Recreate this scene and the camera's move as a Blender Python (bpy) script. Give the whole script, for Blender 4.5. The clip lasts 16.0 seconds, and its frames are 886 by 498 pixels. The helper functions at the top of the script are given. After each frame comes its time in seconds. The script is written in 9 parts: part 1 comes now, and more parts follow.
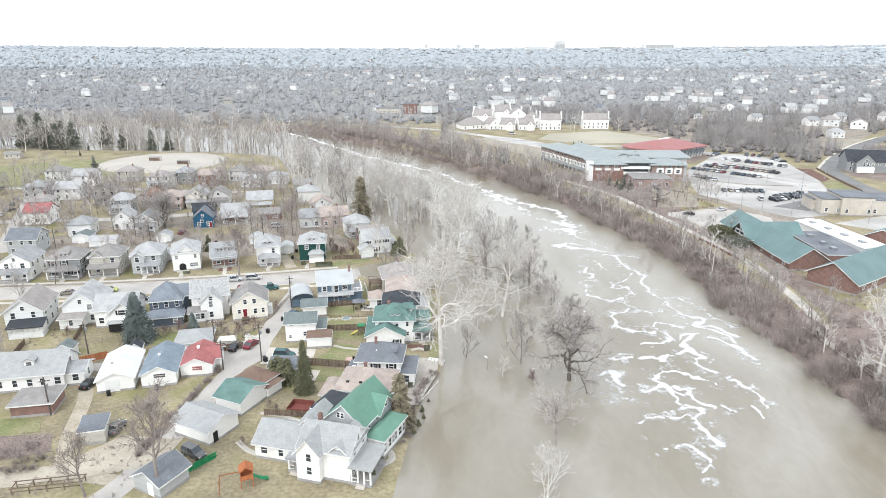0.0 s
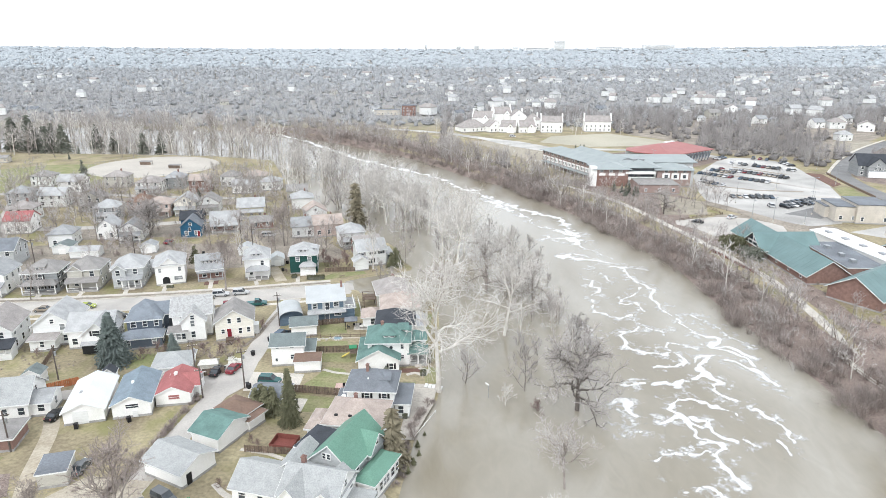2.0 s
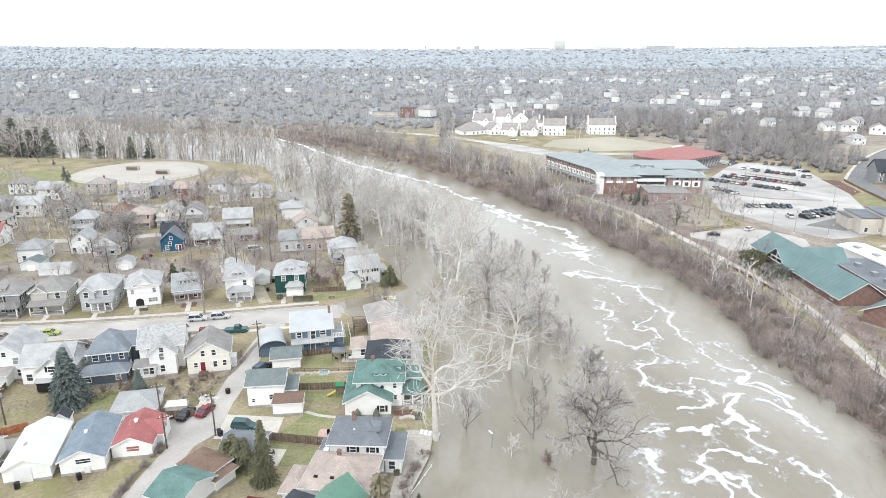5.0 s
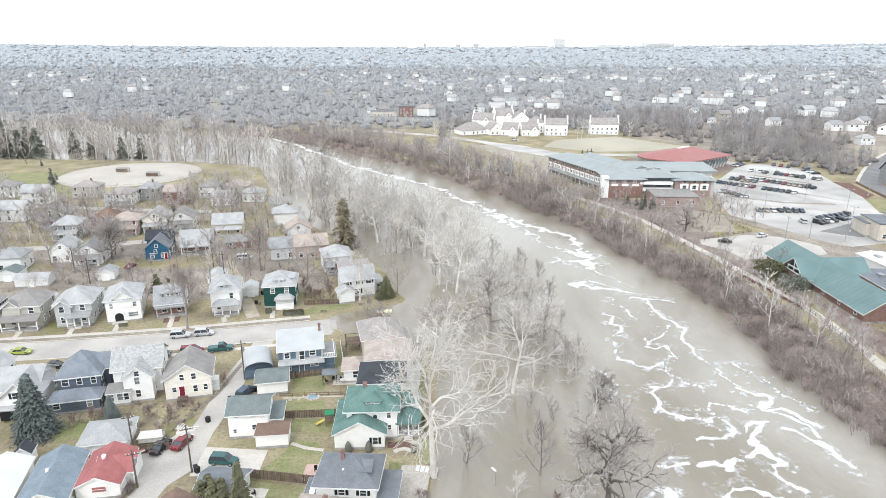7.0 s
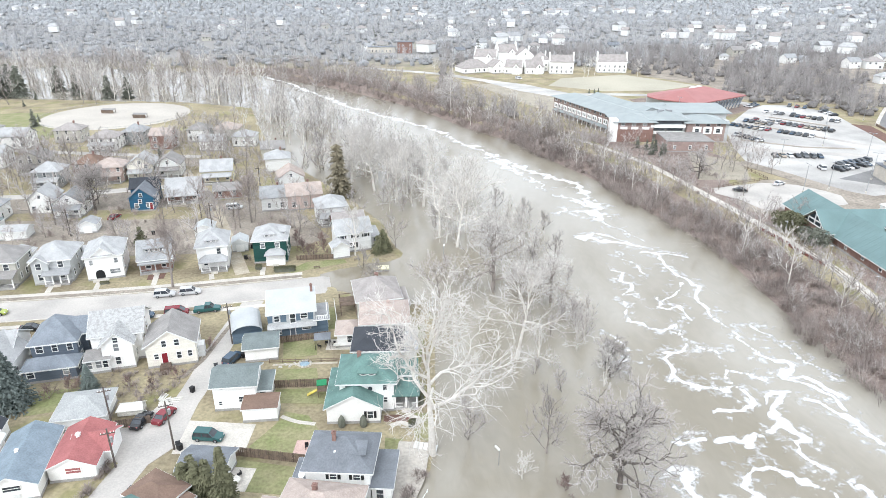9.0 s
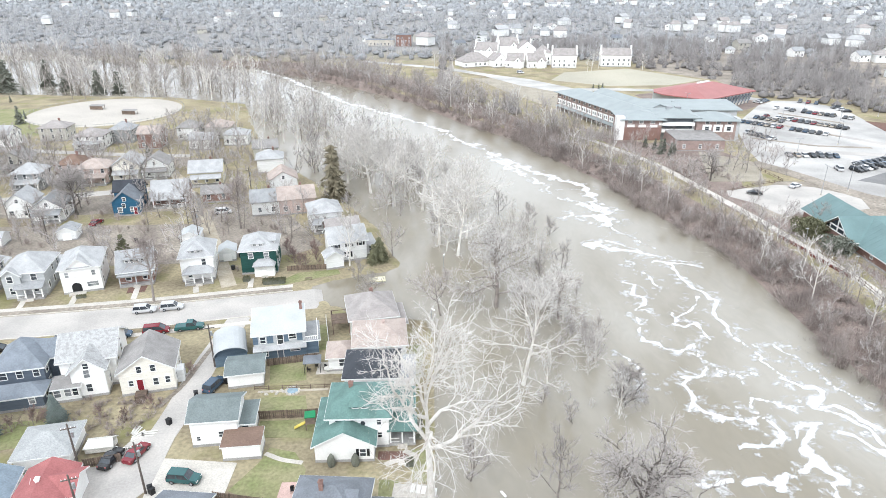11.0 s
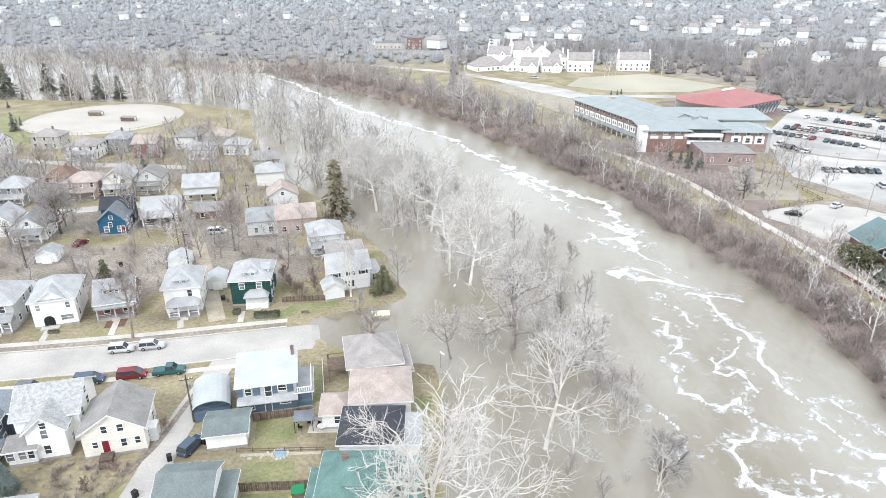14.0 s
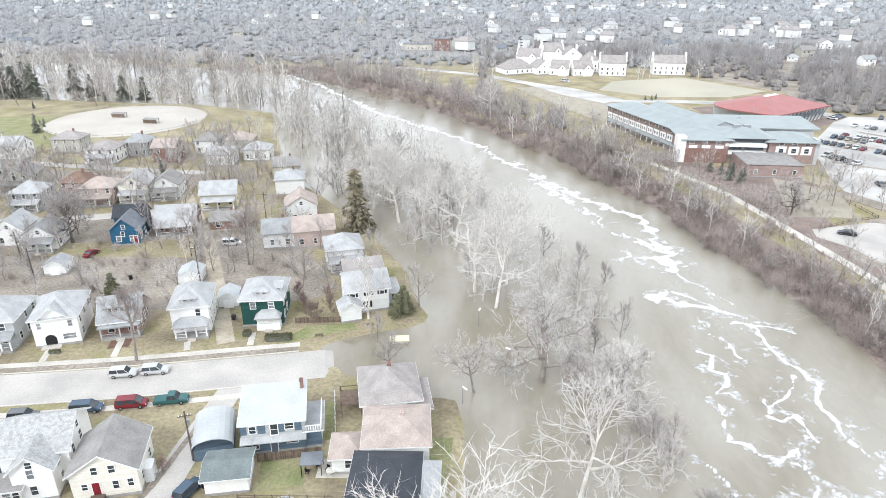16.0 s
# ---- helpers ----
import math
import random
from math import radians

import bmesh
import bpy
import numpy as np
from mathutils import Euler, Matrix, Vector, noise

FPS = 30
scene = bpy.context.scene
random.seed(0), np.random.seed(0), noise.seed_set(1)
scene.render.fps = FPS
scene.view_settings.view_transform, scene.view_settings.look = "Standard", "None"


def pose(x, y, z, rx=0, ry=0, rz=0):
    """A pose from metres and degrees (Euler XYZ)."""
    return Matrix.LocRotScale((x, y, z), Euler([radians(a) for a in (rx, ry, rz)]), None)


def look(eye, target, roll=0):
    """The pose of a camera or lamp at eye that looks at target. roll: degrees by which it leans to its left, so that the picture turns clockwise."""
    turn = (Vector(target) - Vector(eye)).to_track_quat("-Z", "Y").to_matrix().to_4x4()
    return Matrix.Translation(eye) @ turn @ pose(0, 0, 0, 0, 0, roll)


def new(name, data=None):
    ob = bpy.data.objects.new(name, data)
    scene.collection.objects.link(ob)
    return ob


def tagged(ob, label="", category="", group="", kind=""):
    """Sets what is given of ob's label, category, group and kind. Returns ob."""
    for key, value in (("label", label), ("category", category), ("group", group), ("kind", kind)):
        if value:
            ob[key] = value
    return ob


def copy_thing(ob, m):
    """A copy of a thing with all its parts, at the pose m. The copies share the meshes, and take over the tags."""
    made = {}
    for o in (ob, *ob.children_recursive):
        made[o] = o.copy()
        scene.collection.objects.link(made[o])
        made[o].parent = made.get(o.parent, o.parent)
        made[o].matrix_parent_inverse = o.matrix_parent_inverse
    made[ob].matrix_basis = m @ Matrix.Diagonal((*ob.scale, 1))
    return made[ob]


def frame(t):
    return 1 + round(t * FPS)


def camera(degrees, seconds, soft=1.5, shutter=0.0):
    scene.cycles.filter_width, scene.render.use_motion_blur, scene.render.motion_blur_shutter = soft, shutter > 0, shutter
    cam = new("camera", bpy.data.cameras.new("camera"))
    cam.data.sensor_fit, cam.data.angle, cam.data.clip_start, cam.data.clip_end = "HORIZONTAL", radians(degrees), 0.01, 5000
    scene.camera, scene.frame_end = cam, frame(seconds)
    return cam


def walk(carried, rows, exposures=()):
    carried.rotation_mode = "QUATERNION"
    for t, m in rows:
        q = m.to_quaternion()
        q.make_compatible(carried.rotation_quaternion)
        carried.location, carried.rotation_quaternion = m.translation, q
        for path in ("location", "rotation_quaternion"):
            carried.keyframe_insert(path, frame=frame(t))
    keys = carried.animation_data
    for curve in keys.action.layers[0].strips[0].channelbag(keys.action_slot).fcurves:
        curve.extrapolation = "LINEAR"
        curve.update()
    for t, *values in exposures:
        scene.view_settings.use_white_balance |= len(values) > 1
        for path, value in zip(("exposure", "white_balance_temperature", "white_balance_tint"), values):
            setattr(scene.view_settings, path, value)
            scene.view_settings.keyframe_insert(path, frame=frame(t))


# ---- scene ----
cam = camera(69.46, 16.0, soft=0.6)
PATH = [
    (0.0, pose(0.00, 0.00, 66.00, 72.53, 0, -0.03)),
    (2.0, pose(0.42, 10.94, 66.24, 72.58, 0, -0.07)),
    (4.0, pose(0.75, 21.82, 66.43, 72.62, 0, -0.07)),
    (6.3, pose(1.01, 34.27, 66.58, 72.55, 0, -0.09)),
    (6.9, pose(1.06, 37.50, 66.62, 72.50, 0, -0.12)),
    (7.2, pose(1.08, 39.12, 66.63, 71.99, 0, -0.13)),
    (7.5, pose(1.10, 40.73, 66.64, 71.02, 0, -0.12)),
    (8.0, pose(1.13, 43.42, 66.66, 69.50, 0, -0.09)),
    (8.5, pose(1.15, 46.10, 66.68, 68.03, 0, -0.08)),
    (8.8, pose(1.16, 47.71, 66.68, 67.25, 0, -0.09)),
    (9.2, pose(1.17, 49.86, 66.69, 66.80, 0, -0.08)),
    (11.3, pose(1.16, 61.08, 66.71, 66.27, 0, -0.12)),
    (12.5, pose(1.11, 67.46, 66.70, 66.27, 0, -0.18)),
    (12.8, pose(1.10, 69.05, 66.69, 66.31, 0, -0.17)),
    (13.2, pose(1.07, 71.17, 66.68, 66.35, 0, 0.07)),
    (13.5, pose(1.05, 72.76, 66.67, 66.36, 0, 0.33)),
    (14.0, pose(1.00, 75.41, 66.65, 66.38, 0, 0.88)),
    (14.6, pose(0.95, 78.58, 66.63, 66.38, 0, 1.53)),
    (15.2, pose(0.88, 81.75, 66.60, 66.39, 0, 2.12)),
    (15.6, pose(0.83, 83.86, 66.58, 66.39, 0, 2.58)),
    (16.0, pose(0.78, 85.96, 66.55, 66.40, 0, 3.30)),
]
walk(cam, PATH, exposures=[(0.0, 0.30, 6100, 9), (7.0, 0.30, 6100, 9), (9.0, 0.48, 5980, 9), (16.0, 0.46, 5980, 9)])

# ---- light: a bright overcast sky and a weak, wide sun ----
world = bpy.data.worlds.new("overcast_sky")
scene.world = world
world.use_nodes = True
wn, wl = world.node_tree.nodes, world.node_tree.links
sky = wn.new("ShaderNodeTexSky")
sky.sky_type, sky.sun_disc = "NISHITA", False
sky.sun_elevation, sky.sun_rotation = radians(42), radians(200)
sky.air_density, sky.dust_density, sky.ozone_density = 1.0, 6.0, 1.0
hsv = wn.new("ShaderNodeHueSaturation")
hsv.inputs["Saturation"].default_value = 0.12
cloud = wn.new("ShaderNodeMix")
cloud.data_type = "RGBA"
cloud.inputs[0].default_value = 0.72
cloud.inputs[7].default_value = (13.0, 13.2, 13.5, 1)
wl.new(sky.outputs[0], hsv.inputs["Color"])
wl.new(hsv.outputs[0], cloud.inputs[6])
wl.new(cloud.outputs[2], wn["Background"].inputs["Color"])
wn["Background"].inputs["Strength"].default_value = 0.115
sun = new("sun", bpy.data.lights.new("sun", "SUN"))
sun.data.energy, sun.data.angle, sun.data.color = 1.0, radians(14), (1.0, 0.96, 0.9)
sun.matrix_world = look((-60, -140, 150), (0, 0, 0))


# ---- materials ----
def mat(name, c1, c2=None, scale=0.6, fine=9.0, rough=0.85, bump=0.0, metal=0.0, spec=0.3, vary=0.0, stretch=None, edge=(0.35, 0.65), grain=0.16):
    """A painted, mineral or wooden surface: a broad mottle of c1 and c2, a fine grain, and a little change from piece to piece."""
    m = bpy.data.materials.new(name)
    m.use_nodes = True
    n, l = m.node_tree.nodes, m.node_tree.links
    b = n["Principled BSDF"]
    b.inputs["Roughness"].default_value, b.inputs["Metallic"].default_value = rough, metal
    b.inputs["Specular IOR Level"].default_value = spec
    geo = n.new("ShaderNodeNewGeometry")
    co = geo.outputs["Position"]
    if stretch:
        mp = n.new("ShaderNodeMapping")
        mp.inputs["Scale"].default_value = stretch
        l.new(co, mp.inputs["Vector"])
        co = mp.outputs[0]
    big, small = n.new("ShaderNodeTexNoise"), n.new("ShaderNodeTexNoise")
    big.inputs["Scale"].default_value, big.inputs["Detail"].default_value = scale, 5
    small.inputs["Scale"].default_value, small.inputs["Detail"].default_value = fine, 4
    l.new(co, big.inputs["Vector"])
    l.new(co, small.inputs["Vector"])
    ramp = n.new("ShaderNodeMapRange")
    ramp.inputs[1].default_value, ramp.inputs[2].default_value = edge
    l.new(big.outputs[0], ramp.inputs[0])
    mix = n.new("ShaderNodeMix")
    mix.data_type = "RGBA"
    mix.inputs[6].default_value = (*c1, 1)
    mix.inputs[7].default_value = (*(c2 or [v * 0.8 for v in c1]), 1)
    l.new(ramp.outputs[0], mix.inputs[0])
    val = n.new("ShaderNodeMapRange")
    val.inputs[1].default_value, val.inputs[2].default_value = 0.3, 0.7
    val.inputs[3].default_value, val.inputs[4].default_value = 1 - grain, 1 + grain
    l.new(small.outputs[0], val.inputs[0])
    h = n.new("ShaderNodeHueSaturation")
    l.new(mix.outputs[2], h.inputs["Color"])
    if vary:
        info, add = n.new("ShaderNodeObjectInfo"), n.new("ShaderNodeMath")
        rnd = n.new("ShaderNodeMapRange")
        rnd.inputs[3].default_value, rnd.inputs[4].default_value = 1 - vary, 1 + vary
        l.new(info.outputs["Random"], rnd.inputs[0])
        add.operation = "MULTIPLY"
        l.new(rnd.outputs[0], add.inputs[0])
        l.new(val.outputs[0], add.inputs[1])
        l.new(add.outputs[0], h.inputs["Value"])
    else:
        l.new(val.outputs[0], h.inputs["Value"])
    l.new(h.outputs[0], b.inputs["Base Color"])
    if bump:
        bn = n.new("ShaderNodeBump")
        bn.inputs["Strength"].default_value, bn.inputs["Distance"].default_value = bump, 0.05
        l.new(small.outputs[0], bn.inputs["Height"])
        l.new(bn.outputs[0], b.inputs["Normal"])
    return m


WHITE = mat("white_paint", (0.87, 0.86, 0.835), (0.81, 0.8, 0.77), 0.5, 6, 0.6, grain=0.06)
OFFWHITE = mat("offwhite_siding", (0.79, 0.79, 0.775), (0.71, 0.71, 0.685), 0.5, 5, 0.7, stretch=(0.3, 0.3, 6), grain=0.1)
CREAM = mat("cream_siding", (0.8, 0.765, 0.68), (0.73, 0.69, 0.61), 0.4, 5, 0.7, stretch=(0.3, 0.3, 6))
BEIGE = mat("beige_siding", (0.52, 0.50, 0.44), (0.44, 0.42, 0.37), 0.4, 5, 0.7, stretch=(0.3, 0.3, 6))
GREYWALL = mat("grey_siding", (0.33, 0.34, 0.34), (0.26, 0.27, 0.27), 0.4, 5, 0.7, stretch=(0.3, 0.3, 6))
LIGHTGREY = mat("light_grey_siding", (0.50, 0.51, 0.51), (0.42, 0.43, 0.43), 0.4, 5, 0.7, stretch=(0.3, 0.3, 6))
BLUEGREY = mat("blue_grey_siding", (0.13, 0.18, 0.23), (0.10, 0.14, 0.185), 0.4, 5, 0.7, stretch=(0.3, 0.3, 6))
NAVY = mat("slate_blue_siding", (0.13, 0.155, 0.19), (0.105, 0.126, 0.156), 0.4, 5, 0.7, stretch=(0.3, 0.3, 6))
BLUE = mat("bright_blue_siding", (0.03, 0.115, 0.2), (0.025, 0.09, 0.16), 0.4, 5, 0.7, stretch=(0.3, 0.3, 6))
DKGREEN = mat("dark_green_siding", (0.02, 0.078, 0.066), (0.016, 0.06, 0.052), 0.4, 5, 0.7, stretch=(0.3, 0.3, 6))
PALEYELLOW = mat("pale_yellow_siding", (0.72, 0.66, 0.45), (0.62, 0.58, 0.42), 0.4, 5, 0.7)
PINKWALL = mat("pink_beige_siding", (0.56, 0.44, 0.39), (0.48, 0.38, 0.34), 0.4, 5, 0.7)
MAUVE = mat("muted_brown_brick", (0.36, 0.27, 0.24), (0.28, 0.21, 0.19), 0.6, 10, 0.9, 0.2)
LITTER = mat("brown_leaf_litter", (0.34, 0.3, 0.25), (0.225, 0.195, 0.16), 0.13, 1.6, 0.95, 0.2, grain=0.28)
BRICK = mat("red_brick", (0.28, 0.175, 0.145), (0.21, 0.13, 0.11), 1.2, 14, 0.9, 0.3)
TANSTONE = mat("tan_block", (0.60, 0.55, 0.475), (0.50, 0.46, 0.40), 0.3, 8, 0.85)
FOUND = mat("concrete_foundation", (0.40, 0.39, 0.37), (0.30, 0.29, 0.28), 0.8, 10, 0.9)
CONCRETE = mat("pale_concrete", (0.60, 0.56, 0.50), (0.47, 0.44, 0.39), 0.25, 4, 0.9, 0.15)


def roofing(name, c, k=0.78, scale=0.5, rough=0.9, grain=0.14):
    return mat(name, c, tuple(v * k for v in c), scale, 4.5, rough, 0.3, grain=grain)


R_GREY = roofing("grey_shingle", (0.36, 0.365, 0.365))
R_LIGHT = roofing("pale_grey_shingle", (0.45, 0.45, 0.445))
R_PALE = roofing("white_metal_roof", (0.48, 0.495, 0.495), 0.88, 0.3, 0.55, 0.08)
R_SLATE = roofing("slate_blue_shingle", (0.205, 0.22, 0.24))
R_BLACK = roofing("charcoal_shingle", (0.06, 0.065, 0.075))
R_BROWN = roofing("brown_shingle", (0.22, 0.15, 0.115))
R_TAN = roofing("tan_shingle", (0.46, 0.385, 0.34))
R_TAUPE = roofing("taupe_shingle", (0.37, 0.34, 0.32))
R_GREYBROWN = roofing("grey_brown_shingle", (0.31, 0.295, 0.28))
R_GREEN = roofing("green_shingle", (0.145, 0.24, 0.215), 0.75)
R_BRIGHTGREEN = roofing("bright_green_metal", (0.15, 0.285, 0.215), 0.85, 0.3, 0.6)
R_GREYGREEN = roofing("grey_green_shingle", (0.19, 0.22, 0.215))
R_MOTTLE = mat("mottled_grey_shingle", (0.385, 0.39, 0.382), (0.335, 0.342, 0.335), 0.9, 5, 0.9, 0.3, edge=(0.35, 0.65), grain=0.16)
R_BLUE = roofing("blue_shingle", (0.23, 0.28, 0.32))
R_RED = roofing("red_shingle", (0.38, 0.145, 0.14), 0.8)
R_NAVYHOUSE = roofing("slate_grey_shingles", (0.235, 0.26, 0.29))
R_TEAL = roofing("teal_standing_seam_metal", (0.155, 0.235, 0.232), 0.85, 0.2, 0.5, 0.06)
R_SCHOOL = roofing("grey_teal_metal", (0.31, 0.342, 0.338), 0.88, 0.2, 0.5, 0.06)
R_CORAL = roofing("coral_red_metal", (0.36, 0.15, 0.14), 0.9, 0.2, 0.55, 0.05)
R_WHITE = roofing("white_painted_metal_roof", (0.66, 0.68, 0.69), 0.92, 0.3, 0.5, 0.06)
R_WORN = mat("peeling_pale_shingle", (0.43, 0.43, 0.42), (0.33, 0.325, 0.315), 1.7, 6, 0.9, 0.3, edge=(0.42, 0.62))
MEMBRANE = mat("flat_roof_membrane", (0.20, 0.215, 0.235), (0.15, 0.16, 0.175), 0.15, 3, 0.8)

GLASS = mat("window_glass", (0.035, 0.042, 0.05), (0.06, 0.07, 0.08), 0.35, 3, 0.06, spec=0.7)
DARK = mat("dark_screen", (0.02, 0.021, 0.022), None, 1, 6, 0.6)
CURTAIN = mat("curtained_glass", (0.32, 0.33, 0.33), (0.12, 0.13, 0.14), 0.5, 2, 0.15, spec=0.6)
REDDOOR = mat("red_door", (0.22, 0.02, 0.03), None, 1, 6, 0.5)
WOOD = mat("weathered_wood", (0.20, 0.15, 0.115), (0.13, 0.10, 0.08), 1.5, 10, 0.9, 0.2, vary=0.25)
CEDAR = mat("orange_cedar", (0.42, 0.15, 0.065), (0.33, 0.12, 0.05), 1.5, 10, 0.85, vary=0.2)
DECKRED = mat("red_brown_deck", (0.22, 0.075, 0.06), None, 1.0, 10, 0.8)
METAL = mat("galvanised_metal", (0.42, 0.43, 0.44), None, 1, 8, 0.45, metal=0.6)
BLACKPLASTIC = mat("black_plastic", (0.02, 0.02, 0.022), None, 1, 8, 0.5)
GREENPLASTIC = mat("green_plastic", (0.015, 0.24, 0.09), None, 1, 8, 0.4)
YELLOWPLASTIC = mat("yellow_plastic", (0.62, 0.50, 0.10), None, 1, 8, 0.4)
TARP = mat("pale_tarp", (0.70, 0.68, 0.62), None, 1, 5, 0.6)
POLEWOOD = mat("utility_pole_wood", (0.15, 0.125, 0.11), (0.10, 0.085, 0.075), 0.8, 12, 0.9)

BARK = mat("grey_brown_bark", (0.31, 0.272, 0.245), (0.22, 0.192, 0.173), 1.0, 9, 0.95, 0.2, vary=0.18)
TWIG = mat("grey_brown_twigs", (0.48, 0.445, 0.42), (0.36, 0.33, 0.31), 0.15, 4, 0.95, vary=0.2)
PALEBARK = mat("pale_sycamore_bark", (0.74, 0.71, 0.66), (0.52, 0.48, 0.43), 0.45, 6, 0.9, 0.1, vary=0.1)
PALETWIG = mat("pale_sycamore_twigs", (0.645, 0.615, 0.58), (0.49, 0.465, 0.435), 0.3, 5, 0.95, vary=0.1)
DARKBARK = mat("dark_bark", (0.15, 0.13, 0.115), (0.1, 0.088, 0.078), 1.0, 9, 0.95, 0.2, vary=0.2)
REDTWIG = mat("reddish_twigs", (0.29, 0.205, 0.18), (0.215, 0.155, 0.14), 0.2, 4, 0.95, vary=0.2)
BRUSH = mat("bank_brush_twigs", (0.37, 0.318, 0.29), (0.25, 0.212, 0.195), 0.09, 3, 0.95)
BRUSH_PALE = mat("pale_brush_twigs", (0.46, 0.4, 0.365), (0.31, 0.265, 0.24), 0.1, 3, 0.95)
# Far woods: distance haze is put into these two base colours.
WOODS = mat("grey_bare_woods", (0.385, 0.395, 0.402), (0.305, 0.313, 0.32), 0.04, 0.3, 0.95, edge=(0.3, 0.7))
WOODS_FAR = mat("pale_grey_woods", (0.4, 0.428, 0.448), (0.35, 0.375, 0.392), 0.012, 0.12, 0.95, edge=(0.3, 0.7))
SPRUCE = mat("blue_spruce_needles", (0.185, 0.215, 0.195), (0.105, 0.128, 0.118), 0.7, 6, 0.9, vary=0.15)
CONIFER = mat("dark_conifer_needles", (0.18, 0.186, 0.15), (0.125, 0.13, 0.105), 0.7, 6, 0.9, vary=0.2)
ARBOR = mat("olive_evergreen_foliage", (0.175, 0.172, 0.1), (0.105, 0.105, 0.062), 0.8, 6, 0.9, vary=0.15)
PINEOLD = mat("thin_brownish_pine_needles", (0.235, 0.205, 0.14), (0.16, 0.14, 0.095), 0.8, 6, 0.9)
ASPHALT = mat("worn_pale_asphalt", (0.5, 0.47, 0.43), (0.39, 0.367, 0.34), 0.12, 3, 0.9, 0.1, grain=0.1)
LOTASPHALT = mat("salted_parking_asphalt", (0.54, 0.522, 0.492), (0.33, 0.318, 0.3), 0.05, 2, 0.9, 0.1, grain=0.12)
DARKASPHALT = mat("road_asphalt", (0.23, 0.225, 0.22), (0.18, 0.178, 0.175), 0.1, 3, 0.9)
GRAVEL = mat("alley_gravel", (0.5, 0.45, 0.365), (0.38, 0.336, 0.268), 0.18, 2.5, 0.95, 0.2, grain=0.13)
DIRTLANE = mat("grassy_dirt_lane", (0.36, 0.312, 0.235), (0.46, 0.408, 0.325), 0.3, 2, 0.95, 0.2, grain=0.16)
SAND = mat("pale_infield_sand", (0.49, 0.455, 0.4), (0.43, 0.395, 0.35), 0.06, 2, 0.95)
LAWN = mat("greenish_lawn", (0.2, 0.215, 0.095), (0.28, 0.262, 0.148), 0.22, 1.8, 0.95, 0.2, grain=0.2)
STRAW = mat("straw_lawn", (0.375, 0.338, 0.272), (0.3, 0.27, 0.215), 0.25, 4, 0.95, 0.2, grain=0.3)
MULCH = mat("brown_mulch", (0.19, 0.11, 0.085), (0.14, 0.085, 0.07), 0.8, 9, 0.95, 0.2)
PINKPATIO = mat("pink_patio_pavers", (0.56, 0.40, 0.35), (0.48, 0.34, 0.30), 1.0, 8, 0.9)
FOAM = mat("river_foam", (0.7, 0.695, 0.68), (0.62, 0.612, 0.59), 0.5, 3, 0.8)


def thin_out(m, scale, low, high, share):
    """Opens gaps in foam where its cover is thin, torn by a noise."""
    n, l = m.node_tree.nodes, m.node_tree.links
    out = n["Material Output"]
    geo, tex, r = n.new("ShaderNodeNewGeometry"), n.new("ShaderNodeTexNoise"), n.new("ShaderNodeMapRange")
    tex.inputs["Scale"].default_value, tex.inputs["Detail"].default_value, tex.inputs["Distortion"].default_value = scale, 5, 1.2
    r.inputs[1].default_value, r.inputs[2].default_value = low, high
    l.new(geo.outputs["Position"], tex.inputs["Vector"])
    att, mul, add = n.new("ShaderNodeAttribute"), n.new("ShaderNodeMath"), n.new("ShaderNodeMath")
    att.attribute_name = "cover"
    mul.operation, add.operation = "MULTIPLY", "ADD"
    mul.inputs[1].default_value = share
    l.new(tex.outputs[0], mul.inputs[0])
    l.new(mul.outputs[0], add.inputs[0])
    l.new(att.outputs["Fac"], add.inputs[1])
    l.new(add.outputs[0], r.inputs[0])
    clear_, mx = n.new("ShaderNodeBsdfTransparent"), n.new("ShaderNodeMixShader")
    l.new(r.outputs[0], mx.inputs[0])
    l.new(clear_.outputs[0], mx.inputs[1])
    l.new(n["Principled BSDF"].outputs[0], mx.inputs[2])
    l.new(mx.outputs[0], out.inputs[0])


thin_out(FOAM, 1.3, 0.66, 0.98, 0.75)
# Nearest step of the haze tints: crowns greyed a little in base colour.
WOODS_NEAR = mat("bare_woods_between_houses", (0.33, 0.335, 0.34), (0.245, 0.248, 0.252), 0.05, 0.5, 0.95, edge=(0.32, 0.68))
SLOPEWOODS = mat("slope_woods_twigs", (0.4, 0.378, 0.365), (0.27, 0.252, 0.243), 0.06, 2, 0.95)
SLOPECROWN = mat("slope_woods_crowns", (0.25, 0.235, 0.225), (0.16, 0.15, 0.145), 0.09, 1.6, 0.95, grain=0.35)
BANKSOIL = mat("brown_bank_litter", (0.27, 0.215, 0.185), (0.19, 0.15, 0.13), 0.2, 3, 0.95, 0.2, grain=0.35)
# Twigs among the far crowns, greyed in colour as haze would.
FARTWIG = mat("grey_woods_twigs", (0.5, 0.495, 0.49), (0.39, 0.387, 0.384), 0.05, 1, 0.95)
BANKTWIG = mat("brown_bank_twigs", (0.315, 0.262, 0.235), (0.21, 0.172, 0.152), 0.15, 3, 0.95)
TURF = mat("pale_sports_turf", (0.44, 0.41, 0.325), (0.37, 0.345, 0.275), 0.03, 2, 0.95)


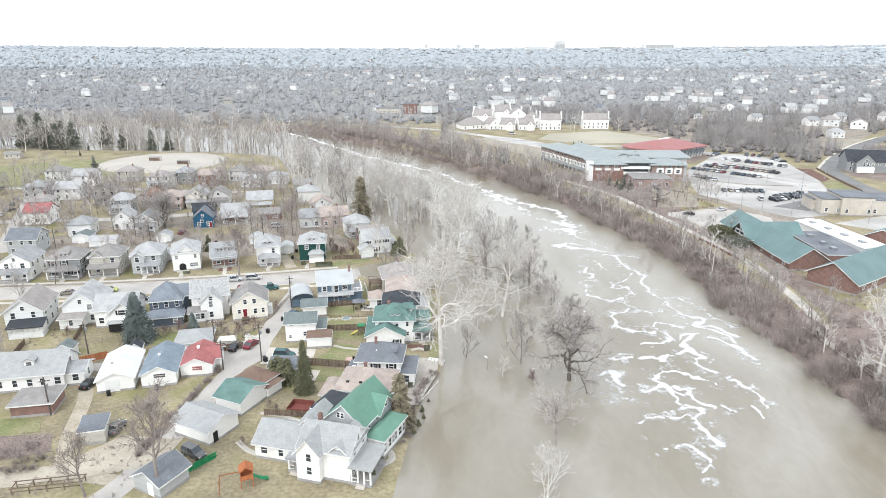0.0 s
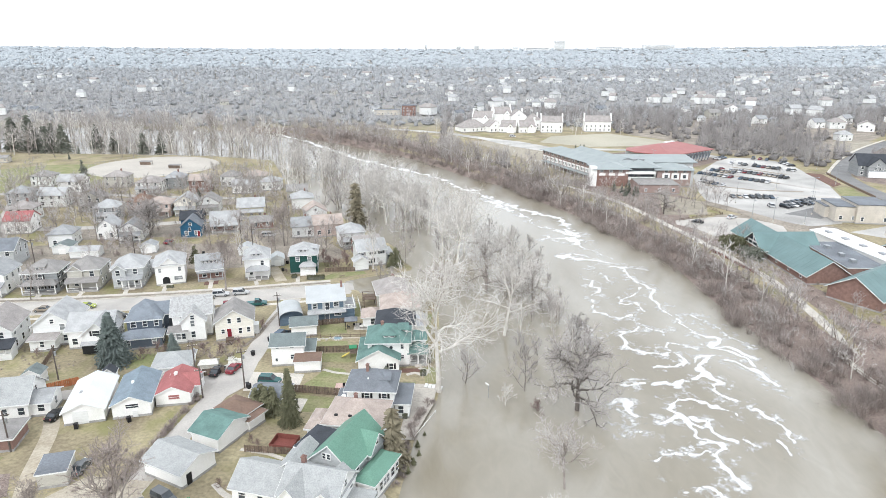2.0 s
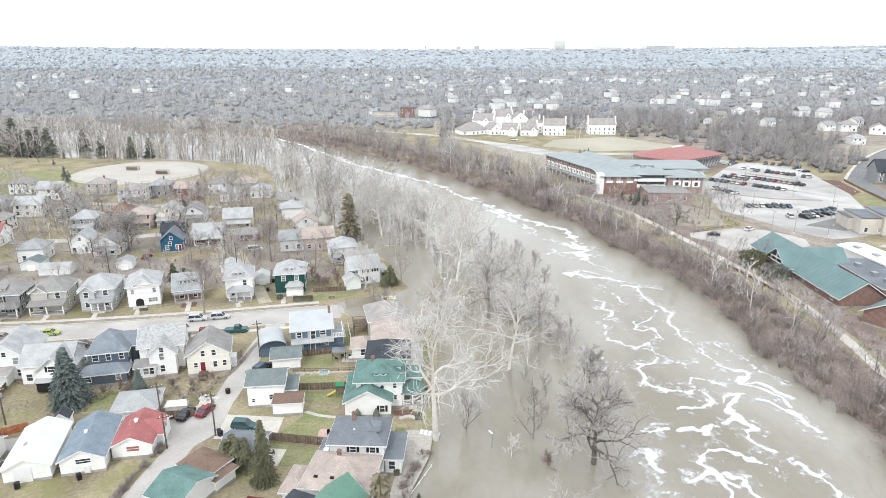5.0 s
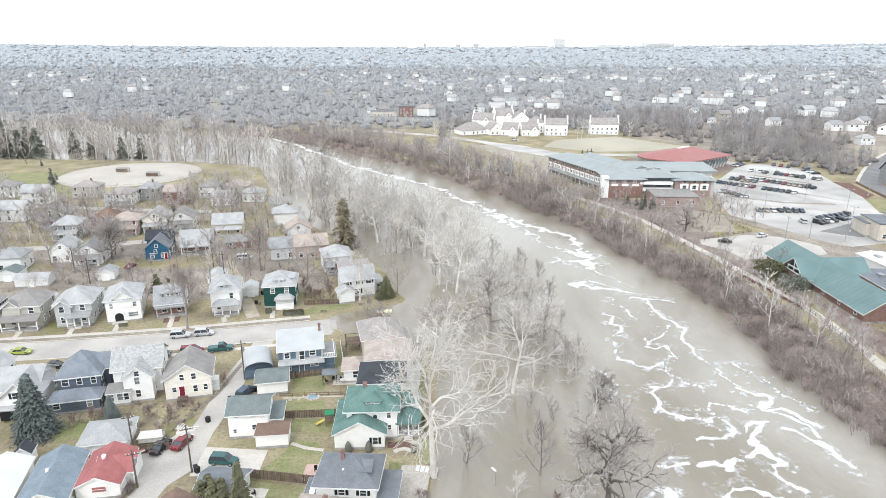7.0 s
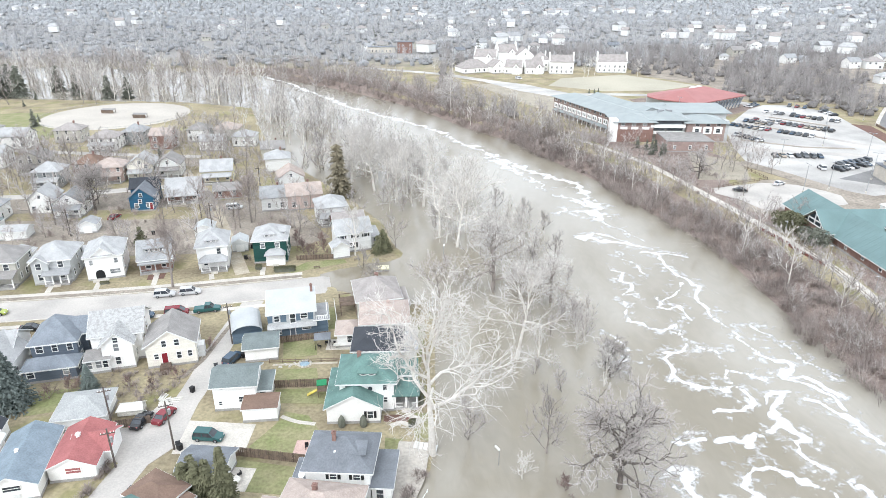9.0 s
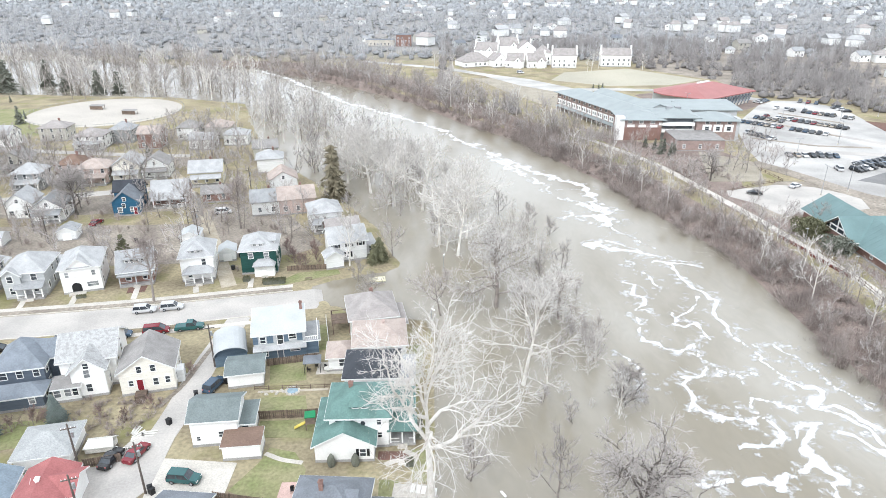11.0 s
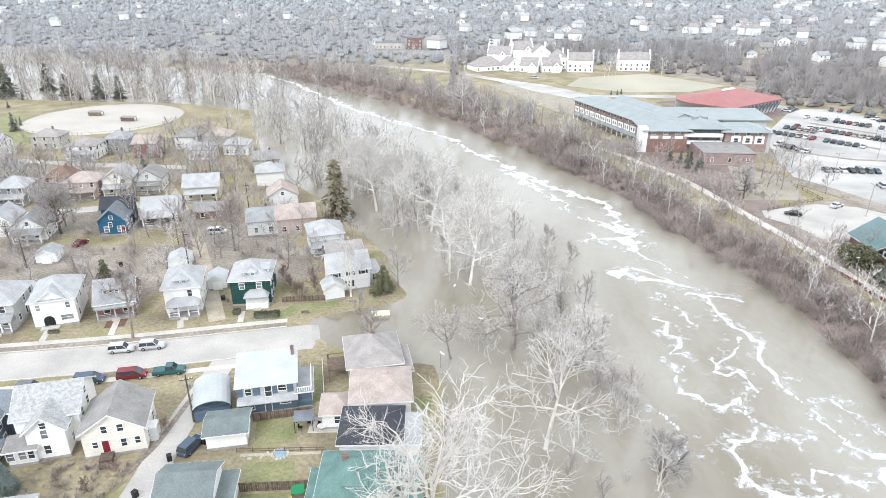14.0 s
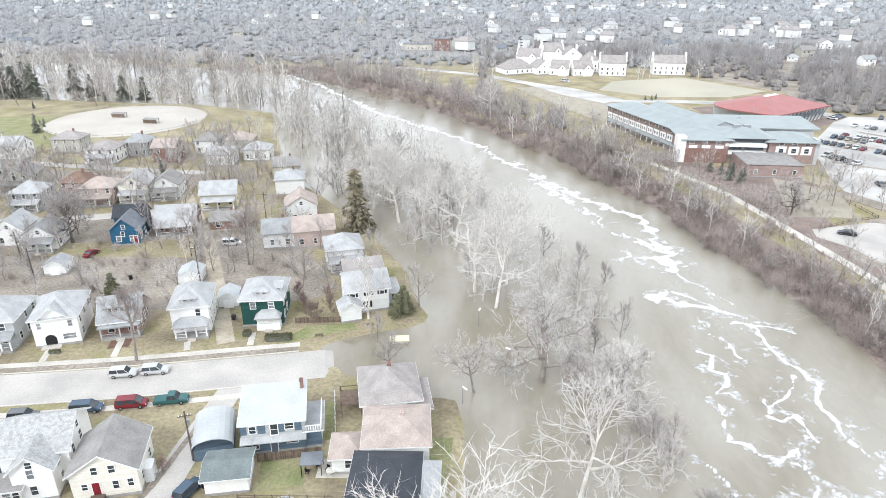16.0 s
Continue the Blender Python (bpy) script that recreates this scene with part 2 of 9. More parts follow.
def ground_material():
    m = mat("winter_grass_and_leaf_litter", (0.355, 0.308, 0.196), (0.225, 0.188, 0.125), 0.09, 1.4, 0.95, 0.2, grain=0.24)
    n, l = m.node_tree.nodes, m.node_tree.links
    b = n["Principled BSDF"]
    src = b.inputs["Base Color"].links[0].from_socket
    geo = n.new("ShaderNodeNewGeometry")
    patch = n.new("ShaderNodeTexNoise")
    patch.inputs["Scale"].default_value, patch.inputs["Detail"].default_value = 0.11, 6
    l.new(geo.outputs["Position"], patch.inputs["Vector"])
    r = n.new("ShaderNodeMapRange")
    r.inputs[1].default_value, r.inputs[2].default_value, r.inputs[4].default_value = 0.52, 0.68, 0.75
    l.new(patch.outputs[0], r.inputs[0])
    mx = n.new("ShaderNodeMix")
    mx.data_type = "RGBA"
    mx.inputs[7].default_value = (0.215, 0.212, 0.085, 1)
    l.new(r.outputs[0], mx.inputs[0])
    l.new(src, mx.inputs[6])
    # Woodland floor past y 540, its brown greyed to stand for haze.
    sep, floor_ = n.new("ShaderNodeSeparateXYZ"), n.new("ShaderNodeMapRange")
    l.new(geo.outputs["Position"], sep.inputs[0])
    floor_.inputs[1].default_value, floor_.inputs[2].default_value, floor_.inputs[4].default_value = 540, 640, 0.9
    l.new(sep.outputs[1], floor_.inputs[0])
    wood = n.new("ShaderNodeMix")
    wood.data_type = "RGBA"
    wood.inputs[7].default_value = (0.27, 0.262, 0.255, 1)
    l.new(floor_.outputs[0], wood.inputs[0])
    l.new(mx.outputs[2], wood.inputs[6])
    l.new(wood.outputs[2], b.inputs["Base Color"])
    return m


GROUND = ground_material()


def water_material():
    m = bpy.data.materials.new("muddy_flood_water")
    m.use_nodes = True
    n, l = m.node_tree.nodes, m.node_tree.links
    b = n["Principled BSDF"]
    b.inputs["Roughness"].default_value, b.inputs["IOR"].default_value = 0.1, 1.58
    geo, mp = n.new("ShaderNodeNewGeometry"), n.new("ShaderNodeMapping")
    mp.inputs["Rotation"].default_value, mp.inputs["Scale"].default_value = (0, 0, radians(12)), (1.0, 0.45, 1)
    l.new(geo.outputs["Position"], mp.inputs["Vector"])
    big, rip = n.new("ShaderNodeTexNoise"), n.new("ShaderNodeTexNoise")
    big.inputs["Scale"].default_value, big.inputs["Detail"].default_value, big.inputs["Distortion"].default_value = 0.045, 5, 0.5
    rip.inputs["Scale"].default_value, rip.inputs["Detail"].default_value, rip.inputs["Distortion"].default_value = 0.55, 5, 1.2
    l.new(mp.outputs[0], big.inputs["Vector"])
    l.new(mp.outputs[0], rip.inputs["Vector"])
    mix = n.new("ShaderNodeMix")
    mix.data_type = "RGBA"
    mix.inputs[6].default_value, mix.inputs[7].default_value = (0.325, 0.3, 0.25, 1), (0.22, 0.192, 0.14, 1)
    r = n.new("ShaderNodeMapRange")
    r.inputs[1].default_value, r.inputs[2].default_value = 0.35, 0.65
    l.new(big.outputs[0], r.inputs[0])
    l.new(r.outputs[0], mix.inputs[0])
    streak, sr, sm = n.new("ShaderNodeTexNoise"), n.new("ShaderNodeMapRange"), n.new("ShaderNodeHueSaturation")
    streak.inputs["Scale"].default_value, streak.inputs["Detail"].default_value, streak.inputs["Distortion"].default_value = 0.33, 8, 2.0
    sr.inputs[1].default_value, sr.inputs[2].default_value, sr.inputs[3].default_value, sr.inputs[4].default_value = 0.3, 0.7, 0.96, 1.04
    l.new(mp.outputs[0], streak.inputs["Vector"])
    l.new(streak.outputs[0], sr.inputs[0])
    l.new(sr.outputs[0], sm.inputs["Value"])
    l.new(mix.outputs[2], sm.inputs["Color"])
    l.new(sm.outputs[0], b.inputs["Base Color"])
    bump = n.new("ShaderNodeBump")
    bump.inputs["Strength"].default_value, bump.inputs["Distance"].default_value = 0.28, 0.12
    l.new(rip.outputs[0], bump.inputs["Height"])
    l.new(bump.outputs[0], b.inputs["Normal"])
    return m


WATER = water_material()


# ---- mesh tools ----
class Geo:
    """Gathers vertices and faces for one mesh."""

    def __init__(self):
        self.v, self.f = [], []

    def add(self, verts, faces):
        k = len(self.v)
        self.v += [tuple(p) for p in verts]
        self.f += [tuple(i + k for i in q) for q in faces]
        return self

    def box(self, cx, cy, z0, sx, sy, sz, rot=0.0):
        c, s = math.cos(radians(rot)), math.sin(radians(rot))
        pts = []
        for z in (z0, z0 + sz):
            for ux, uy in ((-1, -1), (1, -1), (1, 1), (-1, 1)):
                x, y = ux * sx / 2, uy * sy / 2
                pts.append((cx + x * c - y * s, cy + x * s + y * c, z))
        return self.add(pts, [(3, 2, 1, 0), (4, 5, 6, 7), (0, 1, 5, 4), (1, 2, 6, 5), (2, 3, 7, 6), (3, 0, 4, 7)])

    def solid(self, top, faces, thick):
        """A slab: the upper faces given, a copy of them lower down, and the rim between."""
        n = len(top)
        edges = {}
        for q in faces:
            for a, b in zip(q, (*q[1:], q[0])):
                edges[(a, b)] = edges.get((b, a)) is None
                if (b, a) in edges:
                    edges[(a, b)] = edges[(b, a)] = False
        rim = [e for e, free in edges.items() if free]
        low = [(x, y, z - thick) for x, y, z in top]
        return self.add([*top, *low], [*faces, *[tuple(i + n for i in reversed(q)) for q in faces], *[(b, a, a + n, b + n) for a, b in rim]])

    def tube(self, path, radii, sides=6, cap=True):
        ring, n = [], len(path)
        for i, p in enumerate(path):
            p = Vector(p)
            d = Vector(path[min(i + 1, n - 1)]) - Vector(path[max(i - 1, 0)])
            d = d.normalized() if d.length else Vector((0, 0, 1))
            u = d.orthogonal().normalized()
            w = d.cross(u)
            ring += [p + (u * math.cos(a) + w * math.sin(a)) * radii[i] for a in [2 * math.pi * k / sides for k in range(sides)]]
        faces = [(i * sides + k, i * sides + (k + 1) % sides, (i + 1) * sides + (k + 1) % sides, (i + 1) * sides + k) for i in range(n - 1) for k in range(sides)]
        if cap:
            faces += [tuple(reversed(range(sides))), tuple(range((n - 1) * sides, n * sides))]
        return self.add(ring, faces)

    def mesh(self, name, *mats):
        me = bpy.data.meshes.new(name)
        me.from_pydata(self.v, [], self.f)
        for m in mats:
            me.materials.append(m)
        me.update()
        return me


def thing(name, x, y, z, rot, label, category, group=""):
    ob = new(name)
    ob.empty_display_size = 0.3
    ob.matrix_basis = pose(x, y, z, 0, 0, rot)
    return tagged(ob, label, category, group)


def part(name, geo, material, parent, label="", m=None):
    me = geo if isinstance(geo, bpy.types.Mesh) else geo.mesh(name, material)
    ob = new(name, me)
    ob.parent = parent
    if m is not None:
        ob.matrix_basis = m
    return tagged(ob, label)


def structure(name, geo, material, label, category):
    return tagged(new(name, geo.mesh(name, material)), label, category, kind="structure")


# ---- the lie of the land ----
SHORE_L = np.array([(-400, -20), (40, -10), (86, -7.5), (104, -5.1), (113, -4.3), (123, -0.6), (133, 0.2), (168, -0.5), (176, -2.4), (178, -14), (181, -22), (186, -26.5),
                    (191, -29), (195, -22), (198, -13), (202, -8.4), (211, -12.6), (225, -16), (254, -32), (283, -52), (295, -63), (332, -78), (407, -105),
                    (425, -150), (440, -300), (470, -420), (700, -700), (5200, -700)])
SHORE_R = np.array([(-400, 83), (60, 82), (101, 81), (132, 79.5), (146, 78.3), (173, 76), (208, 75), (218, 71.8), (236, 65.7), (264, 59.2), (289, 48), (326, 33.7),
                    (355, 13.3), (406, -13), (450, -47), (496, -89), (542, -135), (575, -230), (600, -420), (640, -900), (5200, -900)])
WATER_Z = -0.4


def land(x, y):
    """Height of the ground: a flat left bank, a river bed, a right bank that stands higher, and far hills."""
    xl, xr = np.interp(y, SHORE_L[:, 0], SHORE_L[:, 1]), np.interp(y, SHORE_R[:, 0], SHORE_R[:, 1])
    left = np.clip(WATER_Z + (xl - x) * 0.22, -2.2, 0.0)
    s = np.clip((x - xr) / 11.0, 0, 1)
    right = np.where(x < xr, np.clip(WATER_Z + (x - xr) * 0.22, -2.2, 0), WATER_Z + 2.4 * s * s * (3 - 2 * s))
    z = np.maximum(left, right)
    r = np.hypot(x, y)
    return z + 56 * np.clip((r - 1300) / 3600, 0, 1.2) ** 1.6


def ground_z(x, y):
    return float(land(np.array([float(x)]), np.array([float(y)]))[0])


xs = np.concatenate([np.array([-5000, -3800, -2600, -1800, -1200, -800, -550, -400, -330, -280]), np.arange(-240, 260, 2.8), np.array([265, 300, 350, 450, 600, 800, 1200, 1800, 2600, 3800, 5000])])
ys = np.concatenate([np.array([-400, -200, -60, 0, 30]), np.arange(45, 560, 2.6), np.array([570, 580, 600, 620, 650, 700, 800, 1000, 1300, 1700, 2200, 2800, 3500, 4200, 4960])])
gx, gy = np.meshgrid(xs, ys)
gz = land(gx.ravel(), gy.ravel())
nx, ny = len(xs), len(ys)
me = bpy.data.meshes.new("ground")
me.from_pydata(np.column_stack([gx.ravel(), gy.ravel(), gz]).tolist(), [], [(j * nx + i, j * nx + i + 1, (j + 1) * nx + i + 1, (j + 1) * nx + i) for j in range(ny - 1) for i in range(nx - 1)])
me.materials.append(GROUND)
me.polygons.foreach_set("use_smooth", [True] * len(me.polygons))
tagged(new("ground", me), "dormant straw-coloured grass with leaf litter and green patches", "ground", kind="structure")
g = Geo().add([(-900, -400, WATER_Z), (400, -400, WATER_Z), (400, 700, WATER_Z), (-900, 700, WATER_Z)], [(0, 1, 2, 3)])
structure("water", g, WATER, "muddy brown flood water reflecting a white sky", "river")


def ribbon(pts, width, z, thick=0.1, smooth=6):
    """A flat strip along a line, lying on the land."""
    p = np.array(pts, float)
    t = np.linspace(0, len(p) - 1, (len(p) - 1) * smooth + 1)
    q = np.column_stack([np.interp(t, range(len(p)), p[:, 0]), np.interp(t, range(len(p)), p[:, 1])])
    if smooth > 2:
        for _ in range(3):
            q[1:-1] = (q[:-2] + 2 * q[1:-1] + q[2:]) / 4
    d = np.gradient(q, axis=0)
    d /= np.linalg.norm(d, axis=1)[:, None]
    nrm = np.column_stack([-d[:, 1], d[:, 0]]) * width / 2
    top = []
    for c, o in zip(q, nrm):
        zz = ground_z(*c) + z
        top += [(c[0] - o[0], c[1] - o[1], zz), (c[0] + o[0], c[1] + o[1], zz)]
    return Geo().solid(top, [(2 * i, 2 * i + 2, 2 * i + 3, 2 * i + 1) for i in range(len(q) - 1)], thick)


def slab(corners, z, thick=0.1):
    return Geo().solid([(x, y, z) for x, y in corners], [tuple(range(len(corners)))], thick)


# ---- roads, walks and yards ----
STREET = [(-300, 150), (-126, 167.5), (-95, 170.5), (-62, 176.0), (-38, 181.5), (-31, 183.2), (-24.5, 184.8)]
structure("road", ribbon(STREET, 9.2, 0.03), ASPHALT, "worn pale residential street running into the flood", "road")
structure("pavement", ribbon([(x - 1.6, y + 7.4) for x, y in STREET[:-2]] + [(-33, 190.3)], 1.5, 0.06), CONCRETE, "pale concrete sidewalk beside the street", "sidewalk")
structure("kerb", ribbon([(x - 1.0, y + 4.8) for x, y in STREET[:-2]] + [(-32.5, 187.9)], 0.28, 0.14, 0.3), CONCRETE, "concrete kerb along the street", "kerb")
structure("kerb", ribbon([(x + 1.0, y - 4.8) for x, y in STREET[:-2]], 0.28, 0.14, 0.3), CONCRETE, "concrete kerb along the street", "kerb")
structure("pavement", ribbon([(x + 1.6, y - 7.3) for x, y in STREET[:-2]], 1.4, 0.05), CONCRETE, "pale concrete sidewalk behind the verge", "sidewalk")
structure("alley", ribbon([(-58, 70), (-50, 86), (-47.5, 104), (-45.2, 122), (-42.2, 140), (-42.4, 158), (-41, 176)], 4.6, 0.04), ASPHALT, "pale worn asphalt alley between back yards", "alley")
structure("alley", ribbon([(-44.5, 131), (-62, 128), (-80, 123), (-100, 120)], 4.0, 0.045), ASPHALT, "pale worn asphalt alley between back yards", "alley")
structure("lane", ribbon([(-77, 123), (-70.5, 112), (-66.5, 98), (-62, 88), (-50, 86)], 2.7, 0.035), DIRTLANE, "rutted grassy dirt lane", "lane")
structure("lane", ribbon([(-47.5, 190), (-57.6, 212), (-67, 232), (-78, 252), (-96, 282)], 3.4, 0.035), DIRTLANE, "rutted dirt lane between houses", "lane")
structure("driveway", ribbon([(-96, 82), (-71, 86.5), (-63, 88.2), (-52, 91), (-47.5, 95.6)], 4.6, 0.05), GRAVEL, "worn dirt parking strip", "driveway")
structure("driveway", slab([(-40, 126), (-29, 126.5), (-29, 133), (-40.5, 134)], 0.05), CONCRETE, "pale concrete parking pad by the alley", "driveway")
structure("alley_apron", slab([(-50.5, 125), (-43, 123), (-39.8, 128), (-40.4, 141), (-46, 140), (-49, 131.5)], 0.052), ASPHALT, "pale worn paving where two alleys meet", "alley")
structure("driveway", slab([(-63, 91), (-48, 91), (-46, 97.5), (-57, 99)], 0.055), GRAVEL, "pale gravel parking patch", "driveway")
structure("road", ribbon([(-300, 235), (-134, 249), (-106, 257), (-84, 264)], 5, 0.03), ASPHALT, "worn pale residential street", "road")
structure("road", ribbon([(-148.2, 205.7), (-162.5, 234.5), (-176.2, 262.4), (-188.3, 286.4), (-197.5, 302.9)], 7, 0.035), ASPHALT, "worn pale street with parked cars", "road")
structure("road", ribbon([(-320, 300), (-181, 312), (-132, 304), (-96, 301)], 4.5, 0.03), ASPHALT, "worn pale residential street", "road")
structure("trail", ribbon([(91, 60), (90, 100), (89.5, 118), (88.5, 128), (88.5, 138), (93, 147), (94.8, 163), (96.3, 186), (93.4, 205), (90, 228), (85.5, 250), (79, 282), (64, 315), (50, 338)], 2.7, 0.07), CONCRETE,
          "pale concrete riverside trail", "path")
for fx, fy, px, py in ((-80.5, 186.5, -79.2, 181.6), (-68.6, 191, -66.8, 184.0), (-55.2, 190, -54, 187), (-43.5, 194, -42.6, 189.5), (-90.5, 183.5, -89.5, 180), (-102, 181, -101.6, 178), (-113, 178, -112, 175.6)):
    structure("front_walk", ribbon([(fx, fy), (px, py)], 1.2, 0.055, smooth=2), CONCRETE, "pale concrete front walk", "path")
for pts in ([(-28.7, 127.5), (-25.8, 133.0), (-25.0, 136.3), (-20.9, 135.2), (-18.6, 131.6), (-18.8, 126.4), (-25.4, 126.0)], [(-29.7, 148.6), (-22.1, 149.2), (-20.8, 144.4), (-28.5, 144.4)], [(-30.4, 158.6), (-24.2, 160.0), (-22.8, 153.7), (-29.0, 152.4)],
            [(-28.0, 138.6), (-18.4, 138.4), (-18.0, 143.2), (-28.0, 142.4)], [(-3.6, 136.0), (-0.6, 135.8), (-0.6, 129.0), (-3.2, 129.4)], [(-7.8, 129.6), (-5.0, 129.4), (-4.8, 124.8), (-7.6, 124.6)], [(-24.6, 162.5), (-20.6, 163.8), (-22.4, 173.0), (-26.0, 172)],
            [(-31.5, 118.8), (-19.0, 117.4), (-19.0, 122.8), (-29.4, 124.8)], [(-36.4, 190.4), (-23, 196.6), (-24, 199.0), (-33, 197.2), (-36.5, 193)], [(-8, 146), (-3.0, 146), (-2.2, 165), (-5, 165)], [(-74, 104.0), (-82, 103.0), (-84, 98.5), (-75, 98)], [(-68, 135), (-58, 138), (-60, 143.4), (-69, 142)]):
    structure("lawn", slab(pts, 0.04), LAWN, "greenish back yard lawn", "lawn")
for pts in ([(-140, 196), (-58, 203), (-70, 229), (-146, 226)], [(-60, 205), (-36, 208), (-30, 214), (-50, 246), (-76, 246)], [(-146, 231), (-78, 240), (-86, 258), (-146, 246)], [(-190, 285), (-80, 287), (-76, 297), (-190, 304)]):
    structure("yard", slab(pts, 0.025), LITTER, "bare back yards under brown leaf litter", "yard")
structure("patio", slab([(-21.6, 124.7), (-15.8, 124.9), (-16.0, 129.4), (-21.5, 129.0)], 0.09), PINKPATIO, "pink paver patio in a back yard", "patio")
structure("patio", slab([(-21.5, 155.4), (-16.6, 155.6), (-16.8, 159.6), (-21.5, 159.2)], 0.09), CONCRETE, "pale concrete patio in a back yard", "patio")
structure("riverside_terrace", slab([(-7.6, 109), (-4.9, 109), (-1.4, 120.5), (-0.6, 128.6), (-5.6, 128.8), (-6.2, 121)], 0.07), SAND, "bare straw-coloured riverside yard", "yard")

# right bank
structure("parking_lot", slab([(117, 286), (121, 306), (133, 345), (164, 390), (178, 403), (192, 401), (200, 388), (201, 372), (197, 352), (190, 318), (181, 294), (176, 282), (166, 262), (154, 248), (140, 244), (131, 252), (126, 268)], 2.06), LOTASPHALT, "pale salted parking lot", "parking lot")
structure("lot_patch", slab([(139.5, 263), (161, 276), (171, 269), (150, 255)], 2.075), DARKASPHALT, "dark resurfaced patch of the lot", "parking lot")
structure("lot_lane", ribbon([(122, 309), (140, 300), (162, 296), (177, 292)], 5.0, 0.085), ASPHALT, "grey lane between the rows of the lot", "parking lot")
structure("lot_lane", ribbon([(143, 358), (160, 340), (170, 322), (180, 310)], 3.6, 0.085), ASPHALT, "grey lane between the rows of the lot", "parking lot")
structure("lot_lane", ribbon([(160, 378), (176, 360), (187, 346)], 3.6, 0.085), ASPHALT, "grey lane between the rows of the lot", "parking lot")
structure("rough_ground", slab([(92, 230), (95, 244), (112, 262), (128, 262), (149, 243), (149, 222), (108, 222)], 2.045), LITTER, "rough brown ground beside a small lot", "ground")
structure("parking_lot", slab([(90, 247), (91.5, 252.5), (110, 258.5), (121, 256), (130, 246), (127, 236), (112, 231), (98, 231), (95.5, 240)], 2.06), ASPHALT, "small pale parking lot", "parking lot")
structure("parking_lot", slab([(150, 236), (210, 262), (300, 262), (300, 200), (190, 196)], 2.05), LOTASPHALT, "pale parking lot behind a brick building", "parking lot")
structure("road", ribbon([(130, 292), (160, 290), (196, 282), (260, 268), (380, 250)], 8, 0.09), LOTASPHALT, "pale access road", "road")
structure("road", ribbon([(205, 262), (200, 292), (205, 322), (212, 348), (242, 388), (282, 434), (329, 477), (420, 560)], 9.5, 0.1), DARKASPHALT, "grey road climbing past houses", "road")
structure("road", ribbon([(-60, 560), (0, 527), (23, 501), (43, 480), (58, 456), (74, 436), (98, 438), (130, 434), (152, 428), (172, 404)], 8, 0.1), LOTASPHALT, "pale road beside a sports field", "road")
structure("forecourt", slab([(34, 494), (56, 476), (78, 442), (66, 430), (48, 452), (30, 486)], 2.09), LOTASPHALT, "pale paved forecourt beside the field road", "parking lot")
structure("sports_field", slab([(70, 471), (84, 504), (132, 521), (166, 472), (138, 452), (101, 449)], 2.07), TURF, "pale dormant sports field", "field")
structure("lawn", slab([(20, 480), (52, 395), (74, 366), (80, 380), (72, 430), (40, 478)], 2.04), STRAW, "straw-coloured grass slope", "lawn")
structure("lawn", slab([(90, 262), (100, 300), (116, 284), (108, 262)], 2.05), STRAW, "straw-coloured lawn by the trail", "lawn")

for pts in ([(86, 235), (98, 208), (100, 228), (99, 258), (112, 292), (100, 318), (84, 312), (70, 330), (60, 345), (66, 318), (80, 285)], [(97, 150), (98, 178), (101, 200), (106, 176), (104, 158), (112, 146), (130, 154), (140, 130), (96, 110), (92, 136)], [(232, 300), (214, 330), (222, 360), (236, 392), (300, 440), (330, 420), (300, 320)], [(108, 420), (112, 398), (124, 372), (140, 368), (175, 398), (165, 440), (130, 432)]):
    structure("rough_ground", slab(pts, 2.035), BANKSOIL, "rough ground under brown leaf litter", "ground")

structure("woodland_floor", slab([(172, 421), (196, 414), (238, 398), (262, 426), (420, 590), (420, 640), (150, 640), (146, 566), (146, 512), (174, 470)], 2.03), LITTER, "leaf-littered floor of a bare wood", "ground")

# verge, bank and walls by the climbing road
structure("lot_verge", slab([(196.5, 353), (203.5, 349), (198, 322), (190.5, 316)], 2.09), MULCH, "bare brown bank below the road", "bank")
structure("lawn", slab([(190, 314), (196.5, 316), (194, 292), (181, 291)], 2.08), LAWN, "greenish verge below the road", "lawn")
structure("lawn", slab([(264, 420), (273, 459), (286, 478), (312, 474), (288, 446)], 2.06), STRAW, "straw-coloured lawn before hillside houses", "lawn")
structure("road_edge", ribbon([(206.4, 349), (237, 392), (277, 438), (324, 481)], 1.6, 0.16, smooth=3), CONCRETE, "pale concrete path beside the climbing road", "path")
structure("guard_rail", ribbon([(206.6, 350), (200.4, 322), (195.2, 292)], 0.35, 1.0, 1.1, smooth=4), WOOD, "brown guard rail beside the road", "guard rail")
# the wooded foot of the right bank
bys = np.arange(90, 562, 3.0)
bxs = np.linspace(-0.6, 1.0, 9)
bwid = np.interp(bys, [90, 320, 345, 420, 470, 562], [13, 14, 26, 28, 50, 60])
bsx = np.interp(bys, SHORE_R[:, 0], SHORE_R[:, 1])[:, None] + np.where(bxs < 0, bxs * 2, bxs * bwid[:, None])
bsy = np.repeat(bys[:, None], 9, 1)
bsz = land(bsx.ravel(), bsy.ravel()) + 0.1
g = Geo().solid(list(zip(bsx.ravel().tolist(), bsy.ravel().tolist(), bsz.tolist())), [(j * 9 + i, j * 9 + i + 1, j * 9 + i + 10, j * 9 + i + 9) for j in range(len(bys) - 1) for i in range(8)], 0.3)
structure("bank_slope", g, BANKSOIL, "brown leaf-littered slope of the far bank", "bank")

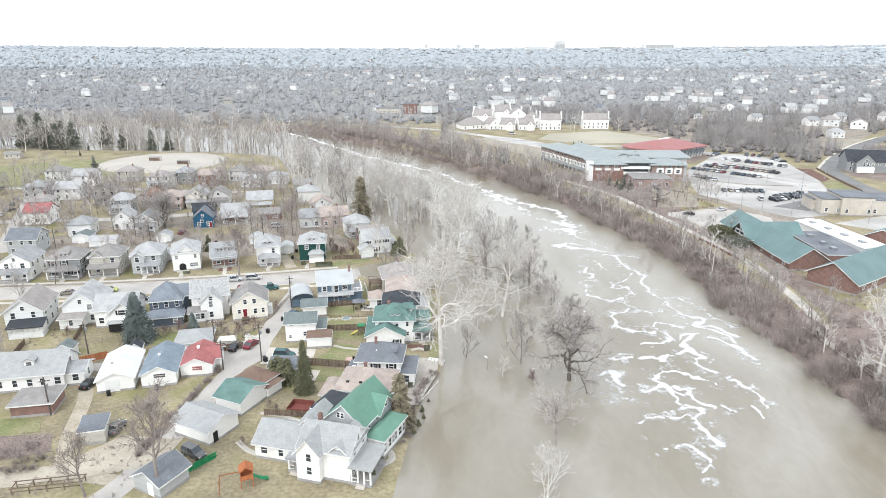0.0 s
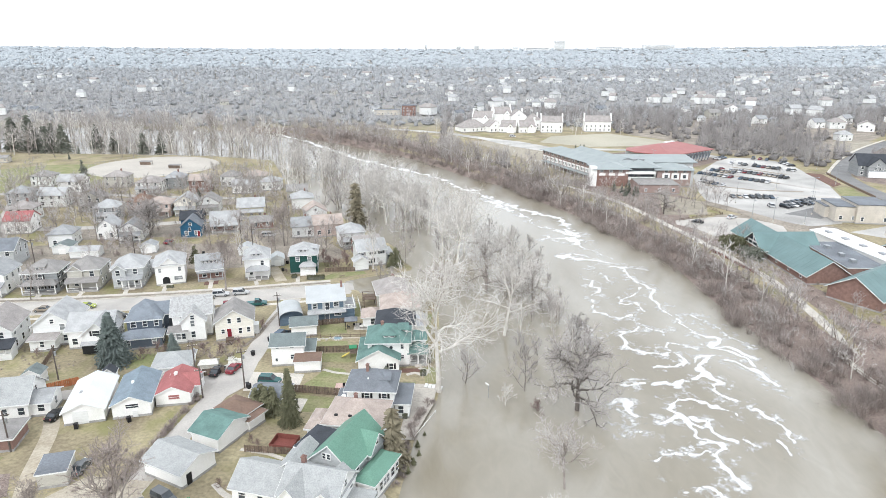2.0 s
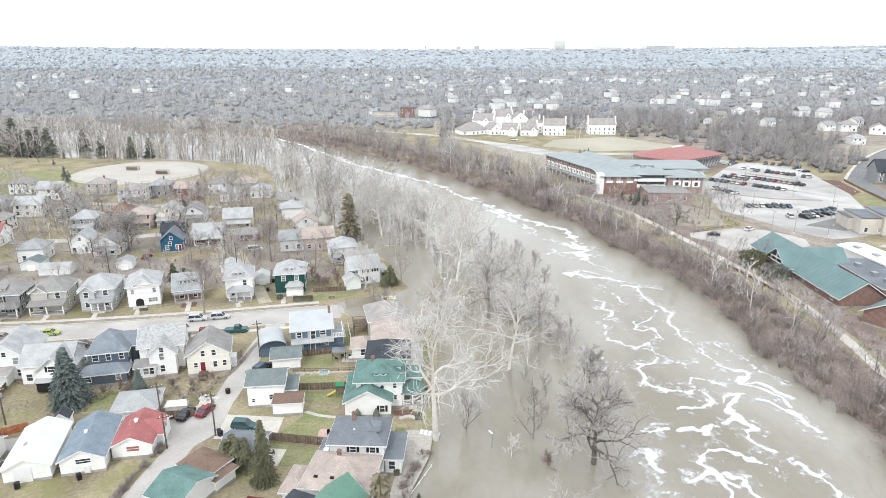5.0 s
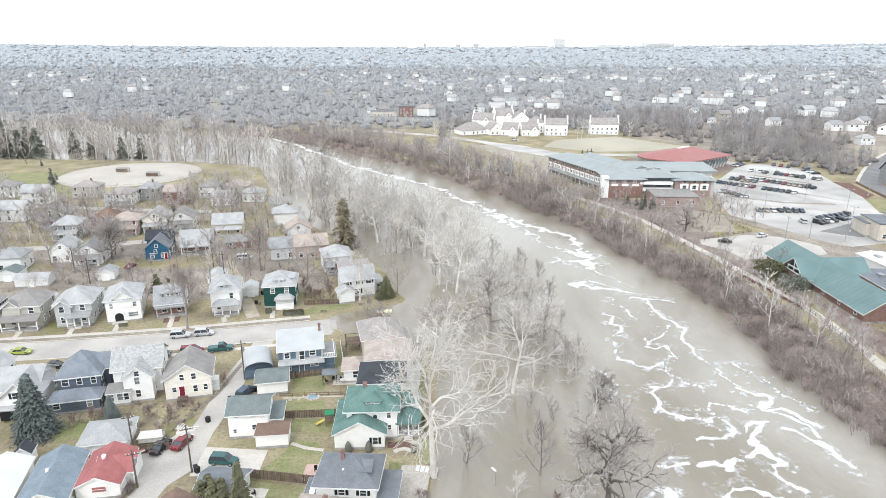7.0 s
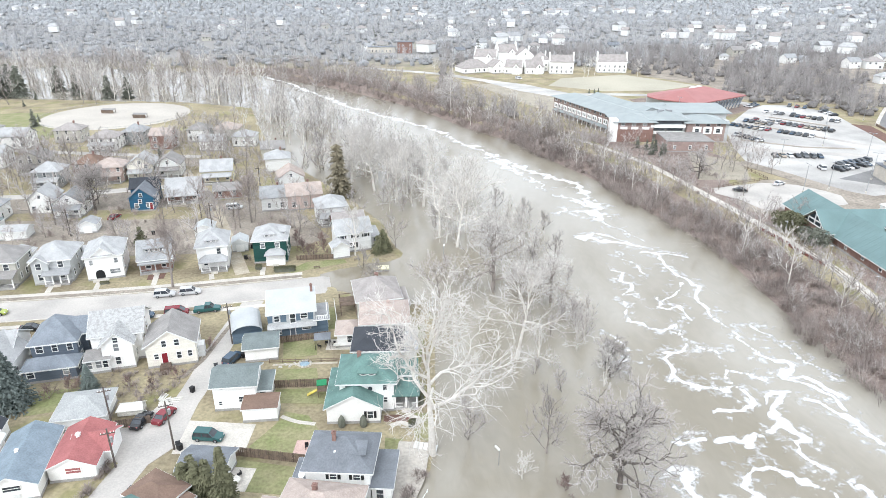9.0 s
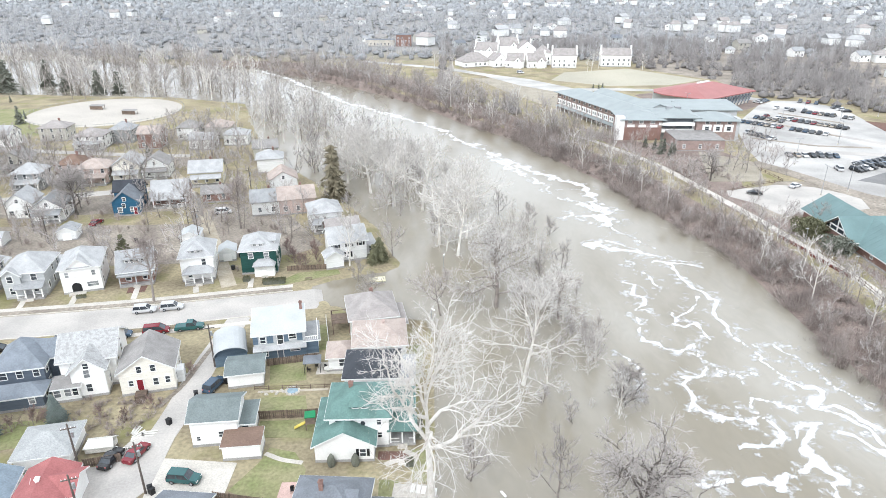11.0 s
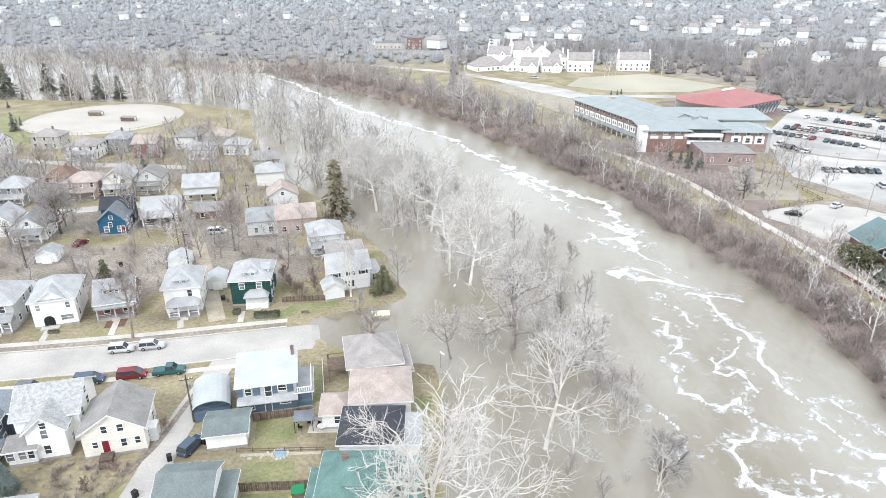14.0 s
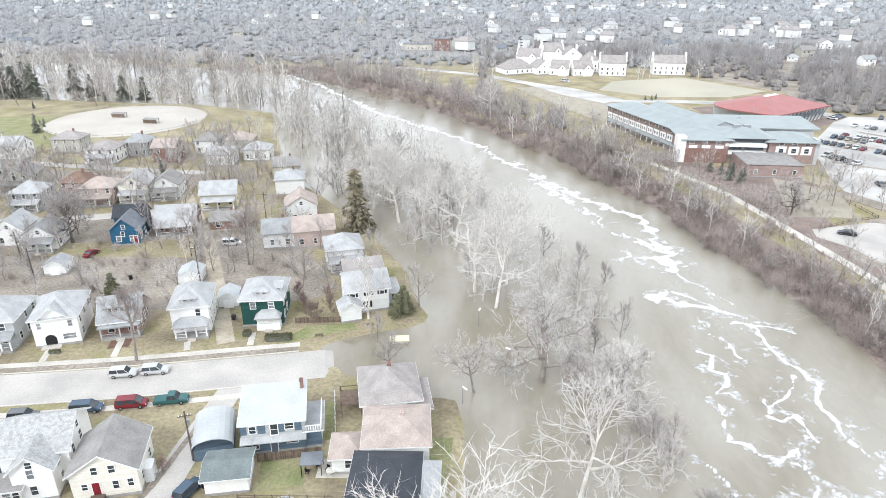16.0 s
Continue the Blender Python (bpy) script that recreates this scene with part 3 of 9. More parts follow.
# ballpark
pts = [(-169 + 36 * math.cos(a), 385 + 35.5 * math.sin(a)) for a in np.linspace(0, 2 * math.pi, 48, endpoint=False)]
structure("ball_field", slab(pts, 0.07), SAND, "pale sandy oval ball field", "field")
pts = [(-215 + 45 * math.cos(a), 352 + 40 * math.sin(a)) for a in np.linspace(0, 2 * math.pi, 24, endpoint=False)]
structure("park_lawn", slab(pts, 0.03), LAWN, "greenish park lawn", "lawn")
rail = thing("fence", -169, 385, 0, 0, "low grey metal rail fence round the ball field", "fence")
ring = [(37 * math.cos(a), 36.5 * math.sin(a)) for a in np.linspace(0, 2 * math.pi, 60, endpoint=False)]
post = Geo().box(0, 0, 0, 0.12, 0.12, 1.3).mesh("post", METAL)
for k, (x, y) in enumerate(ring):
    part("post", post, METAL, rail, m=pose(x, y, 0))
    x2, y2 = ring[(k + 1) % 60]
    a = math.degrees(math.atan2(y2 - y, x2 - x))
    part("rail", Geo().box(0, 0, 1.1, math.hypot(x2 - x, y2 - y), 0.06, 0.1), METAL, rail, m=pose((x + x2) / 2, (y + y2) / 2, 0, 0, 0, a))


# ---- houses ----
def window_mesh(w, h, glass):
    key = (round(w, 2), round(h, 2), glass.name)
    if key not in WINDOW_CACHE:
        t = 0.11
        fr = Geo()
        for cx, z0, sx, sz in ((0, -h / 2 - t, w + 2 * t, t), (0, h / 2, w + 2 * t, t), (-w / 2 - t / 2, -h / 2, t, h), (w / 2 + t / 2, -h / 2, t, h), (0, -0.03, w, 0.06)):
            fr.box(cx, -0.03, z0, sx, 0.1, sz)
        WINDOW_CACHE[key] = (fr.mesh("frame", WHITE), Geo().box(0, 0.0, -h / 2, w, 0.06, h).mesh("pane", glass))
    return WINDOW_CACHE[key]


WINDOW_CACHE = {}
FACE = {"S": 0, "E": 90, "N": 180, "W": -90}


def window(H, face, cx, cy, w2, d2, u, z, w=0.95, h=1.45, glass=None, shutters=None):
    fr, pn = window_mesh(w, h, glass or GLASS)
    a = FACE[face]
    off = d2 if face in "SN" else w2
    m = pose(cx, cy, 0, 0, 0, a) @ pose(u, -off - 0.02, z)
    ob = part("window", fr, WHITE, H, m=m)
    part("pane", pn, GLASS, ob)
    if shutters:
        for s in (-1, 1):
            part("shutter", Geo().box(s * (w / 2 + 0.36), -0.02, -h / 2, 0.42, 0.06, h), shutters, ob)


def vol(H, cx, cy, w, d, eave, kind, rise, wall, roof, st=2, win="SE", z0=0.0, over=0.45, fascia=True, base=True, gap=3.0, seed=1, wh=1.45, shutters=None, glass=None):
    """One block of a building: walls, foundation, roof with eaves, and rows of windows. kind: gx, gy (ridge along x or y), hip, flat, shed."""
    fascia = fascia and H.matrix_basis.translation.y < 225
    w2, d2 = w / 2, d / 2
    body = Geo().box(cx, cy, z0, w, d, eave - z0)
    if kind == "gy":
        for s in (-1, 1):
            y = cy + s * (d2 - 0.06)
            body.add([(cx - w2, y - 0.06, eave), (cx + w2, y - 0.06, eave), (cx, y - 0.06, eave + rise), (cx - w2, y + 0.06, eave), (cx + w2, y + 0.06, eave), (cx, y + 0.06, eave + rise)],
                     [(0, 1, 2), (5, 4, 3), (0, 2, 5, 3), (2, 1, 4, 5), (1, 0, 3, 4)])
    if kind == "gx":
        for s in (-1, 1):
            x = cx + s * (w2 - 0.06)
            body.add([(x - 0.06, cy - d2, eave), (x - 0.06, cy + d2, eave), (x - 0.06, cy, eave + rise), (x + 0.06, cy - d2, eave), (x + 0.06, cy + d2, eave), (x + 0.06, cy, eave + rise)],
                     [(2, 1, 0), (3, 4, 5), (0, 3, 5, 2), (2, 5, 4, 1), (1, 4, 3, 0)])
    part("wall", body, wall, H)
    if base and z0 == 0:
        part("foundation", Geo().box(cx, cy, -0.3, w + 0.1, d + 0.1, 0.75), FOUND, H)
    x0, x1, y0, y1 = cx - w2 - over, cx + w2 + over, cy - d2 - over, cy + d2 + over
    t = 0.2
    if kind == "gy":
        drop = rise * over / w2
        top = [(x0, y0, eave - drop), (cx, y0, eave + rise), (x1, y0, eave - drop), (x0, y1, eave - drop), (cx, y1, eave + rise), (x1, y1, eave - drop)]
        faces = [(0, 1, 4, 3), (1, 2, 5, 4)]
    elif kind == "gx":
        drop = rise * over / d2
        top = [(x0, y0, eave - drop), (x0, cy, eave + rise), (x0, y1, eave - drop), (x1, y0, eave - drop), (x1, cy, eave + rise), (x1, y1, eave - drop)]
        faces = [(0, 3, 4, 1), (1, 4, 5, 2)]
    elif kind == "hip":
        drop, r = 0.1, max(abs(w - d) / 2, 0.35)
        rx, ry = (r, 0) if w >= d else (0, r)
        top = [(x0, y0, eave - drop), (x1, y0, eave - drop), (x1, y1, eave - drop), (x0, y1, eave - drop), (cx - rx, cy - ry, eave + rise), (cx + rx, cy + ry, eave + rise)]
        faces = [(0, 1, 5, 4), (2, 3, 4, 5), (1, 2, 5), (3, 0, 4)] if w >= d else [(0, 1, 4), (2, 3, 5), (1, 2, 5, 4), (3, 0, 4, 5)]
    elif kind == "shed":
        top = [(x0, y0, eave), (x1, y0, eave), (x1, y1, eave + rise), (x0, y1, eave + rise)]
        faces = [(0, 1, 2, 3)]
    else:
        top = [(x0, y0, eave + t), (x1, y0, eave + t), (x1, y1, eave + t), (x0, y1, eave + t)]
        faces = [(0, 1, 2, 3)]
    top = [(x, y, z + t) for x, y, z in top]
    rf = part("roof", Geo().solid(top, faces, t), roof, H)
    if fascia:
        seen = {}
        for q in faces:
            for a, b in zip(q, (*q[1:], q[0])):
                seen[(min(a, b), max(a, b))] = seen.get((min(a, b), max(a, b)), 0) + 1
        for (a, b), k in seen.items():
            if k == 1:
                p, q = Vector(top[a]), Vector(top[b])
                o = Vector((*(((p + q) / 2).xy - Vector((cx, cy))), 0))
                e = (q - p).normalized()
                o = (o - e * o.dot(e))
                o = Vector((o.x, o.y, 0)).normalized() * 0.05
                v = [c + o * k2 + Vector((0, 0, h)) for c in (p, q) for h in (-0.03, -0.27) for k2 in (0.02, 0.9)]
                part("fascia_board", Geo().add(v, [(0, 1, 3, 2), (4, 6, 7, 5), (0, 4, 5, 1), (2, 3, 7, 6), (1, 5, 7, 3), (0, 2, 6, 4)]), OFFWHITE, rf)
    rng = random.Random(seed * 97 + int(w * 10) + int(d * 7))
    for face in win:
        length = w if face in "SN" else d
        n = max(1, int(length / gap))
        for k in range(st):
            zc = z0 + 0.55 + 2.75 * k + 1.35
            if zc + wh / 2 > eave + 0.05:
                continue
            for i in range(n):
                if rng.random() < 0.12:
                    continue
                u = (i + 0.5) * length / n - length / 2 + rng.uniform(-0.25, 0.25)
                window(H, face, cx, cy, w2, d2, u, zc, rng.choice((0.85, 0.95, 1.1)), wh, glass or rng.choice((GLASS, GLASS, CURTAIN)), shutters)
        if rise > 1.7 and ((kind == "gy" and face in "SN") or (kind == "gx" and face in "EW")):
            window(H, face, cx, cy, w2, d2, 0, eave + 0.75, 0.8, 1.0)
    return rf


def chimney(H, x, y, z, h=1.6, s=0.65, m=None):
    g = Geo().box(x, y, z - 1.0, s, s, h + 1.0).box(x, y, z + h, s + 0.14, s + 0.14, 0.14).box(x, y, z + h + 0.14, s * 0.5, s * 0.5, 0.2)
    part("chimney", g, m or BRICK, H, "red brick chimney" if m is None else "")


def dormer(H, x, y, z, w, d, h, roof, wall, kind="shed"):
    """A dormer that faces the local south, with a row of small panes."""
    part("dormer", Geo().box(x, y + d / 2, z - 0.6, w, d, h + 0.6), wall, H)
    if kind == "shed":
        top = [(x - w / 2 - 0.35, y - 0.4, z + h), (x + w / 2 + 0.35, y - 0.4, z + h), (x + w / 2 + 0.35, y + d, z + h + 0.55), (x - w / 2 - 0.35, y + d, z + h + 0.55)]
        faces = [(0, 1, 2, 3)]
    else:
        top = [(x - w / 2 - 0.35, y - 0.4, z + h), (x, y - 0.4 if kind == "gable" else y + w * 0.3, z + h + w * 0.32), (x + w / 2 + 0.35, y - 0.4, z + h), (x - w / 2 - 0.35, y + d, z + h), (x, y + d, z + h + w * 0.32), (x + w / 2 + 0.35, y + d, z + h)]
        faces = [(0, 1, 4, 3), (1, 2, 5, 4)] + ([(0, 2, 1)] if kind == "hip" else [])
    part("dormer_roof", Geo().solid(top, faces, 0.16), roof, H)
    if kind == "gable":
        part("dormer_gable", Geo().add([(x - w / 2, y, z + h), (x + w / 2, y, z + h), (x, y, z + h + w * 0.3), (x - w / 2, y + 0.1, z + h), (x + w / 2, y + 0.1, z + h), (x, y + 0.1, z + h + w * 0.3)], [(0, 1, 2), (5, 4, 3), (0, 2, 5, 3), (2, 1, 4, 5), (1, 0, 3, 4)]), wall, H)
    n = max(1, int(w / 0.95))
    for i in range(n):
        window(H, "S", x, y, 0, 0, (i + 0.5) * w / n - w / 2, z + h * 0.5, w / n * 0.55, h * 0.55)


def porch(H, cx, cy, w, d, h, roof, kind="shed", face="S", posts=3, enclosed=None, z0=0.5, steps=True, trim=None):
    """A porch with deck, roof, posts or glazed walls, and steps."""
    trim = trim or WHITE
    a = FACE[face]
    base = pose(cx, cy, 0, 0, 0, a)
    P = new("porch")
    P.parent, P.matrix_basis = H, base
    part("deck", Geo().box(0, 0, -0.2, w, d, z0 + 0.2), enclosed or FOUND, P)
    if kind == "shed":
        top = [(-w / 2 - 0.3, -d / 2 - 0.35, h), (w / 2 + 0.3, -d / 2 - 0.35, h), (w / 2 + 0.3, d / 2, h + 0.9), (-w / 2 - 0.3, d / 2, h + 0.9)]
        faces = [(0, 1, 2, 3)]
    elif kind == "hip":
        top = [(-w / 2 - 0.3, -d / 2 - 0.35, h), (w / 2 + 0.3, -d / 2 - 0.35, h), (w / 2 + 0.3, d / 2, h), (-w / 2 - 0.3, d / 2, h), (-w / 2 + d * 0.5, d / 2, h + 1.0), (w / 2 - d * 0.5, d / 2, h + 1.0)]
        faces = [(0, 1, 5, 4), (1, 2, 5), (3, 0, 4)]
    else:
        top = [(-w / 2 - 0.25, -d / 2 - 0.3, h + 0.15), (w / 2 + 0.25, -d / 2 - 0.3, h + 0.15), (w / 2 + 0.25, d / 2, h + 0.25), (-w / 2 - 0.25, d / 2, h + 0.25)]
        faces = [(0, 1, 2, 3)]
    part("porch_roof", Geo().solid(top, faces, 0.22), roof, P)
    part("beam", Geo().box(0, -d / 2 + 0.1, h - 0.32, w, 0.2, 0.3), trim, P)
    if enclosed:
        part("porch_wall", Geo().box(0, 0.05, z0, w, d - 0.1, 0.9).box(0, 0.3, z0 + 0.9, w - 0.2, d - 0.6, h - z0 - 1.0), enclosed, P)
        n = max(2, int(w / 1.1))
        fr, pn = window_mesh(w / n * 0.66, 1.2, GLASS)
        for i in range(n):
            ob = part("window", fr, WHITE, P, m=pose((i + 0.5) * w / n - w / 2, -d / 2 + 0.2, z0 + 1.55))
    else:
        for i in range(posts):
            u = -w / 2 + 0.2 + i * (w - 0.4) / max(1, posts - 1)
            part("post", Geo().box(u, -d / 2 + 0.15, z0, 0.24, 0.24, h - z0 - 0.3), trim, P)
        part("railing", Geo().box(-w * 0.3, -d / 2 + 0.15, z0 + 0.75, w * 0.36, 0.08, 0.1).box(-w * 0.3, -d / 2 + 0.15, z0 + 0.1, w * 0.36, 0.06, 0.08).box(w * 0.36, -d / 2 + 0.15, z0 + 0.75, w * 0.25, 0.08, 0.1), trim, P)
    if steps:
        part("steps", Geo().box(0, -d / 2 - 0.35, -0.2, 1.5, 0.7, 0.37).box(0, -d / 2 - 0.18, -0.2, 1.5, 0.36, 0.55), CONCRETE, P)
    return P


def door(H, face, cx, cy, w2, d2, u, w=0.95, h=2.05, m=None, z=0.5):
    a = FACE[face]
    off = d2 if face in "SN" else w2
    ob = part("door", Geo().box(0, -0.02, 0, w, 0.08, h), m or WHITE, H, m=pose(cx, cy, 0, 0, 0, a) @ pose(u, -off - 0.02, z))
    part("door_frame", Geo().box(-w / 2 - 0.06, -0.03, 0, 0.12, 0.12, h + 0.12).box(w / 2 + 0.06, -0.03, 0, 0.12, 0.12, h + 0.12).box(0, -0.03, h, w, 0.12, 0.12), WHITE, ob)


def house_at(a, b, depth, label, rot=None, name="house", category="house", width=None, group="", z=0.0):
    """An empty for a house whose front corners at the ground are a (west) and b (east)."""
    a, b = Vector(a), Vector(b)
    w = width or (b - a).length
    r = math.degrees(math.atan2(b.y - a.y, b.x - a.x)) if rot is None else rot
    c = (a + b) / 2 + Vector((-math.sin(radians(r)), math.cos(radians(r)))) * depth / 2
    return thing(name, c.x, c.y, z, r, label, category, group), w


# north side of the street
H, w = house_at((-130, 176.2), (-122, 177.4), 11, "white two-storey frame house with grey roof and front porch")
vol(H, 0, 1, 8.5, 10, 5.8, "gy", 2.6, WHITE, R_GREY)
porch(H, 0, -5.2, 8, 2.4, 3.0, R_GREY)
H, w = house_at((-117.6, 178.6), (-108.4, 180.0), 10, "grey-green hip-roofed house with white trim and porch")
vol(H, 0, 1, 9.2, 9, 5.9, "hip", 2.6, GREYWALL, R_GREYBROWN, shutters=DARK)
porch(H, 0, -4.6, 9, 2.2, 3.0, R_GREYBROWN, "hip")
dormer(H, 0, -2.6, 6.4, 2.4, 2.2, 1.0, R_GREYBROWN, WHITE)
H, w = house_at((-106.4, 181.2), (-97.8, 182.6), 10, "beige two-storey house with front gable and porch")
vol(H, 0, 1, 8.6, 9, 5.9, "hip", 2.7, BEIGE, R_GREYBROWN)
vol(H, -2, -3.3, 3.8, 1.2, 5.9, "gy", 1.5, BEIGE, R_GREYBROWN, win="", z0=3.4)
porch(H, 0, -4.8, 8.4, 2.4, 3.0, R_GREYBROWN)
H, w = house_at((-94.6, 183.4), (-86.2, 185.2), 11, "grey two-storey house with hip roof and small porch")
vol(H, 0, 0.5, 8.4, 10, 5.8, "hip", 2.6, LIGHTGREY, R_LIGHT)
vol(H, -2.2, -4.7, 3.6, 1.0, 5.6, "gy", 1.4, LIGHTGREY, R_LIGHT, st=2, win="S")
porch(H, 1.2, -5.4, 5.4, 2.2, 2.9, R_GREY, posts=4)
H, w = house_at((-83, 186), (-75.4, 188.6), 10.5, "white stucco house with arched entrance and pale roof")
vol(H, 0, 0, 8.0, 10.5, 6.0, "hip", 2.6, WHITE, R_LIGHT, win="E")
vol(H, 0, -3.8, 4.6, 3.2, 6.4, "gy", 1.8, WHITE, R_LIGHT, win="", z0=4.0)
for u, z, ww, hh in ((2.1, 1.9, 2.2, 1.1), (-2.6, 4.6, 0.9, 1.2), (2.6, 4.6, 0.9, 1.2)):
    window(H, "S", 0, 0, 4.0, 5.25, u, z, ww, hh, CURTAIN)
arch = [(1.0 * math.cos(t), 0, 1.6 + 0.95 * math.sin(t)) for t in np.linspace(0, math.pi, 13)]
pts = [(-1.0, 0, 0.35), *reversed(arch), (1.0, 0, 0.35)]
part("arched_doorway", Geo().add([(x - 1.2, -5.29, z) for x, y, z in pts] + [(x - 1.2, -5.2, z) for x, y, z in pts], [tuple(range(len(pts))), tuple(reversed(range(len(pts), 2 * len(pts))))]), DARK, H)
part("entry_steps", Geo().box(-1.2, -5.9, -0.2, 3.4, 1.3, 0.5), CONCRETE, H)
H, w = house_at((-72.4, 190.3), (-65.6, 192.5), 9, "brick bungalow with grey roof and wide shed dormer")
vol(H, 0, 0, 7.4, 9, 3.5, "gx", 3.3, BRICK, R_GREY, st=1)
dormer(H, 0, -2.9, 4.3, 4.4, 3.4, 1.5, R_GREY, LIGHTGREY)
porch(H, 0, -4.6, 7.2, 2.4, 2.8, R_GREY, "flat", posts=3, trim=LIGHTGREY)
H, w = house_at((-58.2, 190.6), (-51.7, 192.2), 11, "white hip-roofed house with dormer and columned porch")
vol(H, 0, 1, 7.2, 9.5, 6.0, "hip", 2.7, WHITE, R_LIGHT)
dormer(H, 0, -3.0, 6.5, 2.6, 2.4, 1.0, R_LIGHT, WHITE, "hip")
porch(H, 0.2, -4.9, 6.2, 2.6, 3.0, R_LIGHT, "hip", posts=4)
H, w = house_at((-46, 195), (-38, 196.4), 10.5, "dark green hip-roofed house with pale roof and white sunporch", rot=8)
vol(H, 0, 0.6, 8.2, 9.4, 6.0, "hip", 2.6, DKGREEN, R_LIGHT, win="E")
for u in (-1.7, 1.9):
    window(H, "S", 0, 0.6, 4.1, 4.7, u, 4.7, 1.0, 1.3, CURTAIN)
dormer(H, 0, -3.2, 6.6, 2.6, 2.6, 0.9, R_LIGHT, WHITE, "hip")
dormer(H, 3.0, -1.2, 6.5, 1.6, 2.2, 0.8, R_LIGHT, WHITE)
porch(H, 1.3, -5.0, 4.6, 2.0, 2.9, R_LIGHT, "hip", enclosed=WHITE)
H, w = house_at((-26.5, 200), (-17.2, 205), 8, "white gabled house beside the flooded bank", rot=20)
vol(H, 0.5, 1, 9, 7.5, 5.4, "gx", 2.6, OFFWHITE, R_LIGHT, shutters=DARK)
vol(H, -3.6, -4.2, 4.2, 3.6, 3.2, "gy", 1.3, OFFWHITE, R_LIGHT, st=1, win="SW")
vol(H, 6.2, 1.4, 2.6, 5, 3.0, "shed", 0.8, OFFWHITE, R_LIGHT, st=1, win="SE")

# south side of the street, seen from behind
H, w = house_at((-104.5, 139), (-96.3, 141), 11, "white house with taupe roof and black rear porch roof")
vol(H, 0, 2, 8.4, 11, 5.6, "gy", 3.0, OFFWHITE, R_TAUPE)
porch(H, 1.0, -5.2, 7.4, 3.6, 2.9, R_BLACK, "shed", enclosed=OFFWHITE)
H, w = house_at((-94, 146), (-85.5, 147.5), 10, "white gabled house with pale roof and rear ell")
vol(H, 0, 0, 8.6, 10, 5.4, "gy", 3.0, OFFWHITE, R_LIGHT)
vol(H, -1.6, -6.2, 5.4, 3.4, 2.8, "shed", 0.6, OFFWHITE, R_TAUPE, st=1, win="SW")
H, w = house_at((-83.6, 142), (-74.6, 143.6), 12, "white gabled cottage with dark screened rear porch")
vol(H, -1.2, 1.5, 9.4, 9, 4.6, "gx", 2.6, WHITE, R_LIGHT, st=1)
vol(H, 1.4, -2.4, 6.4, 7.4, 4.6, "gy", 2.8, WHITE, R_LIGHT, st=1, win="E")
window(H, "S", 1.4, -2.4, 3.2, 3.7, 0, 4.9, 1.6, 1.2, shutters=DARK)
part("screened_porch", Geo().box(1.4, -6.4, 0.4, 6.2, 1.2, 2.1), DARK, H, "dark screened porch")
part("porch_roof", Geo().solid([(-2.0, -7.3, 2.6), (4.8, -7.3, 2.6), (4.8, -5.9, 3.1), (-2.0, -5.9, 3.1)], [(0, 1, 2, 3)], 0.15), R_LIGHT, H)
H, w = house_at((-73.2, 144.2), (-64.4, 146.4), 13, "slate-blue two-storey house with hip roof and rear wing")
vol(H, 0.2, 1.2, 7.6, 8.2, 5.6, "hip", 3.5, NAVY, R_NAVYHOUSE, win="SEW", gap=2.2)
vol(H, 0, -4.9, 8.6, 3.8, 2.7, "hip", 1.3, NAVY, R_NAVYHOUSE, st=1, win="SEW", gap=2.4)
vol(H, 3.2, 2.4, 3.6, 4.6, 5.8, "gx", 2.0, NAVY, R_NAVYHOUSE, win="E")
H, w = house_at((-62.8, 148), (-54.6, 150.2), 11.5, "white house with peeling pale shingle roof", width=8.6)
vol(H, 0, 1.4, 8.8, 9, 5.9, "gx", 2.8, WHITE, R_WORN)
vol(H, 0.5, -3.8, 5.2, 4.4, 5.4, "gy", 2.2, WHITE, R_WORN, win="SE")
vol(H, -3.0, -5.2, 3.8, 2.6, 2.8, "shed", 0.5, OFFWHITE, R_GREYBROWN, st=1, win="SW", gap=1.2)
H, w = house_at((-53.2, 148.9), (-44.6, 151.2), 8.2, "cream gabled house with grey-brown roof and red back door")
vol(H, 0, 0, 8.6, 8.2, 4.7, "gy", 2.8, CREAM, R_GREYBROWN, win="E")
for u, z, ww, hh in ((-1.0, 4.9, 0.75, 1.2), (1.2, 4.9, 0.8, 1.2), (1.3, 2.2, 0.75, 1.3), (3.2, 2.3, 0.7, 1.2), (-2.6, 2.4, 0.7, 1.0)):
    window(H, "S", 0, 0, 4.3, 4.1, u, z, ww, hh)
door(H, "S", 0, 0, 4.3, 4.1, -1.2, m=REDDOOR, z=0.9)
part("back_steps", Geo().box(-1.2, -5.05, -0.1, 1.8, 1.8, 0.95).box(-1.2, -6.45, -0.1, 1.4, 1.0, 0.5), WOOD, H)
part("side_entry", Geo().box(4.9, -1.0, 0, 1.2, 2.2, 2.4), OFFWHITE, H)
H, w = house_at((-32.9, 158.6), (-21.9, 161.0), 8, "blue-grey two-storey house with pale roof and balcony", width=11)
vol(H, -1.2, 0.5, 9.2, 7.4, 5.5, "shed", 1.5, LIGHTGREY, R_PALE, st=0, over=0.35)
part("lower_siding", Geo().box(-1.2, 0.5, 0.3, 9.26, 7.46, 2.5), BLUEGREY, H, "blue-grey lower storey")
part("pent_roof", Geo().solid([(-6.0, -4.3, 2.75), (3.6, -4.3, 2.75), (3.6, -3.1, 3.3), (-6.0, -3.1, 3.3)], [(0, 1, 2, 3)], 0.14), R_LIGHT, H, "pale pent roof between the storeys")
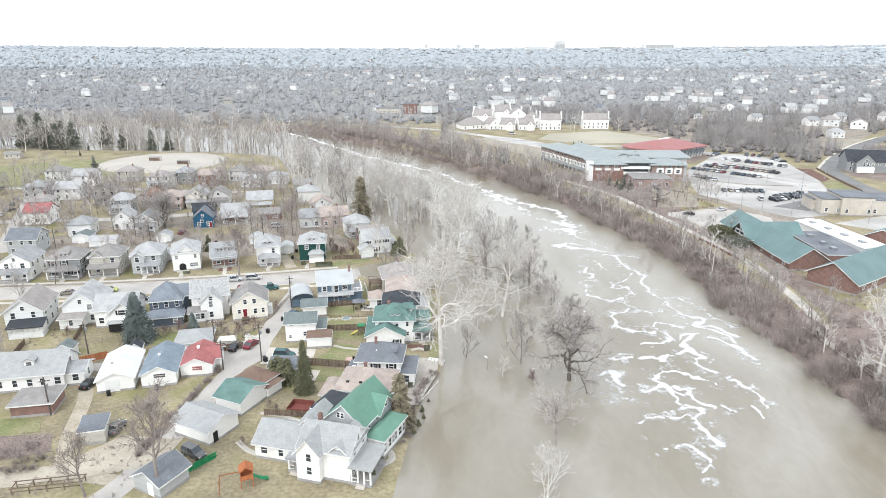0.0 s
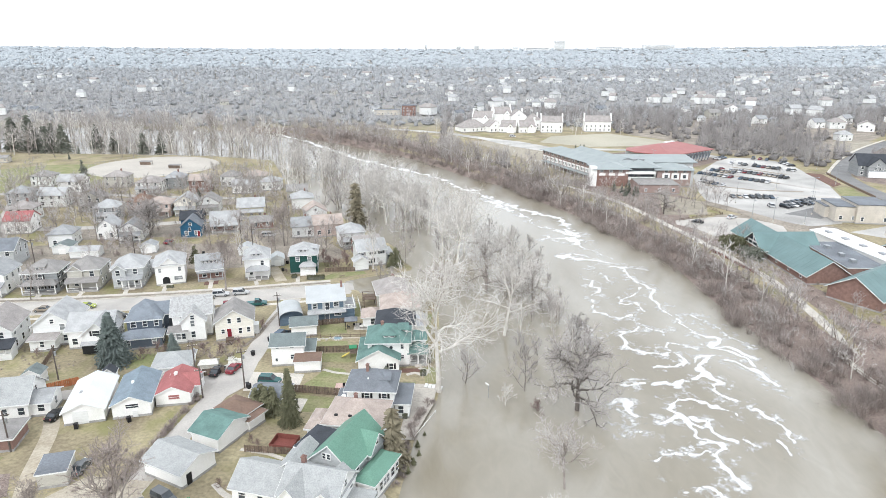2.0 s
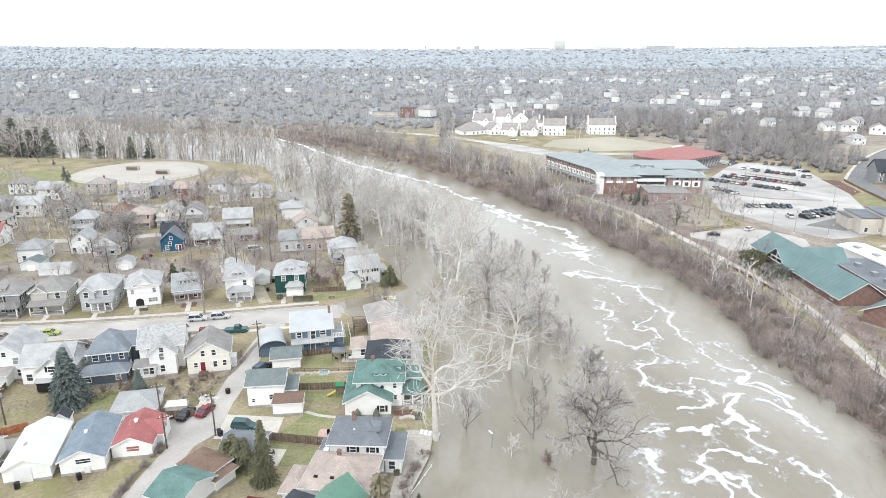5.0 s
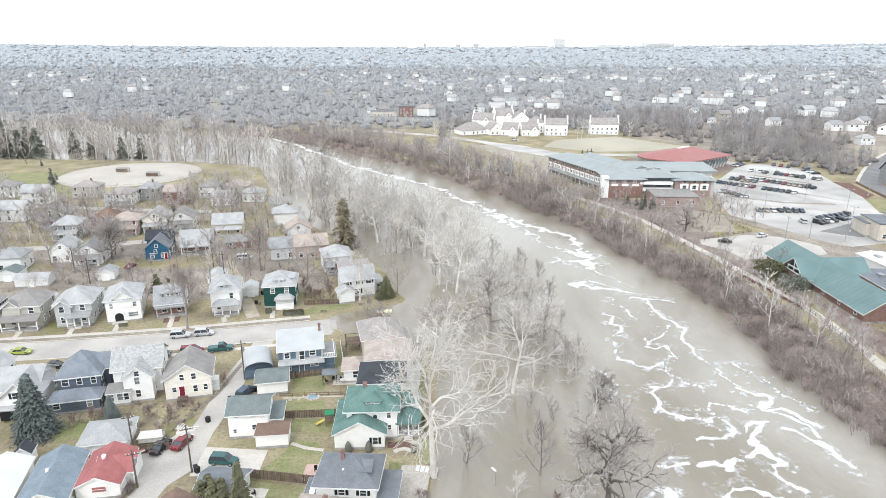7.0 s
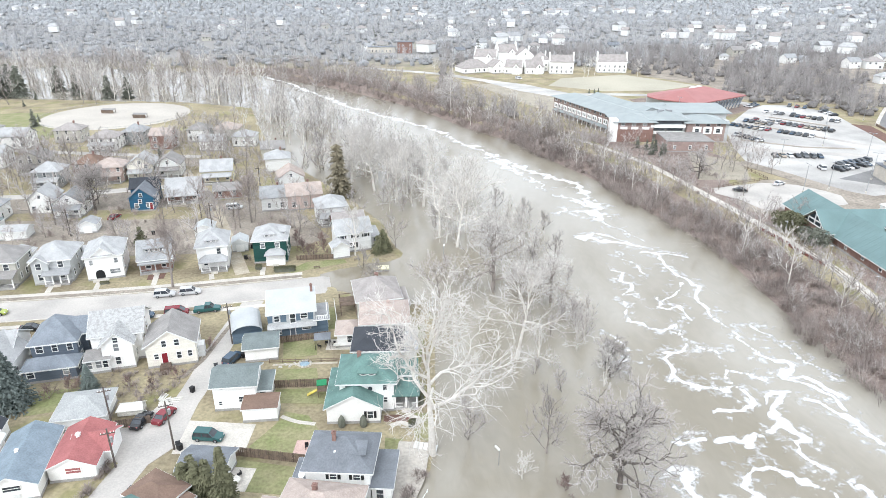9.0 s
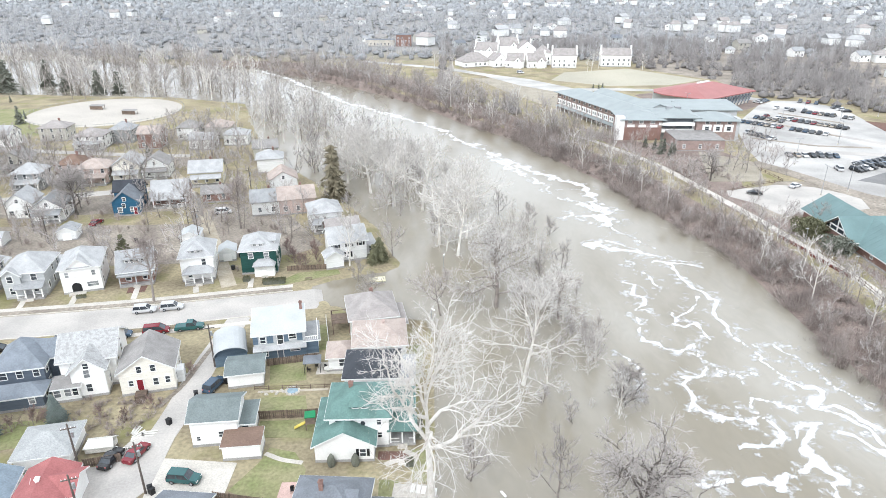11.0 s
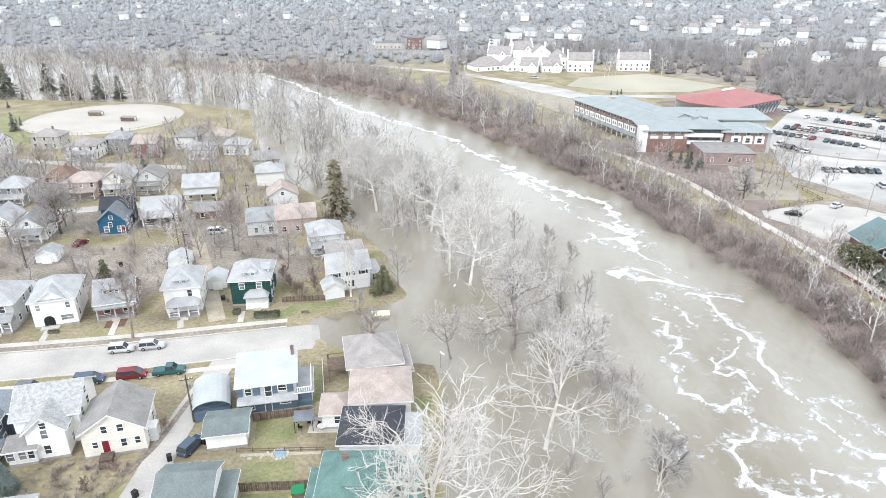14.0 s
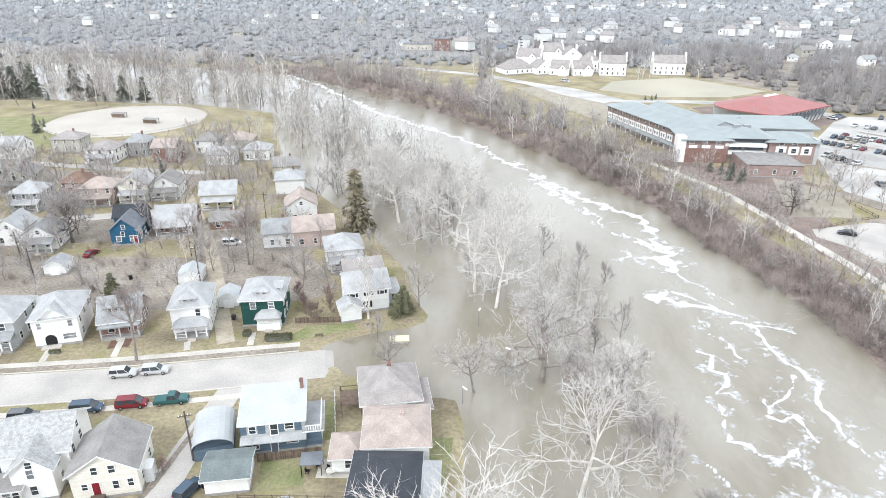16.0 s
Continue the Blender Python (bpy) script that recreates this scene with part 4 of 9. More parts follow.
for u, z, ww, hh in ((-2.9, 4.5, 0.9, 1.2), (0.2, 4.3, 1.0, 1.9), (2.4, 4.7, 1.2, 1.0), (-2.7, 1.6, 0.9, 1.1), (2.7, 1.9, 1.6, 0.6)):
    window(H, "S", -1.2, 0.5, 4.6, 3.73, u, z, ww, hh)
for u, ww in ((-4.2, 0.9), (-1.6, 1.1), (1.3, 0.9), (3.7, 1.0)):
    part("siding_panel", Geo().box(-1.2 + u, -3.24, 3.7, ww, 0.06, 1.6), BLUEGREY, H)
door(H, "S", -1.2, 0.5, 4.6, 3.73, 0, m=NAVY, z=0.1)
vol(H, 4.6, 0.2, 2.3, 6.4, 3.1, "flat", 0, BLUEGREY, R_GREY, st=1, win="SE", gap=1.3)
for i in range(7):
    part("baluster", Geo().box(3.6 + i * 0.35, -3.2, 3.4, 0.1, 0.1, 0.8), WHITE, H)
for i in range(10):
    part("baluster", Geo().box(5.8, -3.0 + i * 0.68, 3.4, 0.1, 0.1, 0.8), WHITE, H)
part("balcony_rail", Geo().box(4.65, -3.2, 4.2, 2.4, 0.12, 0.1).box(5.8, 0.1, 4.2, 0.12, 6.6, 0.1), WHITE, H)
chimney(H, 3.0, 3.0, 7.4, 0.9, 0.5)
H, w = house_at((-40.0, 157.4), (-34.6, 159.2), 7.5, "blue garage with pale barrel-shaped roof", name="garage", category="garage")
part("wall", Geo().box(0, 0, -0.2, 5.6, 7.3, 2.6), BLUEGREY, H)
arc = [(3.0 * math.cos(t), 1.55 * math.sin(t) + 2.35) for t in np.linspace(math.pi, 0, 11)]
part("roof", Geo().solid([(x, y, z) for y in (-4.0, 4.0) for x, z in arc], [(i, i + 1, i + 12, i + 11) for i in range(10)], 0.14), R_PALE, H)
for y in (-3.66, 3.54):
    part("gable", Geo().solid([(x * 0.93, y, z - 0.12) for x, z in arc], [tuple(range(11))], 0.12), BLUEGREY, H)
H, w = house_at((-35.8, 150.9), (-29.8, 152.1), 5.6, "white garage with blue-grey low roof", name="garage", category="garage")
vol(H, 0, 0, 5.9, 5.4, 2.9, "gx", 0.7, WHITE, R_GREYGREEN, st=0, win="")
H, w = house_at((-37.2, 136.2), (-29.6, 137.0), 6.4, "white two-storey carriage house with grey-green roof", name="carriage_house", category="garage")
vol(H, 0.2, 0, 6.9, 6.2, 4.9, "gx", 1.4, WHITE, R_GREYGREEN, win="E")
for u, z, ww, hh in ((-2.0, 4.5, 0.6, 0.4), (1.0, 4.5, 0.8, 0.35), (1.2, 2.2, 1.1, 1.0), (-2.4, 1.6, 0.5, 0.7)):
    window(H, "S", 0.2, 0, 3.45, 3.1, u, z, ww, hh)
vol(H, 4.65, 0.6, 2.0, 4.4, 2.7, "shed", 0.6, WHITE, R_GREYGREEN, st=1, win="S")
H, w = house_at((-31.2, 133.4), (-25.6, 134.0), 3.6, "small white shed with brown flat roof", name="shed", category="shed")
vol(H, 0, 0, 5.5, 3.6, 2.5, "shed", 0.25, WHITE, R_BROWN, st=0, win="", over=0.2)

# riverside houses
H, w = house_at((-16.4, 165.8), (-7.4, 167.8), 9.5, "taupe-roofed hip house standing in flood water")
vol(H, 0, 0, 9, 10, 5.2, "hip", 2.8, BEIGE, R_TAUPE)
vol(H, 5.2, -1.5, 1.8, 7, 3.4, "shed", 0.4, OFFWHITE, R_TAUPE, st=1, win="E")
chimney(H, 0.2, 1.0, 7.2, 1.2)
part("deck_platform", Geo().box(-6.2, 1.0, 2.4, 3.6, 4.0, 0.2), WOOD, H)
for sx, sy in ((-1, -1), (1, -1), (1, 1), (-1, 1)):
    part("deck_post", Geo().box(-6.2 + sx * 1.6, 1 + sy * 1.8, -1.0, 0.2, 0.2, 4.5), WOOD, H)
part("deck_rail", Geo().box(-6.2, -0.95, 3.3, 3.6, 0.1, 0.12).box(-7.95, 1, 3.3, 0.1, 4, 0.12).box(-6.2, 2.95, 3.3, 3.6, 0.1, 0.12), WOOD, H)
H, w = house_at((-14.6, 156.2), (-5.2, 157.2), 8.8, "pinkish tan hip-roofed house with garage wing")
vol(H, 0, 0, 9.2, 8.8, 5.2, "hip", 2.5, OFFWHITE, R_TAN)
vol(H, -6.9, -1.4, 4.8, 5, 3.0, "hip", 1.4, OFFWHITE, R_TAN, st=1, win="S")
chimney(H, 0.8, -0.4, 7.0, 0.9, 0.5, PINKWALL)
H, w = house_at((-15.0, 147.2), (-4.2, 147.6), 8, "white house with charcoal roof behind pale branches")
vol(H, -0.9, 0, 8.8, 8, 5.0, "hip", 2.4, OFFWHITE, R_BLACK)
vol(H, 4.8, -0.6, 2.4, 5.6, 4.4, "shed", 0.5, OFFWHITE, R_GREY, st=1, win="SE")
H, w = house_at((-15.6, 136.2), (-6.9, 136.4), 8.0, "white house with green hip roof and green-roofed annex", rot=2)
vol(H, 0, 0, 8.8, 8.0, 5.8, "hip", 2.6, WHITE, R_GREEN, win="E", over=0.6)
for u, z, ww, hh in ((-3.2, 4.9, 0.5, 0.7), (3.0, 4.9, 0.6, 1.2), (3.0, 2.4, 0.7, 0.9)):
    window(H, "S", 0, 0, 4.4, 4.0, u, z, ww, hh)
part("round_window", Geo().tube([(0.6, -4.12, 4.6), (0.6, -3.98, 4.6)], [0.36, 0.36], 12), GLASS, H)
dormer(H, 0.2, -3.2, 6.6, 2.6, 2.4, 0.7, R_GREEN, WHITE, "hip")
dormer(H, 3.2, -0.6, 6.9, 1.8, 2.2, 0.5, R_GREEN, WHITE)
porch(H, 6.4, -1.8, 4.0, 4.0, 3.1, R_GREEN, "hip", posts=3)
vol(H, 6.2, 2.4, 3.6, 4.4, 4.4, "hip", 1.0, WHITE, R_GREEN, win="E")
vol(H, -5.4, 0.4, 1.8, 6.4, 3.0, "shed", 0.3, WHITE, R_GREEN, st=0, win="")
vol(H, -2.0, -5.2, 8.6, 3.6, 3.2, "gy", 2.3, WHITE, R_GREEN, st=0, win="")
window(H, "S", -2.0, -5.2, 4.3, 1.8, 2.7, 1.7, 0.85, 1.3, shutters=DARK)
part("porch_roof_light", Geo().box(-3.6, -5.4, 4.35, 0.7, 1.0, 0.12), R_PALE, H, "pale roof hatch")
part("green_awning", Geo().box(-6.0, -3.8, 2.9, 1.6, 2.6, 0.12), GREENPLASTIC, H, "bright green awning")
chimney(H, -1.4, 0.6, 7.6, 1.0)
for u in (-3.9, -0.4):
    part("shrub", Geo().tube([(u, -7.7, -0.1), (u, -7.7, 0.6), (u, -7.7, 1.5), (u, -7.7, 2.2)], [0.5, 0.65, 0.5, 0.1], 8), CONIFER, H)
H = thing("house", -12.8, 120.0, 0, -3, "white house with slate hip roof and brick chimney", "house")
vol(H, 0, 0, 8.8, 7.4, 5.6, "hip", 2.5, WHITE, R_SLATE, win="E", over=0.55)
for u in (-0.6, 2.6):
    window(H, "S", 0, 0, 4.4, 3.7, u, 4.6, 0.9, 1.0, shutters=DARK)
window(H, "S", 0, 0, 4.4, 3.7, 1.0, 2.0, 0.8, 1.0)
vol(H, 5.9, -0.6, 2.6, 6.4, 3.1, "shed", 0.4, WHITE, R_SLATE, st=1, win="SE")
vol(H, -5.2, -1.6, 1.8, 4.4, 3.0, "flat", 0, WHITE, R_SLATE, st=0, win="")
part("satellite_dish", Geo().tube([(-5.2, -2.6, 3.5), (-5.25, -2.75, 3.75)], [0.1, 0.5], 10), WHITE, H)
dormer(H, 2.6, -1.8, 6.6, 1.5, 2.0, 0.45, R_SLATE, WHITE)
chimney(H, -0.9, -0.4, 7.0, 2.2, 0.5)
part("roof_vent", Geo().box(-0.6, -1.9, 6.9, 0.25, 0.25, 0.4), WHITE, H)
H = thing("house", -14.6, 110.6, 0, -8, "pinkish brown hip-roofed house with skylights", "house")
vol(H, 0, 0, 10, 8.5, 4.6, "hip", 2.6, OFFWHITE, R_TAN)
vol(H, -6.4, -1, 3.4, 6, 3.2, "hip", 1.3, OFFWHITE, R_TAN, st=1, win="SW")
chimney(H, -0.4, 0.6, 6.8, 1.0, 0.55)
for u in (-3, -0.5, 2.4):
    part("skylight", Geo().box(u, -2.8, 5.45, 0.6, 0.8, 0.35), DARK, H)
H = thing("house", -15.4, 99.8, 0, -23, "pale grey house with bright green gabled roof", "house")
vol(H, 0.6, 0, 7.4, 10.5, 5.4, "gy", 3.3, LIGHTGREY, R_BRIGHTGREEN, win="E")
for u, z in ((-0.9, 6.6), (-0.1, 6.6), (2.2, 5.2)):
    window(H, "S", 0.6, 0, 3.6, 5.25, u, z, 0.55, 0.9)
vol(H, 2.6, 2.0, 4.6, 4.6, 5.3, "gx", 2.2, LIGHTGREY, R_BRIGHTGREEN, win="E", base=False)
vol(H, 6.6, -1.0, 3.0, 8.0, 3.6, "hip", 1.2, WHITE, R_BRIGHTGREEN, st=1, win="SE", gap=1.2)
vol(H, -4.8, -0.2, 4.0, 6.0, 5.0, "flat", 0, LIGHTGREY, R_BLACK, st=2, win="SW")
H = thing("house", -18.8, 90.6, 0, -15, "white house with pale grey roof, wing and glazed porch", "house")
vol(H, 1.0, 0, 8.6, 7.6, 5.4, "gx", 2.6, WHITE, R_MOTTLE, win="E")
vol(H, -1.2, -2.4, 4.0, 5.4, 5.4, "gy", 2.3, WHITE, R_MOTTLE, win="")
for z in (2.2, 4.6):
    window(H, "S", -1.2, -2.4, 2.0, 2.7, 0.2, z, 0.8, 1.3)
vol(H, -8.0, 2.2, 9.6, 7.4, 3.0, "gx", 2.3, WHITE, R_MOTTLE, st=1, win="SW")
vol(H, -4.6, 5.4, 4.6, 6, 4.6, "gy", 2.0, WHITE, R_MOTTLE, st=1, win="")
porch(H, 7.2, -0.6, 3.6, 6.8, 3.2, R_MOTTLE, "flat", posts=4)
vol(H, 3.4, -0.2, 3.4, 6.8, 5.2, "gy", 1.5, WHITE, R_MOTTLE, win="")
porch(H, -4.4, -2.6, 2.6, 2.0, 2.6, R_GREY, "flat", posts=2)
chimney(H, -1.6, 1.0, 7.2, 1.4, 0.6)

# back buildings by the alleys
H, w = house_at((-89.5, 113), (-75.4, 115.6), 9, "long white one-and-a-half-storey house with pale roof")
vol(H, -0.6, 0, 13, 8.6, 3.6, "gx", 3.2, WHITE, R_MOTTLE, st=1, gap=2.2)
dormer(H, -0.6, -2.8, 4.6, 1.8, 3, 1.4, R_MOTTLE, WHITE, "gable")
vol(H, 7.6, -0.8, 3.6, 5.4, 3.0, "gx", 1.2, WHITE, R_GREY, st=1, win="SE")
H, w = house_at((-80.6, 104.2), (-73.2, 105.6), 6.4, "brick garage with brown hip roof", name="garage", category="garage")
vol(H, 0, 0, 7.2, 6.2, 2.6, "hip", 1.3, BRICK, R_GREYBROWN, st=0, win="")
H, w = house_at((-69.3, 113.2), (-62.0, 115.2), 12.5, "white barn-like garage with white metal roof", name="garage", category="garage")
vol(H, 0, 0, 6.9, 12.5, 2.7, "gy", 1.5, WHITE, R_WHITE, st=0, win="", over=0.35)
part("garage_door", Geo().box(-0.6, -6.3, 0.1, 2.6, 0.12, 2.6), OFFWHITE, H)
part("roof_patch", Geo().box(-1.2, -1.0, 3.86, 0.7, 0.9, 0.1), R_GREY, H)
H, w = house_at((-61.5, 115.4), (-54.2, 117.2), 12, "white garage with blue shingle roof", name="garage", category="garage")
vol(H, 0, 0, 6.7, 12, 2.8, "gy", 1.6, WHITE, R_BLUE, st=0, win="", over=0.35)
window(H, "S", 0, 0, 3.35, 6, 0.2, 2.4, 2.2, 0.8)
part("garage_door", Geo().box(0.6, -6.1, 0.1, 0.9, 0.12, 1.3), OFFWHITE, H)
part("roof_vent", Geo().box(-0.4, -0.6, 4.35, 0.45, 0.45, 0.5), WHITE, H)
H, w = house_at((-55.4, 119.8), (-48.0, 121.0), 9.0, "white garage with red cross-gabled roof", name="garage", category="garage")
vol(H, 0, 0, 6.4, 9.0, 2.6, "gy", 1.5, WHITE, R_RED, st=0, win="", over=0.35)
vol(H, 1.6, 1.2, 5.2, 5, 2.6, "gx", 1.25, WHITE, R_RED, st=0, win="", base=False)
window(H, "S", 0, 0, 3.6, 4.5, 0.2, 1.9, 2.0, 0.9, R_RED)
chimney(H, -0.2, 0.2, 4.1, 0.5, 0.5, WHITE)
H, w = house_at((-60.3, 130.8), (-52.7, 132.4), 7, "white garage with worn grey roof", name="garage", category="garage")
vol(H, 0, 0, 7.4, 7, 2.5, "hip", 1.6, WHITE, R_MOTTLE, st=0, win="")
H, w = house_at((-63.2, 95.4), (-58.8, 96.6), 5.2, "pale block shed with low dark roof", name="shed", category="shed")
vol(H, 0, 0, 4.3, 5, 2.6, "shed", 0.3, BEIGE, MEMBRANE, st=0, win="", over=0.15)
H = thing("shed", -44.4, 85.6, 0, -26, "pale blue-white shed with dark gable roof", "shed")
vol(H, 0, 0, 5.6, 5.6, 2.6, "gy", 1.6, LIGHTGREY, R_SLATE, st=0, win="")
door(H, "S", 0, 0, 2.8, 2.8, 0.8, z=0.1)
H = thing("garage", -39.0, 109.6, 0, -24, "white garage with green metal roof", "garage")
vol(H, 0, 0, 6.0, 7.4, 3.0, "gx", 1.5, WHITE, R_GREEN, st=0, win="")
H = thing("garage", -42.6, 100.6, 0, -27, "white double garage with grey roof", "garage")
vol(H, 0, 0, 8.4, 7.0, 2.8, "gx", 1.5, WHITE, R_MOTTLE, st=0, win="")
part("side_door", Geo().box(4.24, -2.0, 0.1, 0.1, 1.0, 2.0), BLACKPLASTIC, H)
H = thing("garage", -37.6, 115.8, 0, -28, "small white garage with brown hip roof", "garage")
vol(H, 0, 0, 6.2, 4.8, 2.7, "hip", 1.0, WHITE, R_BROWN, st=0, win="")
vol(H, 4.0, -0.4, 1.8, 4.0, 2.0, "flat", 0, WHITE, R_BROWN, st=0, win="")
H, w = house_at((-36.2, 119.4), (-29.9, 119.6), 4.8, "low garage with blue-grey roof", name="garage", category="garage", rot=-5)
vol(H, 0, 0, 6.4, 4.8, 2.6, "gx", 0.8, OFFWHITE, R_SLATE, st=0, win="")


# ---- more houses of the neighbourhood, further off ----
def plain_house(x, y, rot, w, d, eave, kind, rise, wall, roof, label, porch_roof=None, chim=False, name="house", category="house", z=0.0):
    H = thing(name, x, y, z, rot, label, category)
    vol(H, 0, 0, w, d, eave, kind, rise, wall, roof, st=2 if eave > 4.5 else 1, seed=int(abs(x)), fascia=y < 285)
    if porch_roof:
        porch(H, 0, -d / 2 - 1.1, w * 0.9, 2.2, 2.9, porch_roof)
    if chim:
        chimney(H, w * 0.15, 0.4, eave + rise - 0.4, 1.1, 0.6)
    return H


H = plain_house(-92.2, 239.6, 12, 7.0, 8, 4.4, "gy", 2.9, BLUE, R_SLATE, "bright blue gabled house with white trim")
window(H, "S", 0, 0, 3.5, 4, -0.4, 3.2, 0.8, 1.2)
vol(H, -0.5, 6.2, 8, 5.5, 5.4, "gx", 2.4, BLUE, R_BLACK)
door(H, "S", 0, 0, 3.5, 4, 2.6, m=REDDOOR)
for x, y, rot, w, d, eave, kind, rise, wall, roof, label, pr in (
    (-134.8, 263.5, 9, 9.0, 9, 5.6, "hip", 2.5, GREYWALL, R_LIGHT, "grey hip-roofed house with white porch", R_LIGHT),
    (-126.5, 275, 9, 9, 9, 5.4, "hip", 2.4, PINKWALL, R_BROWN, "brick-brown house with brown hip roof", R_BROWN),
    (-116.7, 270, 10, 9.6, 9, 5.4, "hip", 2.4, PINKWALL, R_TAN, "pinkish house with tan hip roof and porch", R_TAN),
    (-107.2, 274, 10, 8.6, 9, 5.4, "gy", 2.8, CREAM, R_LIGHT, "cream gabled house with pale roof", R_LIGHT),
    (-98.6, 277, 10, 8.6, 9, 4.6, "gy", 2.8, OFFWHITE, R_GREYBROWN, "white gabled house with grey roof and porch", R_GREYBROWN),
    (-78.5, 269, 12, 10.5, 8.5, 4.6, "gx", 2.9, PALEYELLOW, R_LIGHT, "pale yellow gabled house with light roof", R_LIGHT),
    (-82.6, 248.4, 12, 10.5, 8.5, 3.6, "gx", 3.4, BRICK, R_LIGHT, "red-brick bungalow with broad pale roof", R_LIGHT),
    (-112, 235, 10, 8.0, 8.5, 4.4, "gy", 2.7, WHITE, R_GREY, "white gabled house with grey roof", R_GREY),
    (-121.5, 237, 10, 7.2, 8.5, 4.8, "gy", 2.8, WHITE, R_LIGHT, "white narrow gabled house", None),
    (-133, 228, 10, 8.0, 8.5, 4.8, "hip", 2.3, OFFWHITE, R_GREY, "off-white house with grey hip roof", None),
    (-158.5, 245, 9, 9.0, 9, 5.2, "gx", 2.6, WHITE, R_RED, "white house with faded red roof", None),
    (-140, 207, 9, 9.0, 10, 5.6, "gx", 2.7, LIGHTGREY, R_SLATE, "grey house with slate-blue roof", None),
    (-148, 188, 9, 9.0, 10, 5.6, "gy", 2.7, OFFWHITE, R_SLATE, "off-white house with slate roof", R_SLATE),
    (-162.5, 329, 4, 11, 9, 5.4, "hip", 2.4, BEIGE, R_TAUPE, "beige house with taupe hip roof", None),
    (-140.2, 315, 4, 11, 10, 5.4, "hip", 2.5, WHITE, R_TAUPE, "white two-tier house with taupe roof", R_LIGHT),
    (-132, 325, 4, 9, 9, 5.6, "hip", 2.6, GREYWALL, R_GREY, "grey house with hip roof and chimney", None),
    (-116.5, 316, 4, 8.6, 9, 6.2, "gx", 2.2, BRICK, R_TAN, "tall brown brick house with tan roof", None),
    (-106, 330, 4, 9, 9, 5.4, "hip", 2.4, OFFWHITE, R_GREYBROWN, "off-white house with grey-brown roof", None),
    (-95, 314, 4, 9.6, 8, 4.2, "gx", 2.0, WHITE, R_LIGHT, "white low house with pale roof", None),
    (-94.5, 333, 4, 10.5, 9, 5.0, "hip", 2.4, BEIGE, R_TAN, "beige house with tan hip roof", None),
    (-83.5, 321, 4, 9.5, 8, 4.4, "hip", 2.1, OFFWHITE, R_LIGHT, "off-white house with pale roof", None),
    (-60.6, 283, 14, 9, 8.5, 5.0, "hip", 2.4, OFFWHITE, R_LIGHT, "off-white house near the flooded shore", None),
    (-66.5, 300, 14, 9, 8.5, 4.6, "gx", 2.2, BEIGE, R_GREYBROWN, "beige house with grey-brown roof near the flood", None),
    (-50.4, 258.5, 16, 8.6, 8.5, 5.2, "gy", 2.6, OFFWHITE, R_TAN, "white house with tan roof near the flooded shore", None),
    (-51.4, 240, 14, 8, 8.5, 4.4, "gx", 2.4, OFFWHITE, R_GREY, "off-white house with grey roof", None),
    (-42.6, 241.5, 16, 10.4, 9, 4.8, "gx", 2.5, PINKWALL, R_TAN, "pinkish house with broad tan roof", None),
    (-32, 228.5, 18, 8.6, 9, 5.2, "hip", 2.5, OFFWHITE, R_LIGHT, "off-white house with pale hip roof and dormer", R_LIGHT),
    (-25.5, 217.5, 20, 8.4, 7, 4.0, "gx", 2.3, BRICK, R_TAUPE, "low brick house with taupe roof", None),
    (-69.4, 250.4, 14, 8.4, 6, 3.0, "gx", 1.6, BRICK, R_GREYBROWN, "low brick garage with white doors", None),
    (-178.5, 317, 3, 11, 9, 5.6, "gx", 2.7, WHITE, R_LIGHT, "white house with pale roof by the park", None),
    (-170, 287, 6, 11, 9, 5.4, "gx", 2.7, OFFWHITE, R_LIGHT, "off-white house with pale roof", None),
    (-187, 291, 6, 10, 9, 5.4, "hip", 2.5, LIGHTGREY, R_GREY, "light grey house with hip roof", None),
    (-150, 281, 7, 9.5, 9, 5.4, "gy", 2.7, BEIGE, R_GREYBROWN, "beige gabled house with grey-brown roof", R_GREYBROWN),
    (-168, 262, 7, 9.5, 9, 5.4, "hip", 2.5, OFFWHITE, R_TAUPE, "off-white house with taupe hip roof", None),
    (-200, 330, 3, 10, 9, 5.4, "hip", 2.4, OFFWHITE, R_GREYBROWN, "off-white house with grey-brown roof", None),
    (-185, 240, 7, 9.5, 9, 5.4, "gx", 2.6, BEIGE, R_GREY, "beige house with grey roof", None),
    (-165, 190, 7, 9, 10, 5.6, "hip", 2.5, OFFWHITE, R_GREYBROWN, "off-white house with hip roof", None),
    (-118, 133, 6, 9, 10, 5.6, "gx", 2.7, OFFWHITE, R_GREYBROWN, "off-white house with grey-brown roof", None),
    (-104, 116, 6, 9, 10, 5.2, "gx", 2.6, LIGHTGREY, R_GREY, "light grey house with grey roof", None),
):
    plain_house(x, y, rot, w, d, eave, kind, rise, wall, roof, label, pr, chim=int(abs(x)) % 3 == 0)
